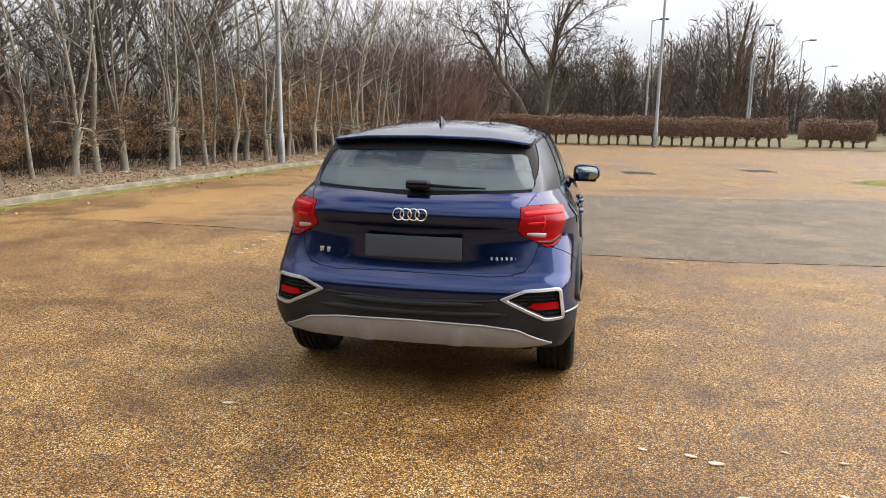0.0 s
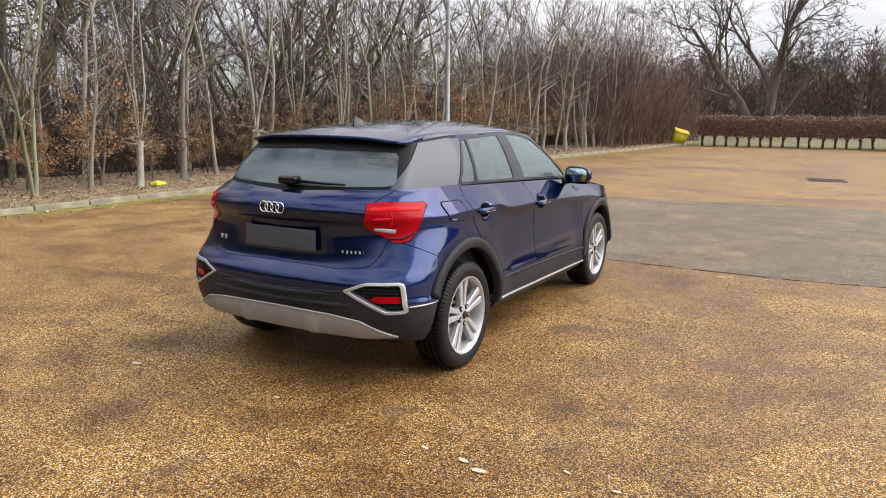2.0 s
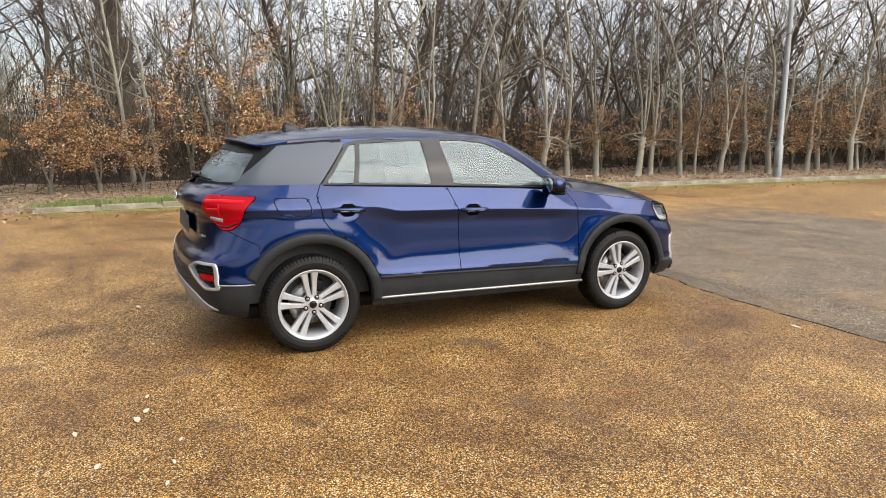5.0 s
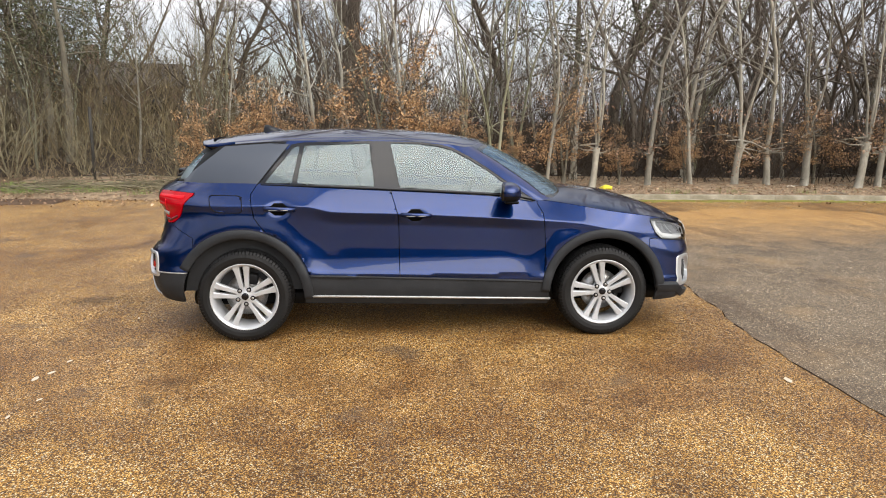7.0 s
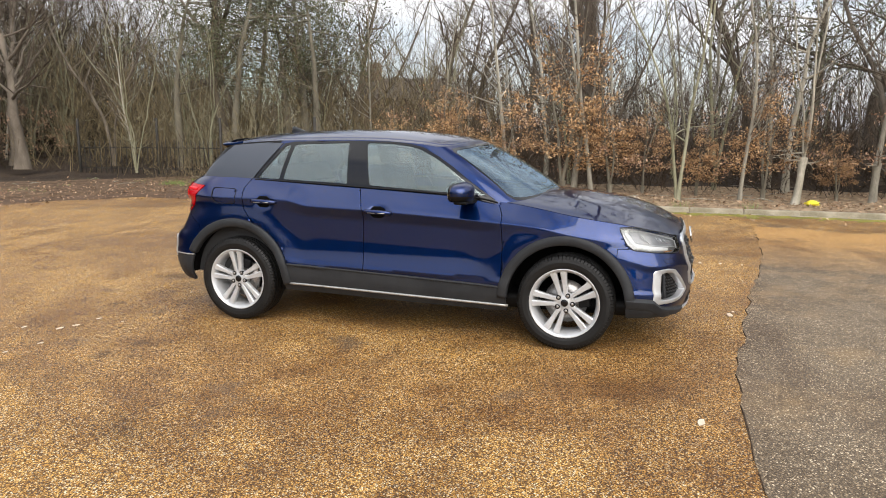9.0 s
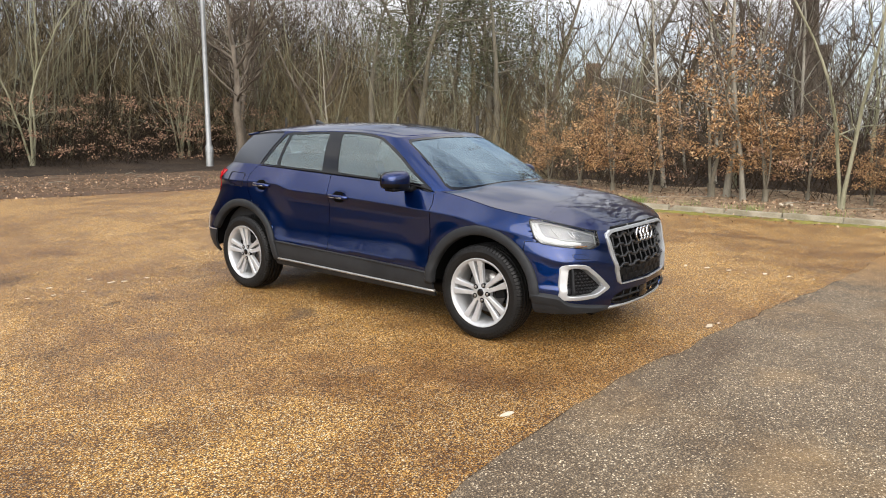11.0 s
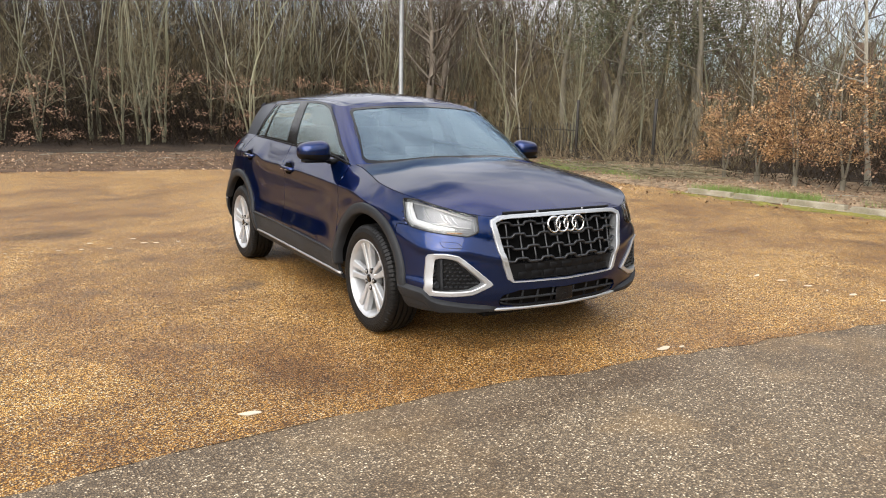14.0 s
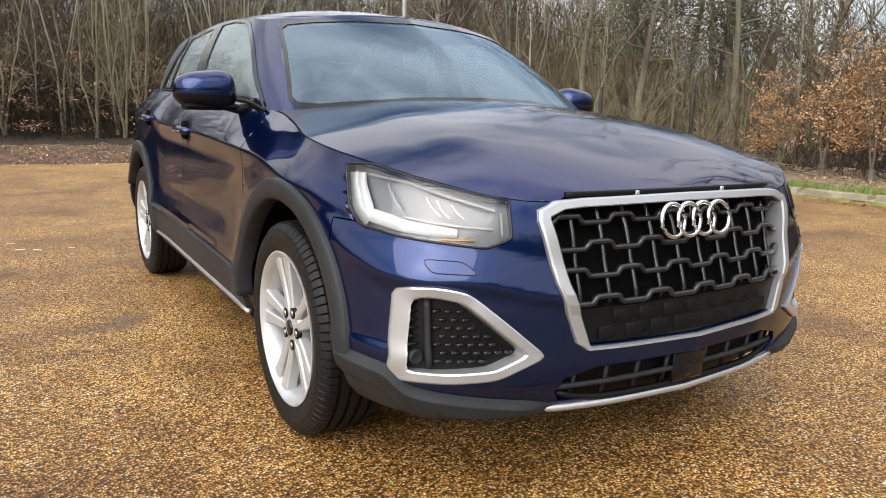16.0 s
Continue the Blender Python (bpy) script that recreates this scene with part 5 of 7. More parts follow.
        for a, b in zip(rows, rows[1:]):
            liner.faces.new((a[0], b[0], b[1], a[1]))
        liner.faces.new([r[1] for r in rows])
        part("wheel_arch_liner", liner, recess_shade, car, flat=True)
    # sill strip
    pts = []
    for y in span(-.84, .91, 24):
        q = (y - Y_REAR) / (Y_FRONT - Y_REAR)
        z = .334 - (y + .85) * .026
        pts.append(((body(q, z)[0] + .005) * sg, y, z))
    part("sill_strip", tube(pts, .012, 6, flatten=.8), satin, car, "thin satin silver sill strip")
    line = [(sg * (body((y - Y_REAR) / (Y_FRONT - Y_REAR), sill_z(y))[0] + .001), y, sill_z(y) + .004) for y in span(-.835, .86, 40)]
    part("sill_edge", tube(line, .012, 8, flatten=.8), plastic, car)
    # door handles
    for name, yc, zc in (("front_door", -.075, .912), ("rear_door", -1.035, .960)):
        q = (yc - Y_REAR) / (Y_FRONT - Y_REAR)
        x0 = .862
        pts = [(x0 - .012, yc - .105, zc + .002), (x0 + .008, yc - .100, zc + .003), (x0 + .022, yc - .075, zc + .004), (x0 + .027, yc, zc + .002), (x0 + .023, yc + .07, zc - .001), (x0 + .010, yc + .100, zc - .004), (x0 - .012, yc + .106, zc - .005)]
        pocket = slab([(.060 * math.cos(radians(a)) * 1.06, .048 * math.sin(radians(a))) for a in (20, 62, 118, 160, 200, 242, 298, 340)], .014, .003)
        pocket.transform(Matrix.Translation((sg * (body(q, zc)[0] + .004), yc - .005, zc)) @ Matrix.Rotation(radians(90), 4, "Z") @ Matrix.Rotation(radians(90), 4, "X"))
        part("handle_pocket", pocket, recess_shade, blue[name, side])
        handle = part("door_handle", tube([(p[0] * sg, p[1], p[2]) for p in pts], [.012, .015, .015, .015, .015, .014, .011], 10, flatten=1.15), paint, blue[name, side])
        part("handle_strip", tube([(sg * (x0 + .037), yc + d, zc - .004) for d in (-.07, 0, .065)], .003, 6), satin, handle)
    # door mirror
    shell = bmesh.new()
    bmesh.ops.create_uvsphere(shell, u_segments=28, v_segments=18, radius=1)
    for v in shell.verts:
        x, y, z = v.co
        v.co.x = math.copysign(abs(x) ** .62, x) * .112
        v.co.z = math.copysign(abs(z) ** .72, z) * .070 * (1 - .16 * v.co.x / .112)
        v.co.y = y * .082 if y > 0 else max(y * .09, -.045)
        v.co.y -= .15 * max(0, v.co.x)
    shell.transform(Matrix.Translation((.915, .585, 1.075)) if sg > 0 else Matrix.Translation((-.915, .585, 1.075)) @ Matrix.Diagonal((-1, 1, 1, 1)))
    if sg < 0:
        bmesh.ops.reverse_faces(shell, faces=shell.faces[:])
    lower_shell = shell.copy()
    bmesh.ops.delete(lower_shell, geom=[f for f in lower_shell.faces if f.calc_center_median().z > 1.062], context="FACES")
    for v in lower_shell.verts:
        v.co += Vector((v.co.x - .915 * sg, v.co.y - .585, v.co.z - 1.075)) * .025
    mirror = part("door_mirror", shell, paint, car)
    part("mirror_lower_shell", lower_shell, black, mirror, "black lower shell")
    oval = [(math.copysign(abs(math.cos(i * math.pi / 18)) ** .55, math.cos(i * math.pi / 18)), math.copysign(abs(math.sin(i * math.pi / 18)) ** .6, math.sin(i * math.pi / 18))) for i in range(36)]
    glass = slab([(x * .092, z * .054) for x, z in oval], .004)
    bezel = slab([(x * .103, z * .064) for x, z in oval], .020)
    glass.transform(pose(.915 * sg, .5235, 1.075, 91, 0, -8.5 * sg))
    bezel.transform(pose(.915 * sg, .5480, 1.075, 90, 0, -8.5 * sg))
    part("mirror_bezel", bezel, gloss_black, mirror)
    part("mirror_glass", glass, mirror_tint, mirror, "mirror glass")
    under = block((.80 if sg > 0 else -1.0, .545, 1.000), (1.0 if sg > 0 else -.80, .640, 1.024), .014, 2)
    part("mirror_base", under, black, mirror)
    part("mirror_stalk", tube([(sg * .735, .640, 1.020), (sg * .80, .615, 1.005), (sg * .87, .600, 1.022)], [.034, .026, .024], 8, flatten=.7), black, mirror)

# ---- wheels: five twin spokes ----
def wheel_parts():
    tyre_pts = [(-.100, .243), (-.107, .262), (-.110, .288), (-.104, .312), (-.092, .327), (-.083, .3325)]
    for c in (-.055, -.018, .018, .055):
        tyre_pts += [(c - .006, .335), (c - .005, .324), (c + .005, .324), (c + .006, .335)]
    tyre_pts += [(.083, .3325), (.092, .327), (.104, .312), (.110, .288), (.107, .262), (.100, .243), (.085, .234)]
    t = lathe(tyre_pts, 720)
    # shoulder blocks
    for v in t.verts:
        r = math.hypot(v.co.y, v.co.z)
        if .31 < r < .336 and abs(v.co.x) > .059:
            a = math.atan2(v.co.z, v.co.y)
            if int(round(a / (2 * math.pi) * 720)) % 9 == 0:
                v.co.y *= .980
                v.co.z *= .980
    t.normal_update()
    for e in t.edges:
        if len(e.link_faces) == 2 and e.calc_face_angle(0) > .22:
            e.smooth = False
    rim = lathe([(-.09, .236), (-.08, .224), (.02, .215), (.080, .224), (.094, .231), (.098, .241), (.104, .243), (.105, .238), (.099, .229), (.088, .221), (.075, .215), (.02, .206), (-.09, .216)], 72)
    hub = lathe([(.03, 0), (.03, .070), (.068, .072), (.078, .064), (.080, .040), (.083, .034), (.083, 0)], 40)
    join(rim, hub)
    for k in range(5):
        for s in (-1, 1):
            bm = bmesh.new()
            rows = []
            for r, lat, half, x, deep in ((.045, .016, .0155, .080, .03), (.085, .0205, .0150, .080, .032), (.135, .0265, .0170, .083, .034), (.185, .0325, .0205, .088, .034), (.224, .039, .0265, .092, .034)):
                rows.append([bm.verts.new((xx, r, s * lat + w)) for xx, w in ((x - deep, -half), (x - .005, -half), (x, -half * .72), (x, half * .72), (x - .005, half), (x - deep, half))])
            for a, b in zip(rows, rows[1:]):
                for j in range(6):
                    bm.faces.new((a[j], a[(j + 1) % 6], b[(j + 1) % 6], b[j]))
            bmesh.ops.recalc_face_normals(bm, faces=bm.faces[:])
            for e in bm.edges:
                if len(e.link_faces) == 2 and e.calc_face_angle(0) > .6:
                    e.smooth = False
            join(rim, bm, Matrix.Rotation(2 * math.pi * k / 5 + math.pi / 2, 4, "X"))
    for e in rim.edges:
        if len(e.link_faces) == 2 and e.calc_face_angle(0) > .7:
            e.smooth = False
    return t, rim


tyre_bm, rim_bm = wheel_parts()
first = None
wheels = {}
for sg in (1, -1):
    for yc in (AXLE_F, AXLE_R):
        turn = .22 if yc > 0 else 1.35
        base = Matrix.Translation((.772 * sg, yc, HUB_Z)) @ (Matrix.Identity(4) if sg > 0 else Matrix.Rotation(math.pi, 4, "Z")) @ Matrix.Rotation(turn, 4, "X")
        if not first:
            first = part("wheel", tyre_bm, rubber, car, "black road tyre on a silver twin-spoke alloy wheel")
            kids = [part("rim", rim_bm, alloy, first, "silver five twin-spoke alloy")]
            kids.append(part("brake_disc", lathe([(-.01, .06), (-.01, .148), (.008, .150), (.008, .06)], 40), disc_steel, first))
            kids.append(part("brake_caliper", block((-.035, .085, -.06), (.045, .165, .06), .015), black, first))
            kids.append(part("centre_cap", lathe([(.082, .026), (.088, .025), (.090, .021), (.090, 0)], 24), gloss_black, first))
            for k in range(5):
                a = 2 * math.pi * (k + .5) / 5 + math.pi / 2
                at_bolt = Matrix.Translation((0, .055 * math.cos(a), .055 * math.sin(a)))
                socket = lathe([(.070, .0175), (.0835, .0170), (.0840, .0150), (.0840, 0)], 16)
                socket.transform(at_bolt)
                kids.append(part("bolt_socket", socket, black, first))
                bolt = lathe([(.074, .0105), (.086, .0100), (.088, .0075), (.088, 0)], 10)
                bolt.transform(at_bolt)
                kids.append(part("wheel_bolt", bolt, disc_steel, first))
            first.matrix_basis = base
        else:
            w = first.copy()
            scene.collection.objects.link(w)
            w.matrix_basis = base
            for o in kids:
                c = o.copy()
                scene.collection.objects.link(c)
                c.parent = w

# ---- roof fin, wipers, cabin ----
fin = bmesh.new()
rows = []
for y, h, w in ((-1.265, .020, .010), (-1.258, .060, .008), (-1.232, .060, .011), (-1.19, .040, .017), (-1.14, .018, .020), (-1.09, .004, .008)):
    z0 = roof_mid(y) - .006
    rows.append([fin.verts.new(p) for p in ((-w, y, z0), (-w * .55, y, z0 + h * .6), (0, y, z0 + h), (w * .55, y, z0 + h * .6), (w, y, z0))])
for a, b in zip(rows, rows[1:]):
    for j in range(4):
        fin.faces.new((a[j], a[j + 1], b[j + 1], b[j]))
bmesh.ops.recalc_face_normals(fin, faces=fin.faces[:])
part("roof_aerial", fin, gloss_black, car, "black roof aerial fin")


def back_glass_y(x, z):
    g = abs(x) / .655
    lo, hi = 0.0, 1.0
    for _ in range(20):
        m = (lo + hi) / 2
        if glasshouse(min(1, g), m)[2] < z:
            lo = m
        else:
            hi = m
    return glasshouse(min(1, g), lo)[1]


wiper = part("rear_wiper", block((-.055, -1.935, 1.150), (.075, -1.870, 1.196), .014), gloss_black, car, "black rear wiper")
pts = [(x, back_glass_y(x, z) - .026, z) for x, z in ((.0, 1.172), (.12, 1.166), (.25, 1.160), (.37, 1.158))]
part("wiper_arm", tube(pts, [.016, .013, .010, .007], 8, flatten=.7), black, wiper)
for x0, x1 in ((-.45, .12), (.10, .60)):
    pts = [(x, 1.10 - .30 * (x / .73) ** 2 - .030, 1.046 - .05 * (x / .73) ** 2) for x in span(x0, x1, 8)]
    arm = part("wiper", tube(pts, .009, 6), black, car, "black windscreen wiper")
cowl = bmesh.new()
rows = []
for x in span(-.64, .64, 40):
    y0 = 1.12 - .30 * abs(x / .73) ** 2.2
    z0 = 1.044 - .050 * abs(x / .73) ** 2.2
    rows.append([cowl.verts.new(p) for p in ((x, y0 + .03, z0 - .015), (x, y0 - .02, z0 - .022), (x * .98, y0 - .10, z0 + .012))])
for a, b in zip(rows, rows[1:]):
    for j in range(2):
        cowl.faces.new((a[j], b[j], b[j + 1], a[j + 1]))
part("cowl_panel", cowl, black, car)

tub = bmesh.new()
rows = []
for y in span(-1.75, .74, 20):
    rows.append([tub.verts.new(p) for p in ((-.66, y, .99), (-.76, y, .85), (-.76, y, .36), (0, y, .34), (.76, y, .36), (.76, y, .85), (.66, y, .99))])
for a, b in zip(rows, rows[1:]):
    for j in range(6):
        tub.faces.new((a[j], a[j + 1], b[j + 1], b[j]))
tub.faces.new(rows[0])
tub.faces.new(rows[-1])
bmesh.ops.recalc_face_normals(tub, faces=tub.faces[:])
part("cabin_tub", tub, cabin, car, flat=True)
lining = grid_skin(lambda u, g: (lambda p: (p[0] * .96, p[1] * .97, p[2] - .035))(roof(u, g)), span(0, 1, 12), span(.1, 2.95, 30))
part("headlining", pick(lining, lining.faces[:], "both"), headliner, car)
lining.free()
part("underbody", block((-.66, -1.72, .215), (.66, 1.90, .34), .05), black, car)
part("parcel_shelf", block((-.62, -1.72, 1.03), (.62, -1.12, 1.06), .015), cabin, car)
dash = block((-.63, .42, .70), (.63, .84, .995), .06, 4)
dash_ob = part("dashboard", dash, cabin, car)
part("instrument_hood", block((.16, .38, .95), (.56, .62, 1.045), .04, 3), cabin, dash_ob)
part("display_screen", block((-.12, .42, .98), (.12, .44, 1.10), .008), gloss_black, dash_ob)
wheel_rim = [(.36 + .185 * math.cos(a), .30 + .06 * math.sin(a), .93 + .175 * math.sin(a)) for a in [2 * math.pi * i / 32 for i in range(32)]]
steer = part("steering_wheel", tube(wheel_rim, .015, 8, closed=True), cabin, car)
part("steering_boss", block((.27, .29, .88), (.45, .34, .97), .02), cabin, steer)
part("rear_view_mirror", block((-.12, .33, 1.285), (.12, .36, 1.345), .015), black, car)


def seat(name, x, y, w, lean=14):
    cushion = block((x - w / 2, y - .25, .50), (x + w / 2, y + .28, .68), .05, 3)
    ob = part(name, cushion, fabric, car, "dark grey cloth seat")
    back_r = block((-w / 2, -.075, 0), (w / 2, .075, .62), .05, 3)
    back_r.transform(pose(x, y - .24, .62, lean))
    part("backrest", back_r, fabric, ob)
    return ob


for x in (-.36, .36):
    s = seat("front_seat", x, -.05, .50)
    head_r = block((-.13, -.055, 0), (.13, .055, .18), .045, 3)
    head_r.transform(pose(x, -.47, 1.215, 12))
    part("headrest", head_r, fabric, s)
s = seat("rear_bench", 0, -.85, 1.24, 20)
for x in (-.42, 0, .42):
    head_r = block((-.12, -.045, 0), (.12, .045, .13), .04, 3)
    head_r.transform(pose(x, -1.30, 1.16, 12))
    part("headrest", head_r, fabric, s)

# ---- ground: chippings, an older grey patch, kerb, verge ----
def ground_sheet():
    bm = bmesh.new()
    bmesh.ops.create_grid(bm, x_segments=30, y_segments=30, size=420)
    return bm


tagged(part("ground", ground_sheet(), gold), "golden rolled-chipping car park surface with damp patches", "ground", kind="structure")


def wander(points, pitch, amount, seed):
    """A line through points with small uneven steps."""
    rng = random.Random(seed)
    out = []
    for a, b in zip(points, points[1:]):
        n = max(1, int(math.hypot(b[0] - a[0], b[1] - a[1]) / pitch))
        for i in range(n):
            u = i / n
            out.append((a[0] + (b[0] - a[0]) * u + rng.uniform(-amount, amount), a[1] + (b[1] - a[1]) * u + rng.uniform(-amount, amount)))
    out.append(points[-1])
    return out


def sheet(name, outline, z, mat):
    bm = bmesh.new()
    f = bm.faces.new([bm.verts.new((x, y, z)) for x, y in outline])
    if f.normal.z < 0:
        f.normal_flip()
    bm.normal_update()
    if bm.faces[:][0].normal.z < 0:
        bmesh.ops.reverse_faces(bm, faces=bm.faces[:])
    bmesh.ops.triangulate(bm, faces=bm.faces[:])
    return part(name, bm, mat, flat=True)


south = wander([(-6.4, 3.2), (-3.3, 3.0), (-1.4, 2.70), (.3, 2.50), (1.2, 2.40), (2.4, 2.40), (4.2, 2.65), (9, 2.85), (15, 3.1)], .16, .022, 3)
north = wander([(15, 10.3), (6.8, 9.6), (3.8, 9.0), (.9, 8.7), (-2.4, 8.25), (-6.0, 8.1)], .22, .05, 4)
tagged(sheet("pavement", south + north + wander([(-6.0, 8.1), (-6.6, 6.2), (-6.1, 4.8), (-6.4, 3.2)], .3, .12, 5)[1:-1], .004, grey_tar),
       "grey worn asphalt patch with pale chippings", "pavement", kind="structure")

# narrow tar joint where the patch meets the chippings
joint = bmesh.new()
rng = random.Random(14)
prev = None
for x, y in south[4:]:
    wd = rng.uniform(.0015, .006)
    row = [joint.verts.new((x, y - wd, .0015)), joint.verts.new((x, y + wd * .4, .0062)), joint.verts.new((x, y + wd, .0062))]
    if prev and rng.random() < .6:
        joint.faces.new((prev[0], row[0], row[1], prev[1]))
        joint.faces.new((prev[1], row[1], row[2], prev[2]))
    prev = row
tagged(part("trim", joint, soil, flat=True), "dark crumbling tar joint along the asphalt edge", "joint", kind="structure")

# boundary of the car park, from the south-east round to the north
EDGE = [(26, -13.4), (13, -12.9), (1.2, -12.8), (-2.3, -12.4), (-6.5, -11.5), (-8.0, -10.0), (-8.5, -7.9), (-8.45, -4.8), (-8.30, -3.6), (-8.35, .4), (-8.25, 4.1), (-8.1, 6.7), (-7.45, 12.7),
        (-7.05, 15.3), (-5.75, 28), (-5.1, 34), (-4.6, 40)]


def along(points, pitch):
    out = []
    for a, b in zip(points, points[1:]):
        n = max(1, int(round(math.hypot(b[0] - a[0], b[1] - a[1]) / pitch)))
        out += [(a[0] + (b[0] - a[0]) * i / n, a[1] + (b[1] - a[1]) * i / n) for i in range(n)]
    return out + [points[-1]]


def outward(line):
    res = []
    for i in range(len(line)):
        a, b = line[max(0, i - 3)], line[min(len(line) - 1, i + 3)]
        t = Vector((b[0] - a[0], b[1] - a[1])).normalized()
        res.append(Vector((-t.y, t.x)))
    return res


edge_line = along(EDGE, .35)
edge_out = outward(edge_line)
bank_rise = smooth([(0, .0), (.15, .05), (.5, .10), (2, .16), (5, .22), (9, .4), (14, .7), (22, 1.0), (40, 1.2), (80, 1.4)])


def bank_z(x, y, w):
    return bank_rise(w) + (.05 * noise.noise((x * .9, y * .9, 1)) + .025 * noise.noise((x * 3, y * 3, 5))) * min(1, w * 2)


bm = bmesh.new()
rows = []
for (x, y), o in zip(edge_line, edge_out):
    row = []
    for w in (0, .1, .25, .45, .7, 1, 1.4, 1.9, 2.6, 3.6, 5, 7, 9.5, 13, 18, 26, 40, 80):
        px, py = x + o.x * w, y + o.y * w
        jitter = .05 * noise.noise((x * 2.2, y * 2.2, 3)) if w == 0 else 0
        row.append(bm.verts.new((px + o.x * jitter, py + o.y * jitter, bank_z(px, py, w) + (.006 if w == 0 else 0))))
    rows.append(row)
for a, b in zip(rows, rows[1:]):
    for j in range(len(a) - 1):
        bm.faces.new((a[j], a[j + 1], b[j + 1], b[j]))
if sum(f.normal.z for f in bm.faces) < 0:
    bmesh.ops.reverse_faces(bm, faces=bm.faces[:])
bm.verts.index_update()
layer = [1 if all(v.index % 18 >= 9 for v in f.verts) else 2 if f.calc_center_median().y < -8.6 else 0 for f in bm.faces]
verge = tagged(part("verge", bm, litter_mat), "verge covered in brown leaf litter and twigs under bare trees", "verge", kind="structure")

# deep under the trees the verge takes the floor with painted shade
verge.data.materials.append(soil_shade)
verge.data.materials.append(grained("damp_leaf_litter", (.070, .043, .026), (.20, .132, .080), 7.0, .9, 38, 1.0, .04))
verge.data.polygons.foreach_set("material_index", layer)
# strip of bare dark earth where the chippings run out below the southern bank
strip = bmesh.new()
prev = None
for (x, y), o in zip(edge_line, edge_out):
    if x > 16 or y > -6.2:
        prev = None
        continue
    ww = .75 + .35 * noise.noise((x * .7, y * .7, 2)) + .12 * noise.noise((x * 4, y * 4, 7))
    row = [strip.verts.new((x - o.x * k, y - o.y * k, z)) for k, z in ((-.1, .03), (.15, .012), (ww * .6, .008), (ww, .003))]
    if prev:
        for j in range(3):
            strip.faces.new((prev[j], prev[j + 1], row[j + 1], row[j]))
    prev = row
bmesh.ops.recalc_face_normals(strip, faces=strip.faces[:])
if sum(f.normal.z for f in strip.faces) < 0:
    bmesh.ops.reverse_faces(strip, faces=strip.faces[:])
earth = grained("bare_earth", (.070, .042, .026), (.150, .094, .058), 1.6, .9, 30, .8, .02)
tagged(part("ground_edge", strip, earth), "strip of bare damp red-brown earth along the bank", "earth", kind="structure")
# kerb stones
kerb_path = [(-8.20, -3.6), (-8.22, .4), (-8.12, 4.1), (-7.97, 6.7), (-7.32, 12.7), (-6.92, 15.3), (-5.62, 28), (-5.0, 34)]
bed = bmesh.new()
kl = along(kerb_path, .915)
for a, b in zip(kl, kl[1:]):
    t = Vector((b[0] - a[0], b[1] - a[1], 0)).normalized()
    s = Vector((-t.y, t.x, 0))
    p, q = Vector((*a, 0)), Vector((*b, 0))
    bed.faces.new([bed.verts.new(v) for v in (p - s * .10 + Vector((0, 0, .012)), q - s * .10 + Vector((0, 0, .012)), q + s * .14 + Vector((0, 0, .05)), p + s * .14 + Vector((0, 0, .05)))])
kerb = tagged(part("kerb", bed, kerb_mat, flat=True), "weathered pale concrete kerb with mossy joints", "kerb", kind="structure")
rng = random.Random(8)
stone_mesh = None
for a, b in zip(kl, kl[1:]):
    ang = math.degrees(math.atan2(b[1] - a[1], b[0] - a[0])) - 90
    m = pose((a[0] + b[0]) / 2, (a[1] + b[1]) / 2, rng.uniform(-.008, .004), rng.uniform(-.5, .5), rng.uniform(-2, 2), ang + rng.uniform(-.5, .5))
    if stone_mesh is None:
        first_stone = part("kerb_stone", block((-.0625, -.452, -.02), (.0625, .452, .105), .016, 2), kerb_mat, kerb)
        stone_mesh = first_stone.data
        first_stone.matrix_basis = m
    else:
        st = new("kerb_stone", stone_mesh)
        st.parent = kerb
        st.matrix_basis = m

# moss and short grass along the kerb's foot
rng = random.Random(12)
vs, fs = [], []
for (x, y), o in zip(edge_line, edge_out):
    if not -4 < y < 30:
        continue
    for k in range(22):
        if noise.noise((x * .5, y * .5, 9)) + .35 < rng.random() * .9 - .25:
            continue
        w = -.24 - abs(rng.gauss(0, .13))
        cx, cy = x - .0 + o.x * w + rng.uniform(-.1, .1), y + o.y * w + rng.uniform(-.18, .18)
        r = rng.uniform(.03, .10)
        i0 = len(vs)
        n = 7
        vs.append((cx, cy, .018))
        for j in range(n):
            a = 2 * math.pi * j / n
            rr = r * rng.uniform(.6, 1.2)
            vs.append((cx + rr * math.cos(a) * .8, cy + rr * 1.5 * math.sin(a), .002))
        fs += [(i0, i0 + 1 + j, i0 + 1 + (j + 1) % n) for j in range(n)]
tagged(raw("moss", vs, fs, moss, smooth_shade=True), "low yellow-green moss cushions along the kerb foot", "moss", kind="stuff")


def blades(places, seed, height, spread):
    rng = random.Random(seed)
    vs, fs = [], []
    for cx, cy, cz, n in places:
        for _ in range(n):
            x, y = cx + rng.gauss(0, spread), cy + rng.gauss(0, spread)
            a, h = rng.uniform(0, 6.28), height * rng.uniform(.4, 1.2)
            lean = rng.uniform(.1, .6) * h
            dx, dy = math.cos(a), math.sin(a)
            i0 = len(vs)
            vs += [(x - dy * .004, y + dx * .004, cz), (x + dy * .004, y - dx * .004, cz), (x + dx * lean, y + dy * lean, cz + h)]
            fs.append((i0, i0 + 1, i0 + 2))
    return vs, fs


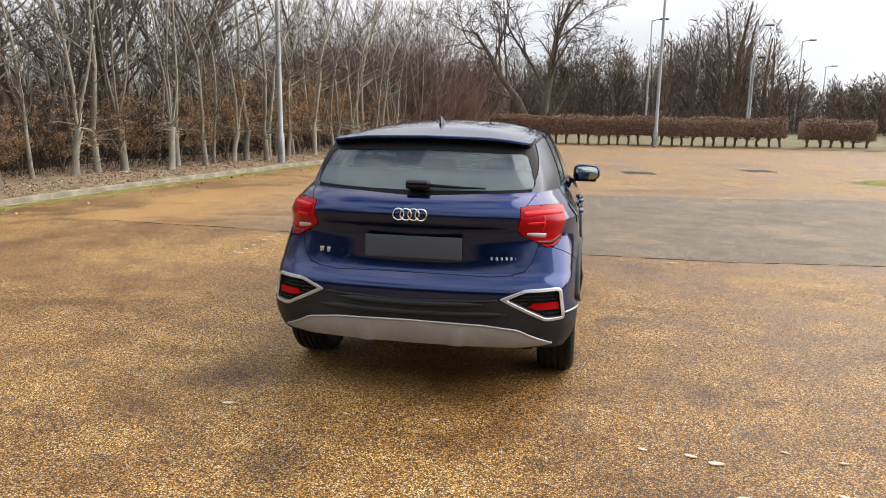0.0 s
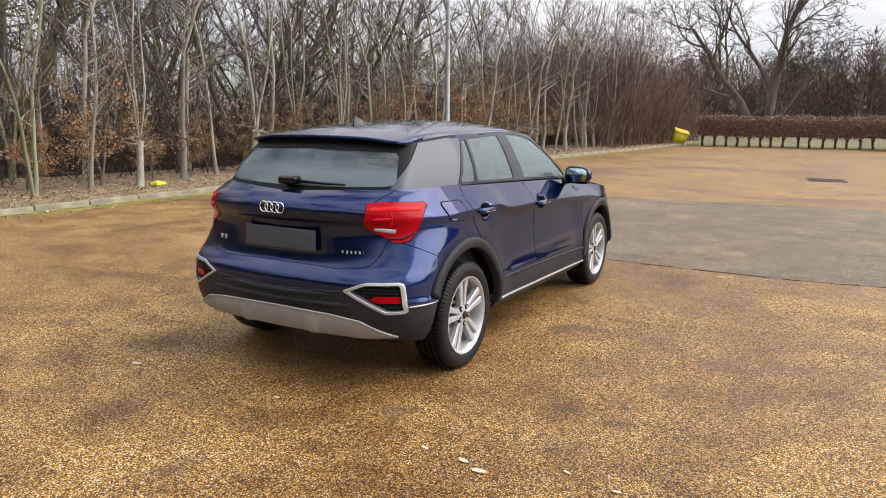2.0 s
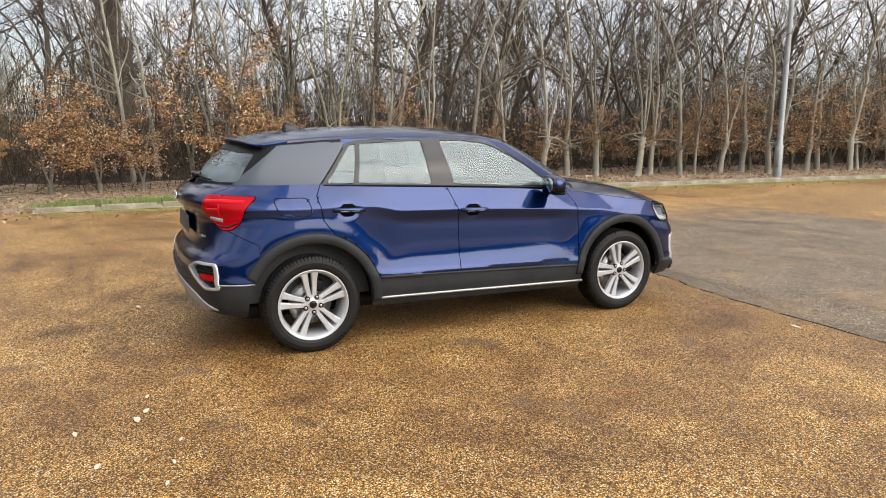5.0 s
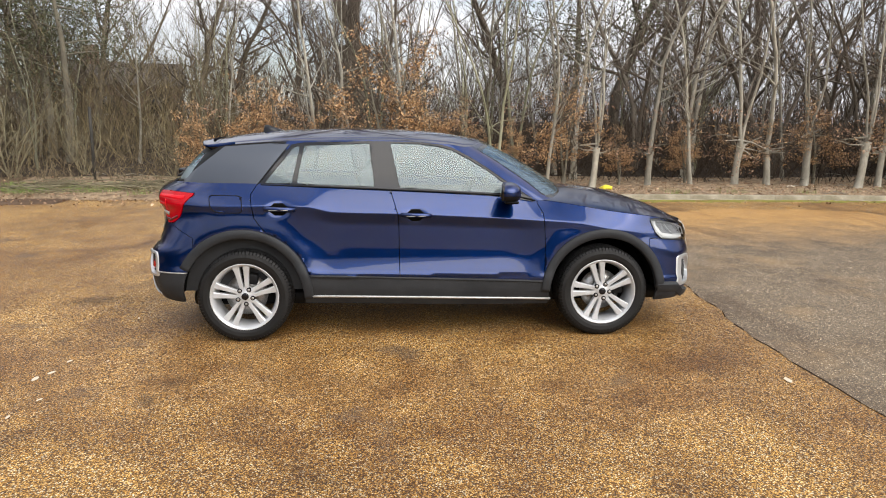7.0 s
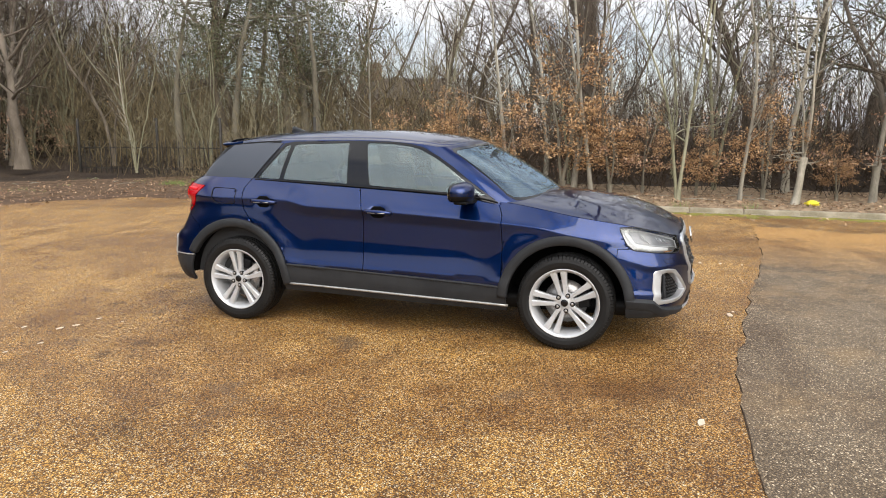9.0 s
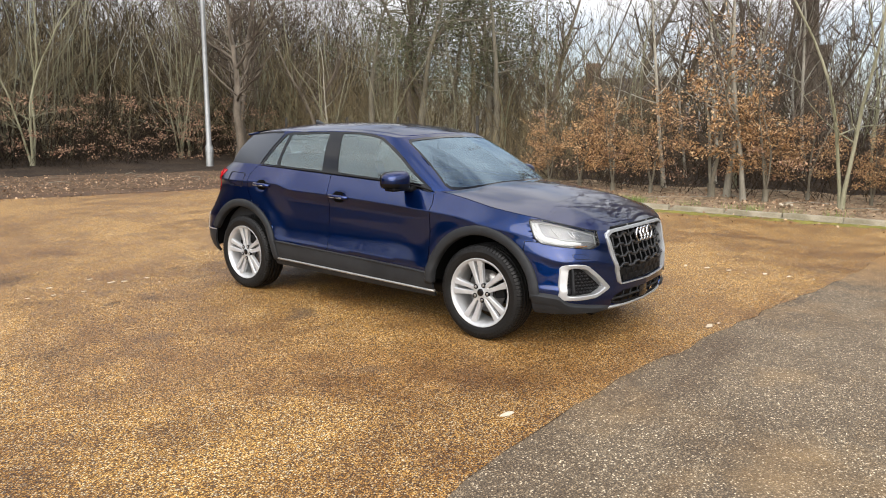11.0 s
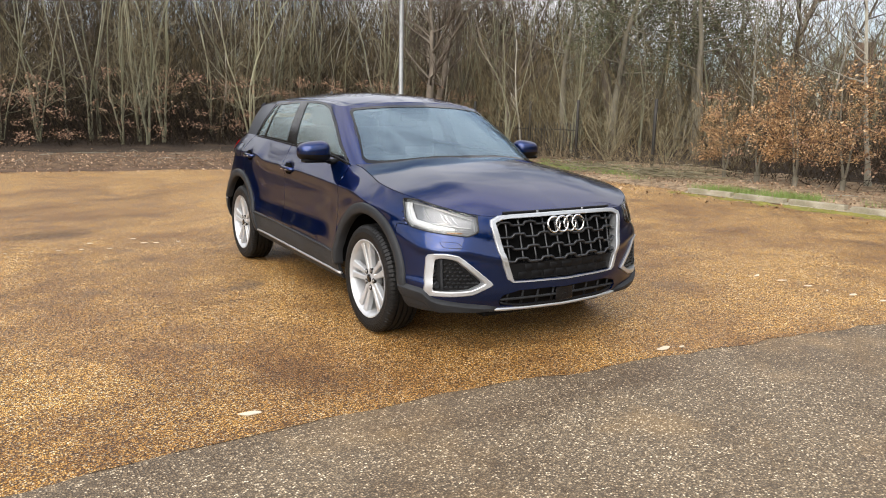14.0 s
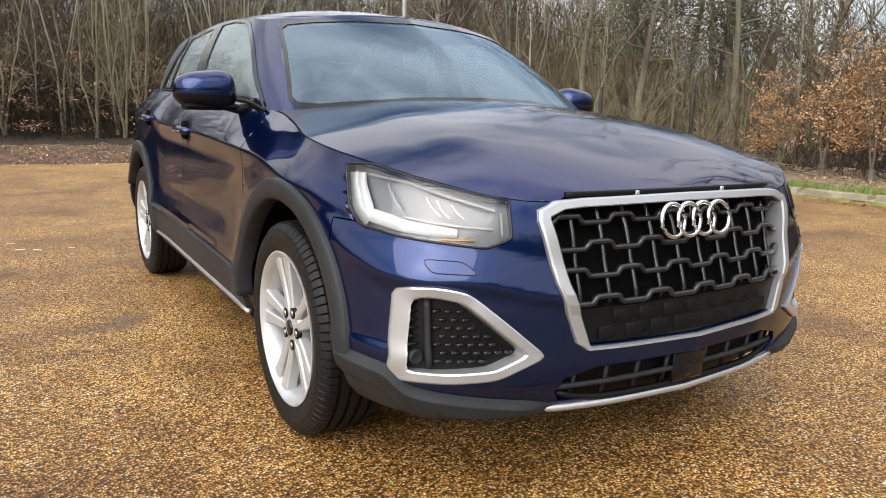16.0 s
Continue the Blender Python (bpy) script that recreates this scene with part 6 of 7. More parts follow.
grass_mat = material("grass_blade", (.15, .21, .045), .6)
places = [(-8.45 + rng.uniform(-.25, .15), y, .08, rng.randint(5, 40)) for y in [rng.uniform(-3.6, -1.2) for _ in range(80)] + [rng.uniform(-1, 20) for _ in range(40)]]
places += [(rng.uniform(-10, -6.5), rng.uniform(-14.5, -11), .1, 25) for _ in range(12)]
places += [(-9.0 + rng.uniform(-1.5, .6), rng.uniform(-9, -5), .12, 40) for _ in range(22)]
places += [(-9.6 + rng.uniform(-.9, .9), rng.uniform(-10.5, -5.6), .13, 60) for _ in range(46)]
vs, fs = blades(places, 21, .12, .12)
tagged(raw("grass", vs, fs, grass_mat), "sparse tufts of green grass by the kerb and bank", "grass", kind="stuff")

# grassy island by the far bays
isle = bmesh.new()
ring = [(9.6 + 2.0 * math.cos(a) * (1 + .1 * math.sin(3 * a)), 13.6 + 1.1 * math.sin(a)) for a in span(0, 2 * math.pi, 28)[:-1]]
c = isle.verts.new((9.6, 13.6, .09))
out = [isle.verts.new((x, y, .002)) for x, y in ring]
inn = [isle.verts.new((9.6 + (x - 9.6) * .8, 13.6 + (y - 13.6) * .8, .06)) for x, y in ring]
for i in range(len(out)):
    j = (i + 1) % len(out)
    isle.faces.new((out[i], out[j], inn[j], inn[i]))
    isle.faces.new((inn[i], inn[j], c))
tagged(part("grass_island", isle, moss), "low mossy grass mound on the car park", "grass", kind="structure")
lawn = bmesh.new()
lawn.faces.new([lawn.verts.new(p) for p in ((-8, 36.2, .02), (60, 30.0, .02), (140, 60, .3), (60, 140, .4), (-60, 140, .4), (-30, 60, .3))])
tagged(part("lawn", lawn, lawn_mat, flat=True), "rough winter grass beyond the clipped hedge", "grass", kind="structure")

# fallen leaves and twigs on the verge
rng = random.Random(31)
vs, fs = [], []
for _ in range(24000):
    i = rng.randrange(len(edge_line))
    (x, y), o = edge_line[i], edge_out[i]
    if y > 30 or x > 9:
        continue
    w = abs(rng.gauss(0, 1.6)) - .12 if rng.random() < .9 else rng.uniform(-1.2, 0)
    if w < 0 and y > -3.4 and rng.random() < .6:
        continue
    px, py = x + o.x * w + rng.uniform(-.2, .2), y + o.y * w + rng.uniform(-.2, .2)
    z = (bank_z(px, py, w) if w > 0 else .004) + .012
    a, s = rng.uniform(0, 6.28), rng.uniform(.016, .034)
    tx, ty = rng.uniform(-.02, .02), rng.uniform(-.02, .02)
    i0 = len(vs)
    ca, sa = math.cos(a) * s, math.sin(a) * s
    vs += [(px - ca, py - sa, z - tx), (px + sa * .5, py - ca * .5, z + ty), (px + ca, py + sa, z + tx), (px - sa * .5, py + ca * .5, z + abs(ty) + .008)]
    fs.append((i0, i0 + 1, i0 + 2, i0 + 3))
tagged(raw("fallen_leaves", vs, fs, litter_leaf), "scattered brown fallen leaves on the verge", "leaves", kind="stuff")
bm = bmesh.new()
for _ in range(240):
    i = rng.randrange(len(edge_line))
    (x, y), o = edge_line[i], edge_out[i]
    if y > 26 or x > 6:
        continue
    w = rng.uniform(.2, 4)
    px, py = x + o.x * w, y + o.y * w
    a, l = rng.uniform(0, 6.28), rng.uniform(.15, .7)
    z = bank_z(px, py, w) + .02
    tube([(px, py, z), (px + math.cos(a) * l * .5, py + math.sin(a) * l * .5, z + rng.uniform(0, .06)), (px + math.cos(a + .3) * l, py + math.sin(a + .3) * l, z)], [.009, .007, .004], 4, bm)
tagged(part("fallen_twigs", bm, bark), "pale broken twigs lying on the leaf litter", "twigs", kind="stuff")

# cut branches left lying on the corner verge
rng = random.Random(37)
bm = bmesh.new()
for _ in range(230):
    px, py = rng.gauss(-9.5, .42), rng.uniform(-8.2, -4.4)
    a, l = rng.gauss(1.2, .7), rng.uniform(.3, 1.1)
    z = .15 + abs(rng.gauss(0, .07))
    r = rng.uniform(.005, .014)
    tube([(px, py, z), (px + math.cos(a) * l * .5, py + math.sin(a) * l * .5, z + rng.uniform(-.02, .07)), (px + math.cos(a + .25) * l, py + math.sin(a + .25) * l, z + rng.uniform(-.04, .05))], [r, r * .8, r * .4], 4, bm)
tagged(part("cut_branches", bm, twig_pale), "heap of pale cut branches lying on the verge", "branches", kind="stuff")

# loose pale flakes on the chippings
rng = random.Random(41)
for x, y, l in ((1.54, -2.45, .085), (1.44, -2.40, .07), (1.22, -2.38, .05), (-.93, -2.32, .075), (1.88, 2.18, .10), (-.50, 2.47, .12), (-.62, 2.50, .05), (.20, -2.28, .04), (1.60, -2.74, .06), (2.02, -2.64, .06)) + tuple(
        (x + rng.gauss(0, .03), -1.90 - .192 * x + rng.gauss(0, .015), rng.uniform(.02, .055)) for x in (1.25, 1.85, 2.15, 2.36, 2.52, 2.72, 2.95)) + tuple(
        (-2.72 - .07 * y + rng.gauss(0, .02), y, rng.uniform(.03, .10)) for y in (1.5, 1.72, 1.95, 2.12, 2.3, 2.52, 2.75)):
    n = 9
    a0 = rng.uniform(-.4, .4)
    pts = []
    for j in range(n):
        a = 2 * math.pi * j / n
        r = rng.uniform(.75, 1.1)
        px, py = math.cos(a) * l / 2 * r, math.sin(a) * l * .2 * r
        pts.append((px * math.cos(a0) - py * math.sin(a0), px * math.sin(a0) + py * math.cos(a0)))
    fl = slab(pts, .004)
    fl.transform(pose(x, y, .003, rng.uniform(-2, 2), rng.uniform(-2, 2), 0))
    tagged(part("paint_flake", fl, paper, flat=True), "small pale flake lying on the chippings", "flake", "loose flakes")

# inspection covers let into the surface
for x, y in ((2.44, 15.0), (6.1, 17.2)):
    cover = slab([(-.42, -.42), (.42, -.42), (.42, .42), (-.42, .42)], .010, .003)
    cover.transform(pose(x, y, .001, 0, 0, 8))
    ob = tagged(part("manhole_cover", cover, iron, flat=True), "rusty iron manhole cover set in the car park", "manhole cover", "manhole covers")
    for k in (-1, 0, 1):
        rib = block((-.36, k * .22 - .02, 0), (.36, k * .22 + .02, .006), .002, 1)
        rib.transform(pose(x, y, .010, 0, 0, 8))
        part("cover_rib", rib, iron, ob)

# ---- bare winter trees ----
class Wood:
    """Collects tapered bars and leaves as plain mesh data."""

    def __init__(self, seed):
        self.v, self.f, self.rng = [], [], random.Random(seed)

    def ribbon(self, pts, radii):
        base = len(self.v)
        side = Vector((self.rng.gauss(0, 1), self.rng.gauss(0, 1), self.rng.gauss(0, .3))).normalized()
        for p, r in zip(pts, radii):
            self.v += [tuple(p - side * r), tuple(p + side * r)]
        self.f += [(base + 2 * i, base + 2 * i + 1, base + 2 * i + 3, base + 2 * i + 2) for i in range(len(pts) - 1)]

    def bar(self, pts, radii, n):
        base = len(self.v)
        for i, p in enumerate(pts):
            d = (pts[min(i + 1, len(pts) - 1)] - pts[max(i - 1, 0)])
            d = d.normalized() if d.length > 1e-9 else Vector((0, 0, 1))
            s = d.cross(Vector((0, 0, 1)) if abs(d.z) < .92 else Vector((1, 0, 0))).normalized()
            u = s.cross(d)
            for k in range(n):
                a = 2 * math.pi * k / n
                self.v.append(tuple(p + (s * math.cos(a) + u * math.sin(a)) * radii[i]))
        for i in range(len(pts) - 1):
            for k in range(n):
                a, b = base + i * n + k, base + i * n + (k + 1) % n
                self.f.append((a, b, b + n, a + n))

    def spike(self, pts, radii):
        """A three-sided twig that runs out to a point."""
        self.bar(pts[:-1], radii, 3)
        tip, base = len(self.v), len(self.v) - 3
        self.v.append(tuple(pts[-1]))
        self.f += [(base + k, base + (k + 1) % 3, tip) for k in range(3)]

    def grow(self, p, d, length, r, segs, wander_, up=0.0):
        rng = self.rng
        pts, rad = [p.copy()], [r]
        d = d.normalized()
        for i in range(segs):
            d = (d + Vector((rng.gauss(0, wander_), rng.gauss(0, wander_), rng.gauss(0, wander_ * .6) + up))).normalized()
            pts.append(pts[-1] + d * length / segs)
            rad.append(max(.003, r * (1 - .86 * ((i + 1) / segs) ** .8)))
        return pts, rad

    def leaf(self, p, size):
        rng = self.rng
        a = Vector((rng.gauss(0, 1), rng.gauss(0, 1), rng.gauss(0, .7))).normalized()
        b = a.cross(Vector((rng.gauss(0, 1), rng.gauss(0, 1), rng.gauss(0, 1)))).normalized()
        c = a.cross(b)
        i = len(self.v)
        self.v += [tuple(p - a * size), tuple(p + b * size * .46 + c * size * .14), tuple(p + a * size), tuple(p - b * size * .46 + c * size * .14)]
        self.f.append((i, i + 1, i + 2, i + 3))


def at_along(pts, u):
    k = u * (len(pts) - 1)
    i = min(len(pts) - 2, int(k))
    return pts[i].lerp(pts[i + 1], k - i), (pts[i + 1] - pts[i]).normalized()


def make_tree(seed, height, r0, stems=1, spread=.10, limbs=14, twigs=6, low=1.2, leaves=0, leaf_top=3.0, stump=.0, wide=.32, fine=2, bend=.07, flat=0.0, burr=0, leaf=(.018, .036)):
    """Trunk and limbs, twigs, and dead leaves that hang on. flat lays the limbs level; burr adds knobbly spurs on a cut stump."""
    trunk, crown, dead = Wood(seed), Wood(seed + 1), Wood(seed + 2)
    rng = trunk.rng
    foot = Vector((0, 0, -.15))

    def spray(q, dd, tl, r, hang):
        tp, tr = crown.grow(q, dd, tl, max(.006, r), 2, .18, .04)
        crown.spike(tp, tr)
        for _ in range(fine):
            q2, t2 = at_along(tp, rng.uniform(.2, .95))
            d2 = t2 + Vector((rng.gauss(0, .6), rng.gauss(0, .6), rng.gauss(.15, .5)))
            fp, fr = crown.grow(q2, d2, tl * rng.uniform(.35, .75), .0048, 1, .15)
            crown.spike(fp, fr)
        if hang:
            for _ in range(leaves):
                lq, _t = at_along(tp, rng.uniform(.1, 1))
                dead.leaf(lq + Vector((rng.gauss(0, .08), rng.gauss(0, .08), rng.gauss(-.02, .06))), rng.uniform(*leaf))

    if stump:
        pts, rad = trunk.grow(foot, Vector((rng.gauss(0, .035), rng.gauss(0, .035), 1)), stump + .15, r0 * 1.5, 6, .035)
        trunk.bar(pts, [r0 * k for k in (1.95, 1.55, 1.35, 1.25, 1.22, 1.32, 1.55)], 9)
        starts = [pts[-1] - Vector((0, 0, .05))] * stems
        for k in range(burr):
            a = rng.uniform(0, 6.28)
            p = pts[-1] + Vector((0, 0, rng.uniform(-.18, .12)))
            ln = rng.uniform(.25, .8)
            bp, br = trunk.grow(p, Vector((math.cos(a), math.sin(a), rng.uniform(-.1, .6))), ln, r0 * rng.uniform(.25, .5), 4, .28)
            trunk.bar(bp, br, 5)
            for _ in range(4):
                q, t = at_along(bp, rng.uniform(.4, 1))
                spray(q, t + Vector((rng.gauss(0, .5), rng.gauss(0, .5), rng.gauss(.5, .5))), ln * rng.uniform(.5, 1.2), .008, leaves > 0)
    else:
        starts = [foot] * stems
    for s in range(stems):
        a = 2 * math.pi * (s + rng.random() * .6) / stems
        tilt = spread * (1 if stems > 1 else .4)
        d0 = Vector((math.cos(a) * tilt, math.sin(a) * tilt, 1))
        h = height * rng.uniform(.75, 1.05)
        r = r0 / math.sqrt(stems) * rng.uniform(.75, 1.15)
        pts, rad = trunk.grow(starts[s], d0, h, r, 16, bend, .030)
        if not stump:
            rad[0] *= 1.5
            rad[1] *= 1.08
        trunk.bar(pts, rad, 7)
        for k in range(limbs):
            u = max(low / h, .08) + (1 - max(low / h, .08)) * ((k + rng.random()) / limbs) ** 1.3
            u = min(.985, u)
            p, t = at_along(pts, u)
            b = rng.uniform(0, 2 * math.pi)
            rise = rng.uniform(.25, 1.5) * (1 - flat) + flat * rng.uniform(-.05, .35)
            ln = h * wide * (1.05 - u * .75) * rng.uniform(.6, 1.25)
            rr = max(.006, r * (1 - .8 * u) * rng.uniform(.3, .58))
            lp, lr = trunk.grow(p, Vector((math.cos(b), math.sin(b), rise)), ln, rr, 6, .10 + bend, .05 * (1 - flat))
            (trunk if rr > .014 and not flat else crown).bar(lp, lr, 5 if rr > .02 else 3)
            for _ in range(twigs):
                v = rng.uniform(.18, 1)
                q, tt = at_along(lp, v)
                dd = tt + Vector((rng.gauss(0, .55), rng.gauss(0, .55), rng.gauss(.25, .4) * (1 - flat)))
                spray(q, dd, ln * rng.uniform(.22, .5) * (1.15 - .5 * v), rr * .42, leaves and q.z < leaf_top * rng.uniform(.55, 1.2))
    return trunk, crown, dead


def spreading_tree(seed, stems, r0, length, least=.006, bend=.13, limbs=(6, 6, 5, 5), low=.25):
    """A broad old tree: a few sinuous stems that fork again and again down to fine drooping twigs."""
    trunk, crown = Wood(seed), Wood(seed + 1)
    rng = trunk.rng

    def limb(p, d, ln, r, level):
        segs = (9, 6, 4, 3, 2)[level]
        pts, _r = trunk.grow(p, d, ln, r, segs, bend * (1 + .35 * level), .05 if level < 2 else -.01)
        rad = [max(least, r * (1 - .72 * (i / segs) ** .9)) for i in range(segs + 1)]
        if level == 0:
            rad[0] *= 1.35
        if level < 3:
            (trunk if level < 2 else crown).bar(pts, rad, (9, 6, 4)[level])
        else:
            crown.spike(pts, rad)
        if level == 4:
            return
        n = limbs[level]
        for k in range(n):
            u = low + (1 - low) * (k + rng.random()) / n if k < n - 1 else 1.0
            q, t = at_along(pts, u)
            side = t.cross(Vector((rng.gauss(0, 1), rng.gauss(0, 1), rng.gauss(0, .6)))).normalized()
            dd = t + side * rng.uniform(.5, 1.25) + Vector((0, 0, .12 if level < 2 else -.04))
            rr = max(least, r * (1 - .72 * u ** .9) * rng.uniform(.5, .72))
            limb(q, dd, ln * rng.uniform(.42, .68) * (1.12 - .30 * u), rr, level + 1)

    for (dx, dy), k in stems:
        limb(Vector((dx * .25, dy * .25, -.15)), Vector((dx, dy, 1)), length * k, r0 * k, 0)
    return trunk, crown, Wood(seed + 2)


def plant(kind, x, y, z, turn, scale, label, category, group, data, mats):
    """A tree whose parts share the meshes of its kind."""
    root = tagged(new(kind), label, category, group)
    root.matrix_basis = Matrix.Translation((x, y, z)) @ Matrix.Rotation(turn, 4, "Z") @ Matrix.Diagonal((scale, scale, scale, 1))
    for (name, mesh), mat in zip(data, mats):
        if mesh is None:
            continue
        o = new(name, mesh)
        o.parent = root
    return root


def tree_data(made, mats):
    out = []
    for name, w, mat in zip(("trunk", "crown", "dead_leaves"), made, mats):
        if not w.v:
            out.append((name, None))
            continue
        me = bpy.data.meshes.new(name)
        me.from_pydata(w.v, [], w.f)
        me.materials.append(mat)
        if name != "dead_leaves":
            me.polygons.foreach_set("use_smooth", [True] * len(me.polygons))
        out.append((name, me))
    return out


kinds = {}
for key, args, mats in (
        ("row_a", dict(seed=101, height=7.6, r0=.056, stems=2, spread=.13, limbs=18, twigs=8, low=1.2, stump=.95, burr=9, leaves=3, leaf_top=2.4, wide=.22), (bark, twig_mat, dead_leaf)),
        ("row_b", dict(seed=202, height=7.8, r0=.052, stems=1, spread=.15, limbs=24, twigs=8, low=1.4, leaves=2, leaf_top=2.4, wide=.22), (bark, twig_mat, dead_leaf)),
        ("row_c", dict(seed=303, height=7.0, r0=.060, stems=3, spread=.17, limbs=14, twigs=7, low=1.2, stump=1.0, burr=11, leaves=3, leaf_top=2.6, wide=.22), (bark, twig_mat, dead_leaf)),
        ("row_d", dict(seed=404, height=8.6, r0=.060, stems=1, spread=.12, limbs=24, twigs=8, low=1.8, wide=.22, bend=.05), (bark, twig_mat, dead_leaf)),
        ("row_e", dict(seed=454, height=8.2, r0=.058, stems=1, spread=.15, limbs=20, twigs=8, low=1.1, stump=.85, burr=8, leaves=3, leaf_top=2.2, wide=.26, bend=.09), (bark, twig_mat, dead_leaf)),
        ("green", dict(seed=505, height=8.2, r0=.068, stems=2, spread=.14, limbs=18, twigs=8, low=1.3, wide=.24, bend=.08), (bark_green, twig_mat, dead_leaf)),
        ("beech", dict(seed=606, height=3.9, r0=.055, stems=2, spread=.22, limbs=20, twigs=10, low=.45, leaves=15, leaf_top=2.9, wide=.36, leaf=(.020, .040), fine=1, flat=.75, stump=.3), (bark_mid, twig_mat, dead_leaf)),
        ("beech2", dict(seed=707, height=3.5, r0=.055, stems=3, spread=.30, limbs=15, twigs=10, low=.40, leaves=15, leaf_top=2.6, wide=.38, leaf=(.020, .040), fine=1, flat=.7, stump=.3), (bark_mid, twig_mat, dead_leaf)),
        ("pole_tree", dict(seed=808, height=8.8, r0=.072, stems=4, spread=.22, limbs=14, twigs=6, low=.9, wide=.22, bend=.09), (bark_green, twig_pale, dead_leaf)),
        ("dark", dict(seed=909, height=10.5, r0=.11, stems=2, spread=.2, limbs=18, twigs=8, low=1.8, wide=.36, bend=.09), (bark_dark, twig_mat, dead_leaf)),
        ("tall", dict(seed=929, height=13.5, r0=.20, stems=1, limbs=26, twigs=10, low=2.6, wide=.34, bend=.08), (bark_dark, twig_mat, dead_leaf)),
        ("great", dict(seed=117, height=15, r0=.40, stems=2, spread=.34, stump=3.4, limbs=14, twigs=14, low=1.5, wide=.50, bend=.12, fine=3), (bark_dark, twig_mat, dead_leaf))):
    kinds[key] = (tree_data(make_tree(**args), mats), mats)
old = (bark_dark, twig_mat, dead_leaf)
pale = (twig_pale, twig_pale, dead_leaf)
kinds["fork"] = (tree_data(spreading_tree(223, (((-.55, .1), 1.0), ((.10, -.1), 1.05), ((.45, .3), .6)), .36, 9.5, .014, .12, (7, 6, 6, 5)), old), old)
kinds["oak"] = (tree_data(spreading_tree(943, (((.25, -.3), 1.0), ((-.4, .2), .85)), .20, 8.0, .006, .14, (6, 6, 6, 5)), old), old)
kinds["fan"] = (tree_data(make_tree(seed=1013, height=2.9, r0=.060, stems=9, spread=.62, limbs=6, twigs=6, low=.5, wide=.26, bend=.12), pale), pale)

rng = random.Random(77)
ROW = "grown-out hedge trees by the kerb"
row_label = {"row_a": "bare twin-stemmed grey hornbeam on an old hedge stump", "row_b": "slender bare grey-barked tree with few dead leaves", "row_c": "bare triple-stemmed grey tree on a cut stump",
             "row_d": "tall straight bare tree with smooth grey bark", "row_e": "crooked bare grey tree on a burred old stump", "green": "bare twin-stemmed tree with mossy green bark"}


def west_x(y):
    for a, b in zip(EDGE, EDGE[1:]):
        if a[1] <= y <= b[1] and a[0] < -4:
            return a[0] + (b[0] - a[0]) * (y - a[1]) / (b[1] - a[1])
    return -8.3


fixed = [(-10.1, -.15, "row_a"), (-9.66, .30, "row_b"), (-9.3, 2.03, "green"), (-9.5, 3.2, "row_b"), (-9.35, 4.16, "row_c"), (-9.7, 5.56, "row_e"), (-9.86, 6.64, "row_b"), (-9.63, 7.57, "row_a"), (-9.7, 8.35, "row_e"), (-9.6, 9.2, "row_c")]
y = 10.0
while y < 33:
    fixed.append((west_x(y) - 1.35 + rng.uniform(-.2, .25), y, rng.choice(("row_a", "row_e", "row_c", "row_d", "row_e", "row_b"))))
    y += rng.uniform(.55, .9)
for x, y, k in fixed:
    plant("bare_tree", x, y, .12, rng.uniform(0, 6.28), rng.uniform(.88, 1.12), row_label[k], "tree", ROW, *kinds[k])
for _ in range(74):
    y = rng.uniform(-3, 33)
    k = rng.choice(("row_b", "row_d", "green", "dark", "row_e"))
    plant("bare_tree", west_x(max(y, -3)) - rng.uniform(2.6, 9.5), y, .3, rng.uniform(0, 6.28), rng.uniform(.85, 1.15), "bare slender woodland tree standing in the thicket", "tree", "woodland trees", *kinds[k])
for x, y, s in ((-10.2, -4.3, .62), (-10.0, -3.4, .80), (-9.9, -2.55, .72), (-10.1, -1.75, .66), (-9.7, -.35, 1.05), (-9.8, .65, .84), (-10.3, 1.3, .6)):
    plant("beech", x, y, .12, rng.uniform(0, 6.28), s, "beech bush holding coppery dead leaves beside the kerb", "bush", "beech bushes", *kinds[rng.choice(("beech", "beech2"))])
for x, y, s in ((-9.1, 14.3, .85), (-8.75, 15.6, .82), (-8.55, 17.0, .95), (-8.5, 18.4, .85), (-8.5, 20.6, .9), (-8.3, 23.0, .8), (-9.4, 11.2, .62), (-9.75, 3.65, .74), (-10.1, 2.4, .5), (-10.0, 5.0, .45), (-10.1, 6.6, .5), (-10.2, 7.9, .5), (-9.9, 9.6, .6), (-9.7, 12.4, .72), (-9.2, 13.3, .8)):
    plant("beech", x, y, .12, rng.uniform(0, 6.28), s, "young beech holding coppery dead leaves among the trunks", "bush", "beech bushes", *kinds[rng.choice(("beech", "beech2"))])
for _ in range(34):
    y = rng.uniform(-3, 14)
    plant("bare_tree", west_x(max(y, -3)) - rng.uniform(7.5, 18), y, .5, rng.uniform(0, 6.28), rng.uniform(.8, 1.15), "bare slender woodland tree standing in the thicket", "tree", "woodland trees", *kinds[rng.choice(("row_b", "row_d", "green", "row_d"))])
# southern edge
for _ in range(66):
    x = rng.uniform(-16, 11)
    y = -18.6 - rng.random() ** 1.5 * 6 + .12 * (x + 6) * (x < -6)
    k = rng.choice(("green", "pole_tree", "pole_tree", "row_b", "green"))
    plant("bare_tree", x, y, .35, rng.uniform(0, 6.28), rng.uniform(.8, 1.1), "bare many-stemmed tree with greenish bark at the wood's edge", "tree", "southern trees", *kinds[k])
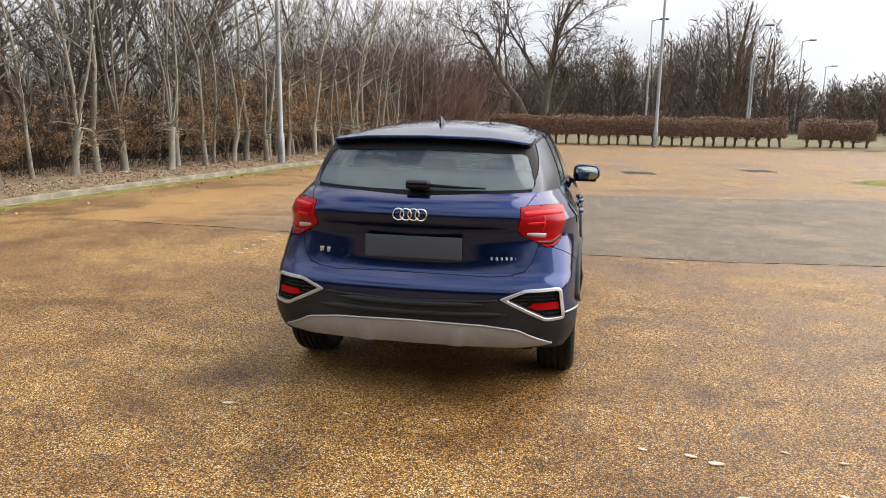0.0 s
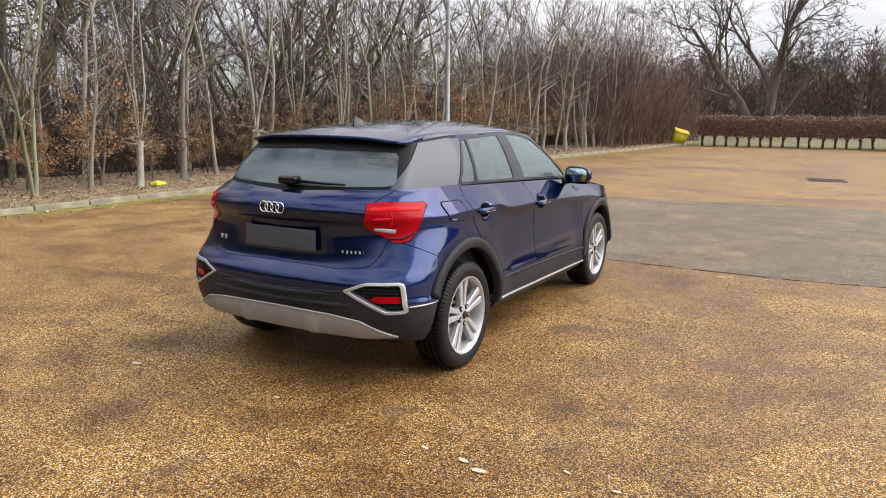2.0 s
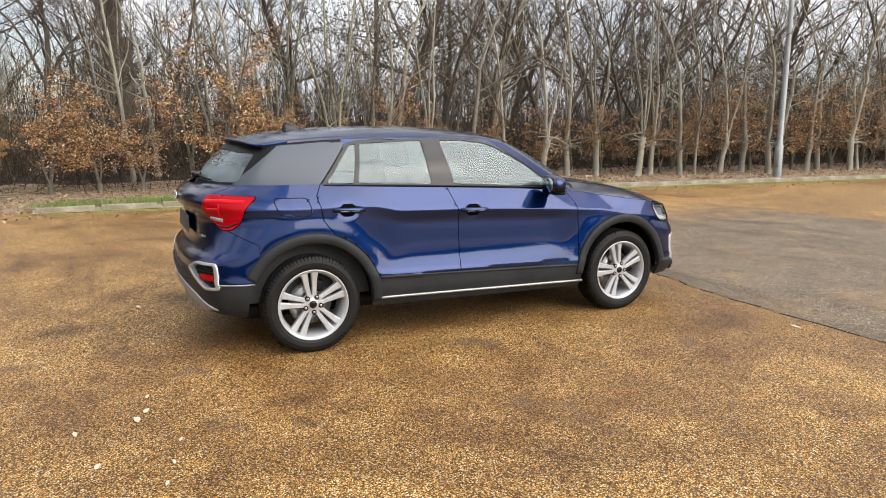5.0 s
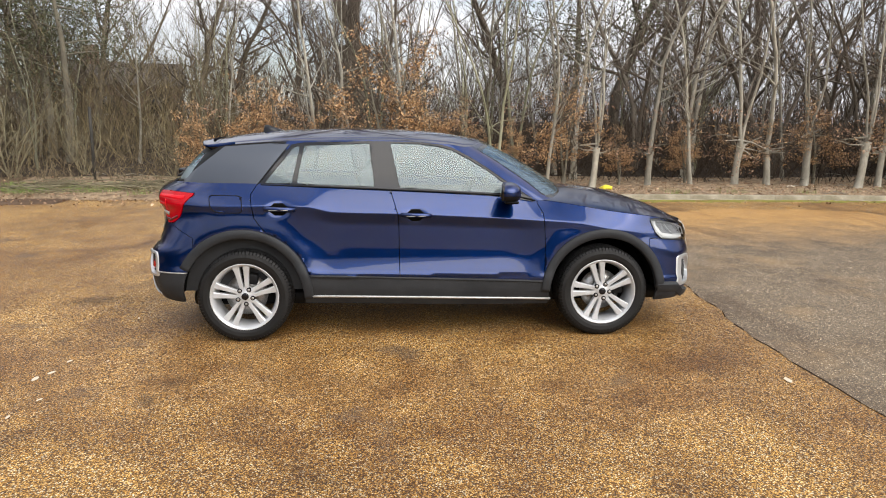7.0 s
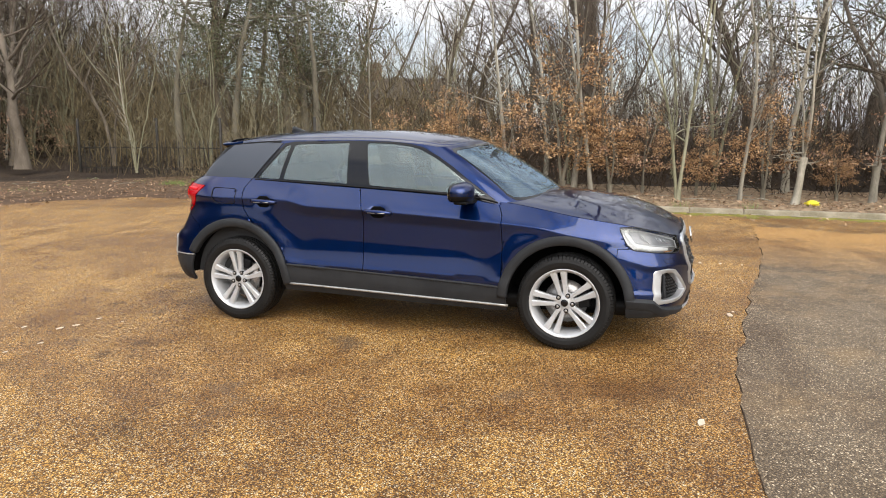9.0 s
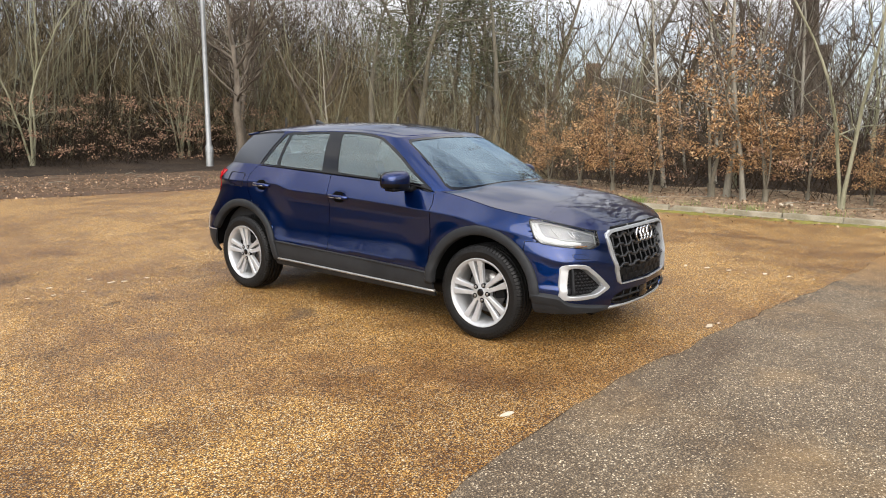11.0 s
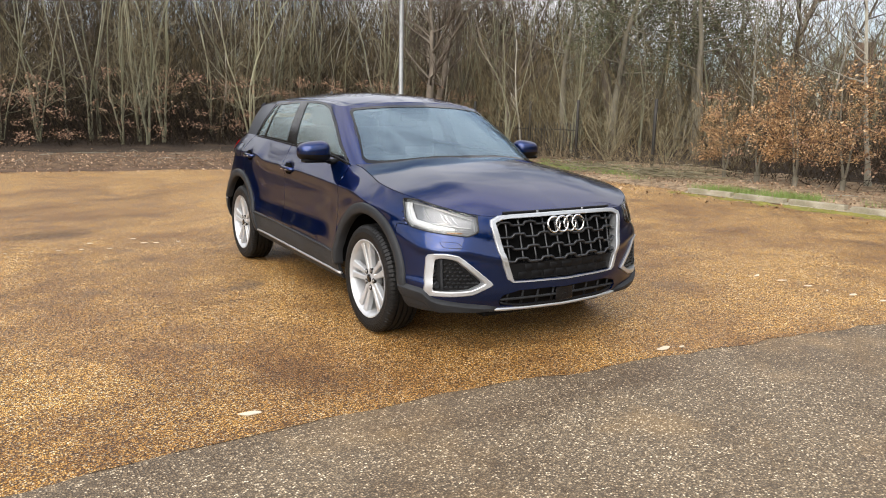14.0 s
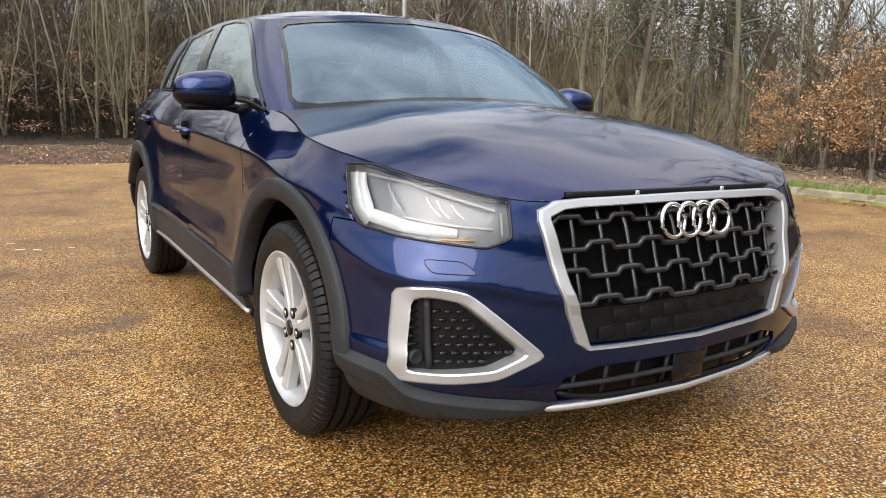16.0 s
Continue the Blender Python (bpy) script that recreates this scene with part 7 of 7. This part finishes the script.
for x, y, s, k in ((-15.0, -14.0, .7, "pole_tree"), (-16.4, -15.2, .75, "pole_tree"), (-14.0, -12.8, .6, "green"), (-17.4, -16.4, .8, "pole_tree"), (-12.0, -11.0, .62, "pole_tree"), (-13.0, -9.2, .7, "green"), (-10.8, -12.6, .6, "pole_tree"), (-12.6, -14.2, .8, "row_b"), (-15.5, -7.5, .9, "row_d"), (-14.5, -4.8, .8, "row_d"), (-17, -11, 1.0, "row_b"), (-22, -6, 1.0, "row_d"), (-13.6, -2.2, .8, "row_b"), (-25, -12, 1.1, "dark")):
    plant("bare_tree", x, y, .4, rng.uniform(0, 6.28), s, "bare tree with pale upright branches behind the fence", "tree", "fence trees", *kinds[k])
for _ in range(40):
    x, y = (rng.uniform(-32, -15), rng.uniform(-19, 1)) if rng.random() < .82 else (rng.uniform(-19, -10), rng.uniform(-22, -14.5))
    k = rng.choice(("dark", "pole_tree", "dark", "green", "tall"))
    plant("bare_tree", x, y, .5, rng.uniform(0, 6.28), rng.uniform(.7, 1.0), "bare twiggy tree behind the corner fence", "tree", "fence trees", *kinds[k])
for x, y, sc, turn in ((-11.7, -9.2, 1.0, .3), (-12.6, -7.9, .8, 2.0), (-13.2, -10.6, 1.15, 4.0), (-11.9, -11.6, .9, 5.2), (-12.2, -5.6, .75, 1.1)):
    plant("shrub", x, y, .2, turn, sc, "pale bare shrub fanning out beside the fence", "bush", "fence shrubs", *kinds["fan"])
plant("great_tree", -24.9, -1.5, .7, 2.4, 1.15, "massive old bare tree with a thick mossy trunk", "tree", "", *kinds["great"])
for x, y, s, k, turn in ((-16.0, -12.8, 1.0, "oak", .6), (-22.5, -7.6, .9, "tall", 2.0), (-20.5, 4.2, 1.0, "tall", 4.4), (-17.0, 7.0, 1.05, "tall", 1.0), (-19.5, 12.5, 1.0, "oak", 3.1), (-16.5, 17.0, 1.0, "tall", .2), (-15.5, 23.0, .95, "tall", 5.0), (-24.0, -3.5, .8, "oak", 5.4), (-13.5, -20.5, .85, "oak", 3.3)):
    plant("tall_tree", x, y, .5, turn, s, "tall dark bare tree with crooked limbs behind the thicket", "tree", "tall trees", *kinds[k])
plant("forked_tree", -2.6, 50.0, .05, 0, 1.0, "large forked bare tree behind the clipped hedge", "tree", "", *kinds["fork"])
# far trees beyond the hedge
far_top = smooth([(-40, 9.5), (-8, 9.6), (3, 9.8), (9, 10.5), (14, 14.0), (17.5, 12.0), (20, 7.6), (24, 6.2), (28, 7.0), (40, 6.4), (95, 6.8)])
for _ in range(56):
    x, y = rng.uniform(-14, 60), rng.uniform(66, 105)
    k = rng.choice(("dark", "dark", "tall", "dark"))
    s = far_top(x) / (11.5 if k == "dark" else 14.5) * rng.uniform(.75, 1.1)
    plant("bare_tree", x, y, .1, rng.uniform(0, 6.28), s, "distant bare tree beyond the hedge", "tree", "distant trees", *kinds[k])


# ---- thicket: what nobody could count ----
def thicket(name, places, seed, mat, label, twigs=7, r=(.006, .016), bend=.10, far=0.0, lean=.16):
    w = Wood(seed)
    rng = w.rng
    for x, y, z, h in places:
        d = Vector((rng.gauss(0, lean), rng.gauss(0, lean), 1))
        pts, rad = w.grow(Vector((x, y, z - .1)), d, h, rng.uniform(*r), 5, bend)
        if far:
            w.ribbon(pts, rad)
        else:
            w.spike(pts, rad)
        for _ in range(twigs):
            q, t = at_along(pts, rng.uniform(.15, .98))
            dd = t + Vector((rng.gauss(0, .6), rng.gauss(0, .6), rng.gauss(.1, .35)))
            if far:
                w.ribbon(*w.grow(q, dd, h * rng.uniform(.10, .28), far, 2, .16, .03))
            else:
                w.spike(*w.grow(q, dd, h * rng.uniform(.10, .28), .0065, 1, .16, .03))
    return tagged(raw(name, w.v, w.f, mat), label, "thicket", kind="stuff")


rng = random.Random(91)
stem_brown = grained("thicket_bark", (.085, .060, .040), (.185, .138, .095), .35, .95, 30, .2, .004)
# brown bark darkened so the wood's foot carries its shade in the colour
stem_shade = grained("shaded_undergrowth_bark", (.030, .021, .014), (.070, .050, .033), .35, .95, 30, .2, .004)
stem_mid = grained("bramble_bark", (.052, .037, .024), (.125, .090, .060), .35, .95, 30, .2, .004)
stem_straw = grained("dead_stalks", (.20, .15, .085), (.36, .28, .17), .5, .95, 30, .2, .004)
stem_olive = grained("olive_bark", (.115, .086, .040), (.25, .190, .092), .35, .95, 30, .2, .004)
stem_tan = grained("tan_twig_bark", (.185, .140, .070), (.34, .270, .145), .35, .95, 30, .2, .004)
stem_red = grained("red_twig_bark", (.30, .185, .145), (.50, .325, .26), .35, .95, 30, .2, .004)
for m in (stem_brown, stem_mid, stem_shade, stem_olive, stem_red, stem_straw, stem_tan):
    vary(m, .22)


def verge_height(x, y):
    best = min(((x - a) ** 2 + (y - b) ** 2) for a, b in edge_line[::3])
    return bank_rise(math.sqrt(best))


west = []
for _ in range(2100):
    y = rng.uniform(-4, 36)
    off = 2.4 + rng.random() ** .8 * 11
    x = west_x(max(-3, y)) - off
    west.append((x, y, verge_height(x, y), rng.uniform(1.3, 3.4) + (2.2 * rng.random() if rng.random() < .15 else 0)))
thicket("west_thicket", west, 501, stem_brown, "dense thicket of bare brown saplings behind the tree row", 8, (.006, .016), .34, lean=.34)
low_w = []
for _ in range(4600):
    y = rng.uniform(-5, 34)
    off = 1.9 + rng.random() * 8
    x = west_x(max(-3, y)) - off
    low_w.append((x, y, verge_height(x, y), rng.uniform(.7, 2.6)))
thicket("west_undergrowth", low_w, 502, stem_mid, "tangled low brown undergrowth and brambles", 8, (.004, .010), .34, lean=.5)
southern = []
for _ in range(2700):
    x = rng.uniform(-24, 18)
    y = -19.3 - rng.random() ** .8 * 11 + .10 * (x + 6) * (x < -6)
    southern.append((x, y, verge_height(x, y) * .6, rng.uniform(3.2, 8.4)))
thicket("south_thicket", southern, 503, stem_olive, "dense olive-brown thicket of bare saplings along the south edge", 8, (.006, .016), .34, lean=.26)
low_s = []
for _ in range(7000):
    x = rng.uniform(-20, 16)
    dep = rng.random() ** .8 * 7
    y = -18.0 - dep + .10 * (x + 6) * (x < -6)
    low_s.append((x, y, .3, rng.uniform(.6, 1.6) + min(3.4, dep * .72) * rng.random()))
thicket("south_undergrowth", low_s, 504, stem_shade, "tangled low brown undergrowth at the wood's foot, darkened as if in shade", 8, (.004, .010), .34, lean=.5)
corner = []
for _ in range(1700):
    x, y = rng.uniform(-24, -10.9), rng.uniform(-18, -3.5)
    corner.append((x, y, verge_height(x, y), rng.uniform(.8, 2.2) + (max(0, -10.5 - y) * .45 if x > -19 else 0)))
thicket("corner_thicket", [c for i, c in enumerate(corner) if c[3] > 1.7], 505, stem_tan, "straggling bare shrubs and dead stalks round the fence", 7, (.004, .010), .34, lean=.6)
for _ in range(420):
    y = rng.uniform(-12, -4.6)
    x = -9.5 - .25 * abs(y + 5) ** .7 - rng.random() ** 1.5 * 2.2
    corner.append((x, y, verge_height(x, y), rng.uniform(.25, .8)))
thicket("dead_stalks", [c for c in corner if c[3] <= 1.7], 514, stem_straw, "pale dead stalks and grass round the fence", 5, (.003, .007), .40, lean=.5)
haze = []
for _ in range(900):
    y = rng.uniform(-20, -5)
    x = rng.uniform(-28, -14.5)
    haze.append((x, y, verge_height(x, y), rng.uniform(2.4, 7.0)))
thicket("corner_wood", haze, 515, stem_tan, "brown haze of fine bare twigs behind the corner fence", 9, (.006, .014), .32)
red = []
red_top = smooth([(26, 4.0), (29, 7.0), (32, 8.6), (35, 8.0), (38, 6.4), (41, 2.6)])
for _ in range(1900):
    y = rng.uniform(26.5, 41)
    w = .5 + rng.random() ** 1.3 * 8
    red.append((west_x(min(y, 39.9)) - w, y, .2, red_top(y) * min(1, .55 + w * .16) * rng.uniform(.45, 1)))
thicket("red_thicket", red, 506, stem_red, "dense reddish-brown bare shrubs at the far end", 17, (.008, .018), .20)
stem_far = vary(grained("far_twig_bark", (.165, .122, .092), (.30, .225, .170), .35, .95, 30, .2, .004), .4)


def far_crowns(name, spots, seed, mat, label, twigs, thick):
    """Far trees as domed crowns of curving twigs that fan out from short stems."""
    w = Wood(seed)
    rng = w.rng
    for x, y, h in spots:
        wide = h * rng.uniform(.24, .36)
        w.ribbon([Vector((x, y, 0)), Vector((x + rng.gauss(0, .2), y, h * .5)), Vector((x + rng.gauss(0, .5), y, h * .85))], (h * .018, h * .013, h * .005))
        for _ in range(twigs):
            a, e = rng.uniform(0, 6.28), rng.random()
            lift = rng.uniform(.04, 1) ** .75
            out = wide * math.sqrt(max(.05, 1 - (2 * lift - .75) ** 2 * .62)) * rng.uniform(.25, 1)
            tip = Vector((x + math.cos(a) * out, y + math.sin(a) * out, h * lift * rng.uniform(.85, 1.03)))
            root = Vector((x + math.cos(a) * out * .35, y + math.sin(a) * out * .35, tip.z - out * rng.uniform(.3, 1.0)))
            mid = root.lerp(tip, .5) + Vector((rng.gauss(0, .25), 0, rng.gauss(0, .22)))
            w.ribbon([root, mid, tip], (thick * 1.3, thick, thick * .4))
    return tagged(raw(name, w.v, w.f, mat), label, "wood", kind="stuff")


far = []
for _ in range(640):
    x, y = rng.uniform(-42, 78), rng.uniform(63, 92)
    far.append((x, y, far_top(x) * rng.uniform(.55, 1.0)))
far_crowns("far_wood", far, 507, stem_far, "far bare brown woodland", 190, .030)
far_w = []
for _ in range(4200):
    y = rng.uniform(-45, 60)
    x = rng.uniform(-46, -24)
    far_w.append((x, y, verge_height(x, y), rng.uniform(1.6, 4.4)))
thicket("western_wood", far_w, 508, stem_brown, "bare brown wood on the bank beyond the trees", 8, (.02, .04), .12, .018)
far_s = []
for _ in range(5200):
    x = rng.uniform(-36, 34)
    far_s.append((x, rng.uniform(-44, -27), 1.0, rng.uniform(5, 11.5)))
# olive bark at about half tone: the wood's inner shade as colour
stem_wood_shade = vary(grained("shaded_wood_bark", (.050, .040, .024), (.125, .098, .058), .35, .95, 30, .2, .004), .3)
thicket("southern_wood", far_s, 509, stem_wood_shade, "olive-brown wood behind the southern thicket, darkened as if in shade", 11, (.02, .04), .28, .024)
# dead leaves caught low in the undergrowth
w = Wood(511)
rng = w.rng
for _ in range(520):
    south = rng.random() < .62
    if south:
        x, y = rng.uniform(-14, 8), -17.4 - rng.random() * 2.2
    else:
        y = rng.uniform(-4, 32)
        x = west_x(max(-3, y)) - rng.uniform(1.0, 2.8)
    zc = rng.uniform(.45, 2.5 if south else 1.9)
    a, reach, sag = rng.uniform(0, 6.28), rng.uniform(.25, .75), rng.uniform(-.25, .15)
    for _ in range(rng.randint(14, 60)):
        u, v = rng.random() * reach, rng.gauss(0, .16)
        w.leaf(Vector((x + math.cos(a) * u - math.sin(a) * v, y + math.sin(a) * u + math.cos(a) * v, zc + sag * u + rng.gauss(0, .06))), rng.uniform(.022, .042))
tagged(raw("caught_leaves", w.v, w.f, hung_leaf), "dead brown leaves caught in the undergrowth", "leaves", kind="stuff")
# never in view: added so the car's flank reflects a dark horizon band
east = []
for _ in range(5200):
    a = rng.uniform(-75, 33)
    d = rng.uniform(46, 62)
    east.append((d * math.cos(radians(a)), d * math.sin(radians(a)), 0, rng.uniform(2.2, 5.0)))
thicket("eastern_wood", east, 512, stem_brown, "unseen bare brown wood added on the east side for the car's reflections", 9, (.05, .10), .12, .06)


# ---- ivy-clad evergreen crowns ----
def ivy_tree(x, y, seed, h, r):
    w, t = Wood(seed), Wood(seed + 1)
    rng = w.rng
    pts, rad = t.grow(Vector((0, 0, -.1)), Vector((.05, .03, 1)), h, .16, 9, .05)
    t.bar(pts, rad, 7)
    for _ in range(26):
        c, _d = at_along(pts, rng.uniform(.35, 1))
        b = Vector((rng.gauss(0, r), rng.gauss(0, r), rng.gauss(0, .4)))
        lp, lr = t.grow(c, b + Vector((0, 0, .3)), b.length, .03, 4, .1)
        t.bar(lp, lr, 4)
        for _ in range(150):
            q = lp[-1] + Vector((rng.gauss(0, .38), rng.gauss(0, .38), rng.gauss(0, .30)))
            w.leaf(q, rng.uniform(.030, .060))
    root = tagged(new("ivy_tree"), "tree smothered in dark green ivy", "tree", "ivy trees")
    root.matrix_basis = pose(x, y, .4)
    raw("trunk", t.v, t.f, bark_mid, root, True)
    raw("ivy", w.v, w.f, green_leaf, root)


for x, y, sd, h, r in ((-17.5, -11.6, 611, 6.5, 1.5), (-20, -13.4, 613, 6.0, 1.5), (-16.2, 5.4, 615, 7.5, 1.3), (-17.5, 8.6, 617, 7.0, 1.2), (-18.6, -13.9, 621, 8.6, 1.6), (-17.0, -10.6, 623, 7.6, 1.3), (-14.6, -11.9, 625, 6.8, 1.5), (-15.9, -9.6, 627, 6.2, 1.4), (-13.8, -13.4, 629, 6.0, 1.3)):
    ivy_tree(x, y, sd, h, r)

# ---- clipped hedges on stems at the far end ----
def hedge(x0, x1, y0, y1, depth, low, high, seed):
    rng = random.Random(seed)
    n = max(4, int((x1 - x0) / .55))
    length = math.hypot(x1 - x0, y1 - y0)
    w = Wood(seed)
    for _ in range(int(length * 1500)):
        u = rng.random()
        side = rng.random()
        v = rng.uniform(0, 1)
        d = rng.uniform(-.5, .5) * depth
        if side < .45:
            d = -depth / 2 + rng.gauss(0, .05)
        elif side < .62:
            v = 1 + rng.gauss(0, .03)
        elif side < .8:
            d = depth / 2 + rng.gauss(0, .05)
        z = low + (high - low) * v + .05 * math.sin(u * length * 1.7) + (.12 * rng.random() ** 3)
        w.leaf(Vector((x0 + (x1 - x0) * u, y0 + (y1 - y0) * u + d, z)), rng.uniform(.03, .07))
    root = tagged(raw("hedge", w.v, w.f, hedge_leaf), "long clipped beech hedge with rusty brown leaves on bare stems", "hedge", "clipped hedges")
    core = block((0, -depth * .36, low + .08), (length, depth * .36, high - .08), .05, 1)
    core.transform(Matrix.Translation((x0, y0, 0)) @ Matrix.Rotation(math.atan2(y1 - y0, x1 - x0), 4, "Z"))
    part("hedge_core", core, stem_red, root)
    for i in range(n):
        u = (i + .5) / n
        x, y = x0 + (x1 - x0) * u + rng.gauss(0, .06), y0 + (y1 - y0) * u + rng.gauss(0, .06)
        pts = [(x + rng.gauss(0, .02), y, -.02), (x + rng.gauss(0, .03), y, low * .6), (x + rng.gauss(0, .05), y, low + .15)]
        part("stem", tube(pts, [.075, .06, .13], 6), bark_mid, root)
    return root


hedge(-4.2, 11.6, 35.0, 36.0, 1.1, .48, 1.50, 61)
hedge(12.6, 16.4, 36.8, 37.2, 1.1, .40, 1.48, 62)
hedge(15.6, 30, 31.8, 30.4, 1.2, .40, 1.52, 63)


# ---- street lamps ----
def street_lamp(x, y, h, arm, turn, label, head=True, r=.075):
    root = tagged(part("street_lamp", lathe([(0, r * 1.45), (.9, r * 1.4), (.95, r), (h * .6, r * .82), (h, r * .55), (h, 0)], 14, "z"), steel_grey), label, "street lamp", "street lamps")
    root.matrix_basis = pose(x, y, 0, 0, 0, turn)
    part("service_door", block((-.05, -r * 1.44 - .004, .35), (.05, -r * 1.35, .85), .004, 1), steel_grey, root)
    if head:
        part("arm", tube([(0, 0, h - .12), (arm * .5, 0, h + .02), (arm, 0, h + .05)], .03, 8), steel_grey, root)
        part("lantern", block((arm - .08, -.14, h + .0), (arm + .55, .14, h + .10), .03, 2), plastic, root)
    return root


street_lamp(-7.72, 13.75, 9.5, .5, 20, "tall pale galvanised street lamp at the kerb edge")
street_lamp(-9.03, -16.3, 8.5, .5, 200, "galvanised street lamp standing in the leaf litter", r=.085)
street_lamp(4.62, 33.6, 10.5, .6, 40, "tall galvanised street lamp in front of the hedge", r=.085)
street_lamp(5.3, 49.0, 8.4, .6, 0, "street lamp with a flat lantern beyond the hedge")
street_lamp(13.3, 53.0, 8.4, .6, 0, "street lamp with a flat lantern beyond the hedge")
street_lamp(14.6, 60.0, 6.6, .5, 0, "short street lamp beyond the hedge")
street_lamp(20.3, 67.0, 8.7, .6, 0, "distant street lamp beyond the hedge")
street_lamp(27.0, 82.0, 7.4, .6, 0, "distant street lamp beyond the hedge")

# ---- steel fence in the corner ----
fence_pts = [(-11.1, -7.05), (-11.45, -10.2), (-11.5, -12.4), (-11.2, -15.0)]
fence = tagged(new("steel_fence"), "dark steel palisade fence overgrown with stalks", "fence")
dark_steel = grained("dark_steel", (.035, .033, .030), (.060, .055, .048), 6, .6, 90, .2, .002, .3)
for i, (x, y) in enumerate(fence_pts):
    p = block((-.035, -.035, -.1), (.03, .03, 1.70), .006, 1)
    p.transform(pose(x, y, .15, 0, 0, 20))
    part("post", p, dark_steel, fence)
for (x0, y0), (x1, y1) in zip(fence_pts, fence_pts[1:]):
    for z in (.40, 1.00) if y1 < -11 else ():
        part("rail", tube([(x0, y0, z), (x1, y1, z)], .014, 4), dark_steel, fence)
    n = 15 if y1 < -11 else 0
    for k in range(1, n):
        u = k / n
        x, y = x0 + (x1 - x0) * u, y0 + (y1 - y0) * u
        p = block((-.012, -.004, .12), (.012, .004, 1.12 if k % 2 else 1.08), .001, 1)
        p.transform(pose(x, y, .1, 0, 0, math.degrees(math.atan2(y1 - y0, x1 - x0))))
        part("paling", p, dark_steel, fence)


# ---- buildings ----
def house(x, y, turn, w, d, eaves, ridge, label, chimney=None, wall=brick_mat, flat_roof=False):
    root = tagged(new("house"), label, "building")
    root.matrix_basis = pose(x, y, 0, 0, 0, turn)
    bm = block((-w / 2, -d / 2, -.2), (w / 2, d / 2, eaves))
    part("wall", bm, wall, root, flat=True)
    if flat_roof:
        part("roof", block((-w / 2 - .2, -d / 2 - .2, eaves), (w / 2 + .2, d / 2 + .2, eaves + .35), .03), roof_tile, root)
    else:
        r = bmesh.new()
        a = [r.verts.new(p) for p in ((-w / 2 - .3, -d / 2 - .4, eaves - .1), (w / 2 + .3, -d / 2 - .4, eaves - .1), (w / 2 + .3, d / 2 + .4, eaves - .1), (-w / 2 - .3, d / 2 + .4, eaves - .1), (-w / 2 - .3, 0, ridge), (w / 2 + .3, 0, ridge))]
        for f in ((0, 1, 5, 4), (2, 3, 4, 5), (0, 4, 3), (1, 2, 5), (3, 2, 1, 0)):
            r.faces.new([a[i] for i in f])
        rf = part("roof", r, roof_tile, root, flat=True)
        if chimney:
            part("chimney", block((chimney - .55, -.45, ridge - 1.2), (chimney + .55, .45, ridge + 1.1), .03, 1), wall, rf)
    for k in (-1, 1):
        win = part("window", block((k * w * .25 - .6, -d / 2 - .03, eaves - 2.0), (k * w * .25 + .6, -d / 2 + .05, eaves - .75), .01, 1), gloss_black, root)
        part("window_frame", block((k * w * .25 - .68, -d / 2 - .06, eaves - 2.08), (k * w * .25 + .68, -d / 2 - .02, eaves - 1.98), .005, 1), pale_wall, win)
    return root


house(-47.1, -18.5, 109, 6.5, 7, 3.9, 5.5, "dark brick house with a tall chimney beyond the trees", chimney=-2.4)
house(-24.5, -21.5, 45, 2.5, 2.5, 3.6, 3.9, "flat-roofed dark brown building behind the thicket", flat_roof=True, wall=drab_wall)

# ---- grit bin, bag and oddments ----
bin_body = bmesh.new()
a = [bin_body.verts.new(p) for p in ((-.42, -.30, 0), (.42, -.30, 0), (.42, .30, 0), (-.42, .30, 0), (-.50, -.36, .62), (.50, -.36, .62), (.50, .36, .80), (-.50, .36, .80))]
for f in ((0, 1, 5, 4), (1, 2, 6, 5), (2, 3, 7, 6), (3, 0, 4, 7), (3, 2, 1, 0), (4, 5, 6, 7)):
    bin_body.faces.new([a[i] for i in f])
bmesh.ops.bevel(bin_body, geom=bin_body.edges[:], offset=.03, segments=2, affect="EDGES")
grit = tagged(part("grit_bin", bin_body, yellow), "yellow plastic grit bin with a sloping lid by the wood", "grit bin")
grit.matrix_basis = pose(-5.15, 34.6, .15, 0, 16, 25) @ Matrix.Diagonal((.72, .8, .92, 1))
lid = block((-.54, -.42, 0), (.54, .40, .09), .03)
lid.transform(pose(0, 0, .64, 14))
part("lid", lid, yellow, grit)
bag = bmesh.new()
bmesh.ops.create_icosphere(bag, subdivisions=3, radius=.15)
for v in bag.verts:
    k = 1 + .35 * noise.noise(v.co * 14) + .2 * noise.noise(v.co * 31)
    v.co = Vector((v.co.x * 1.1 * k, v.co.y * .8 * k, max(-.03, v.co.z * .45 * k)))
b = tagged(part("plastic_bag", bag, yellow), "crumpled yellow plastic bag lying on the verge", "bag")
b.matrix_basis = pose(-9.15, 4.45, .14)
rng = random.Random(5)
for x, y in ((-9.0, 1.2), (-9.1, 8.6), (-10.6, -6.3)):
    sc = bmesh.new()
    bmesh.ops.create_grid(sc, x_segments=6, y_segments=6, size=.11)
    for v in sc.verts:
        v.co.z = .05 * noise.noise((v.co.x * 18 + x, v.co.y * 18, y)) + .03
        v.co.y *= .6
    o = tagged(part("litter_scrap", sc, paper), "crumpled pale paper scrap on the leaf litter", "litter", "paper scraps")
    o.matrix_basis = pose(x, y, .14, 0, 0, rng.uniform(0, 180))
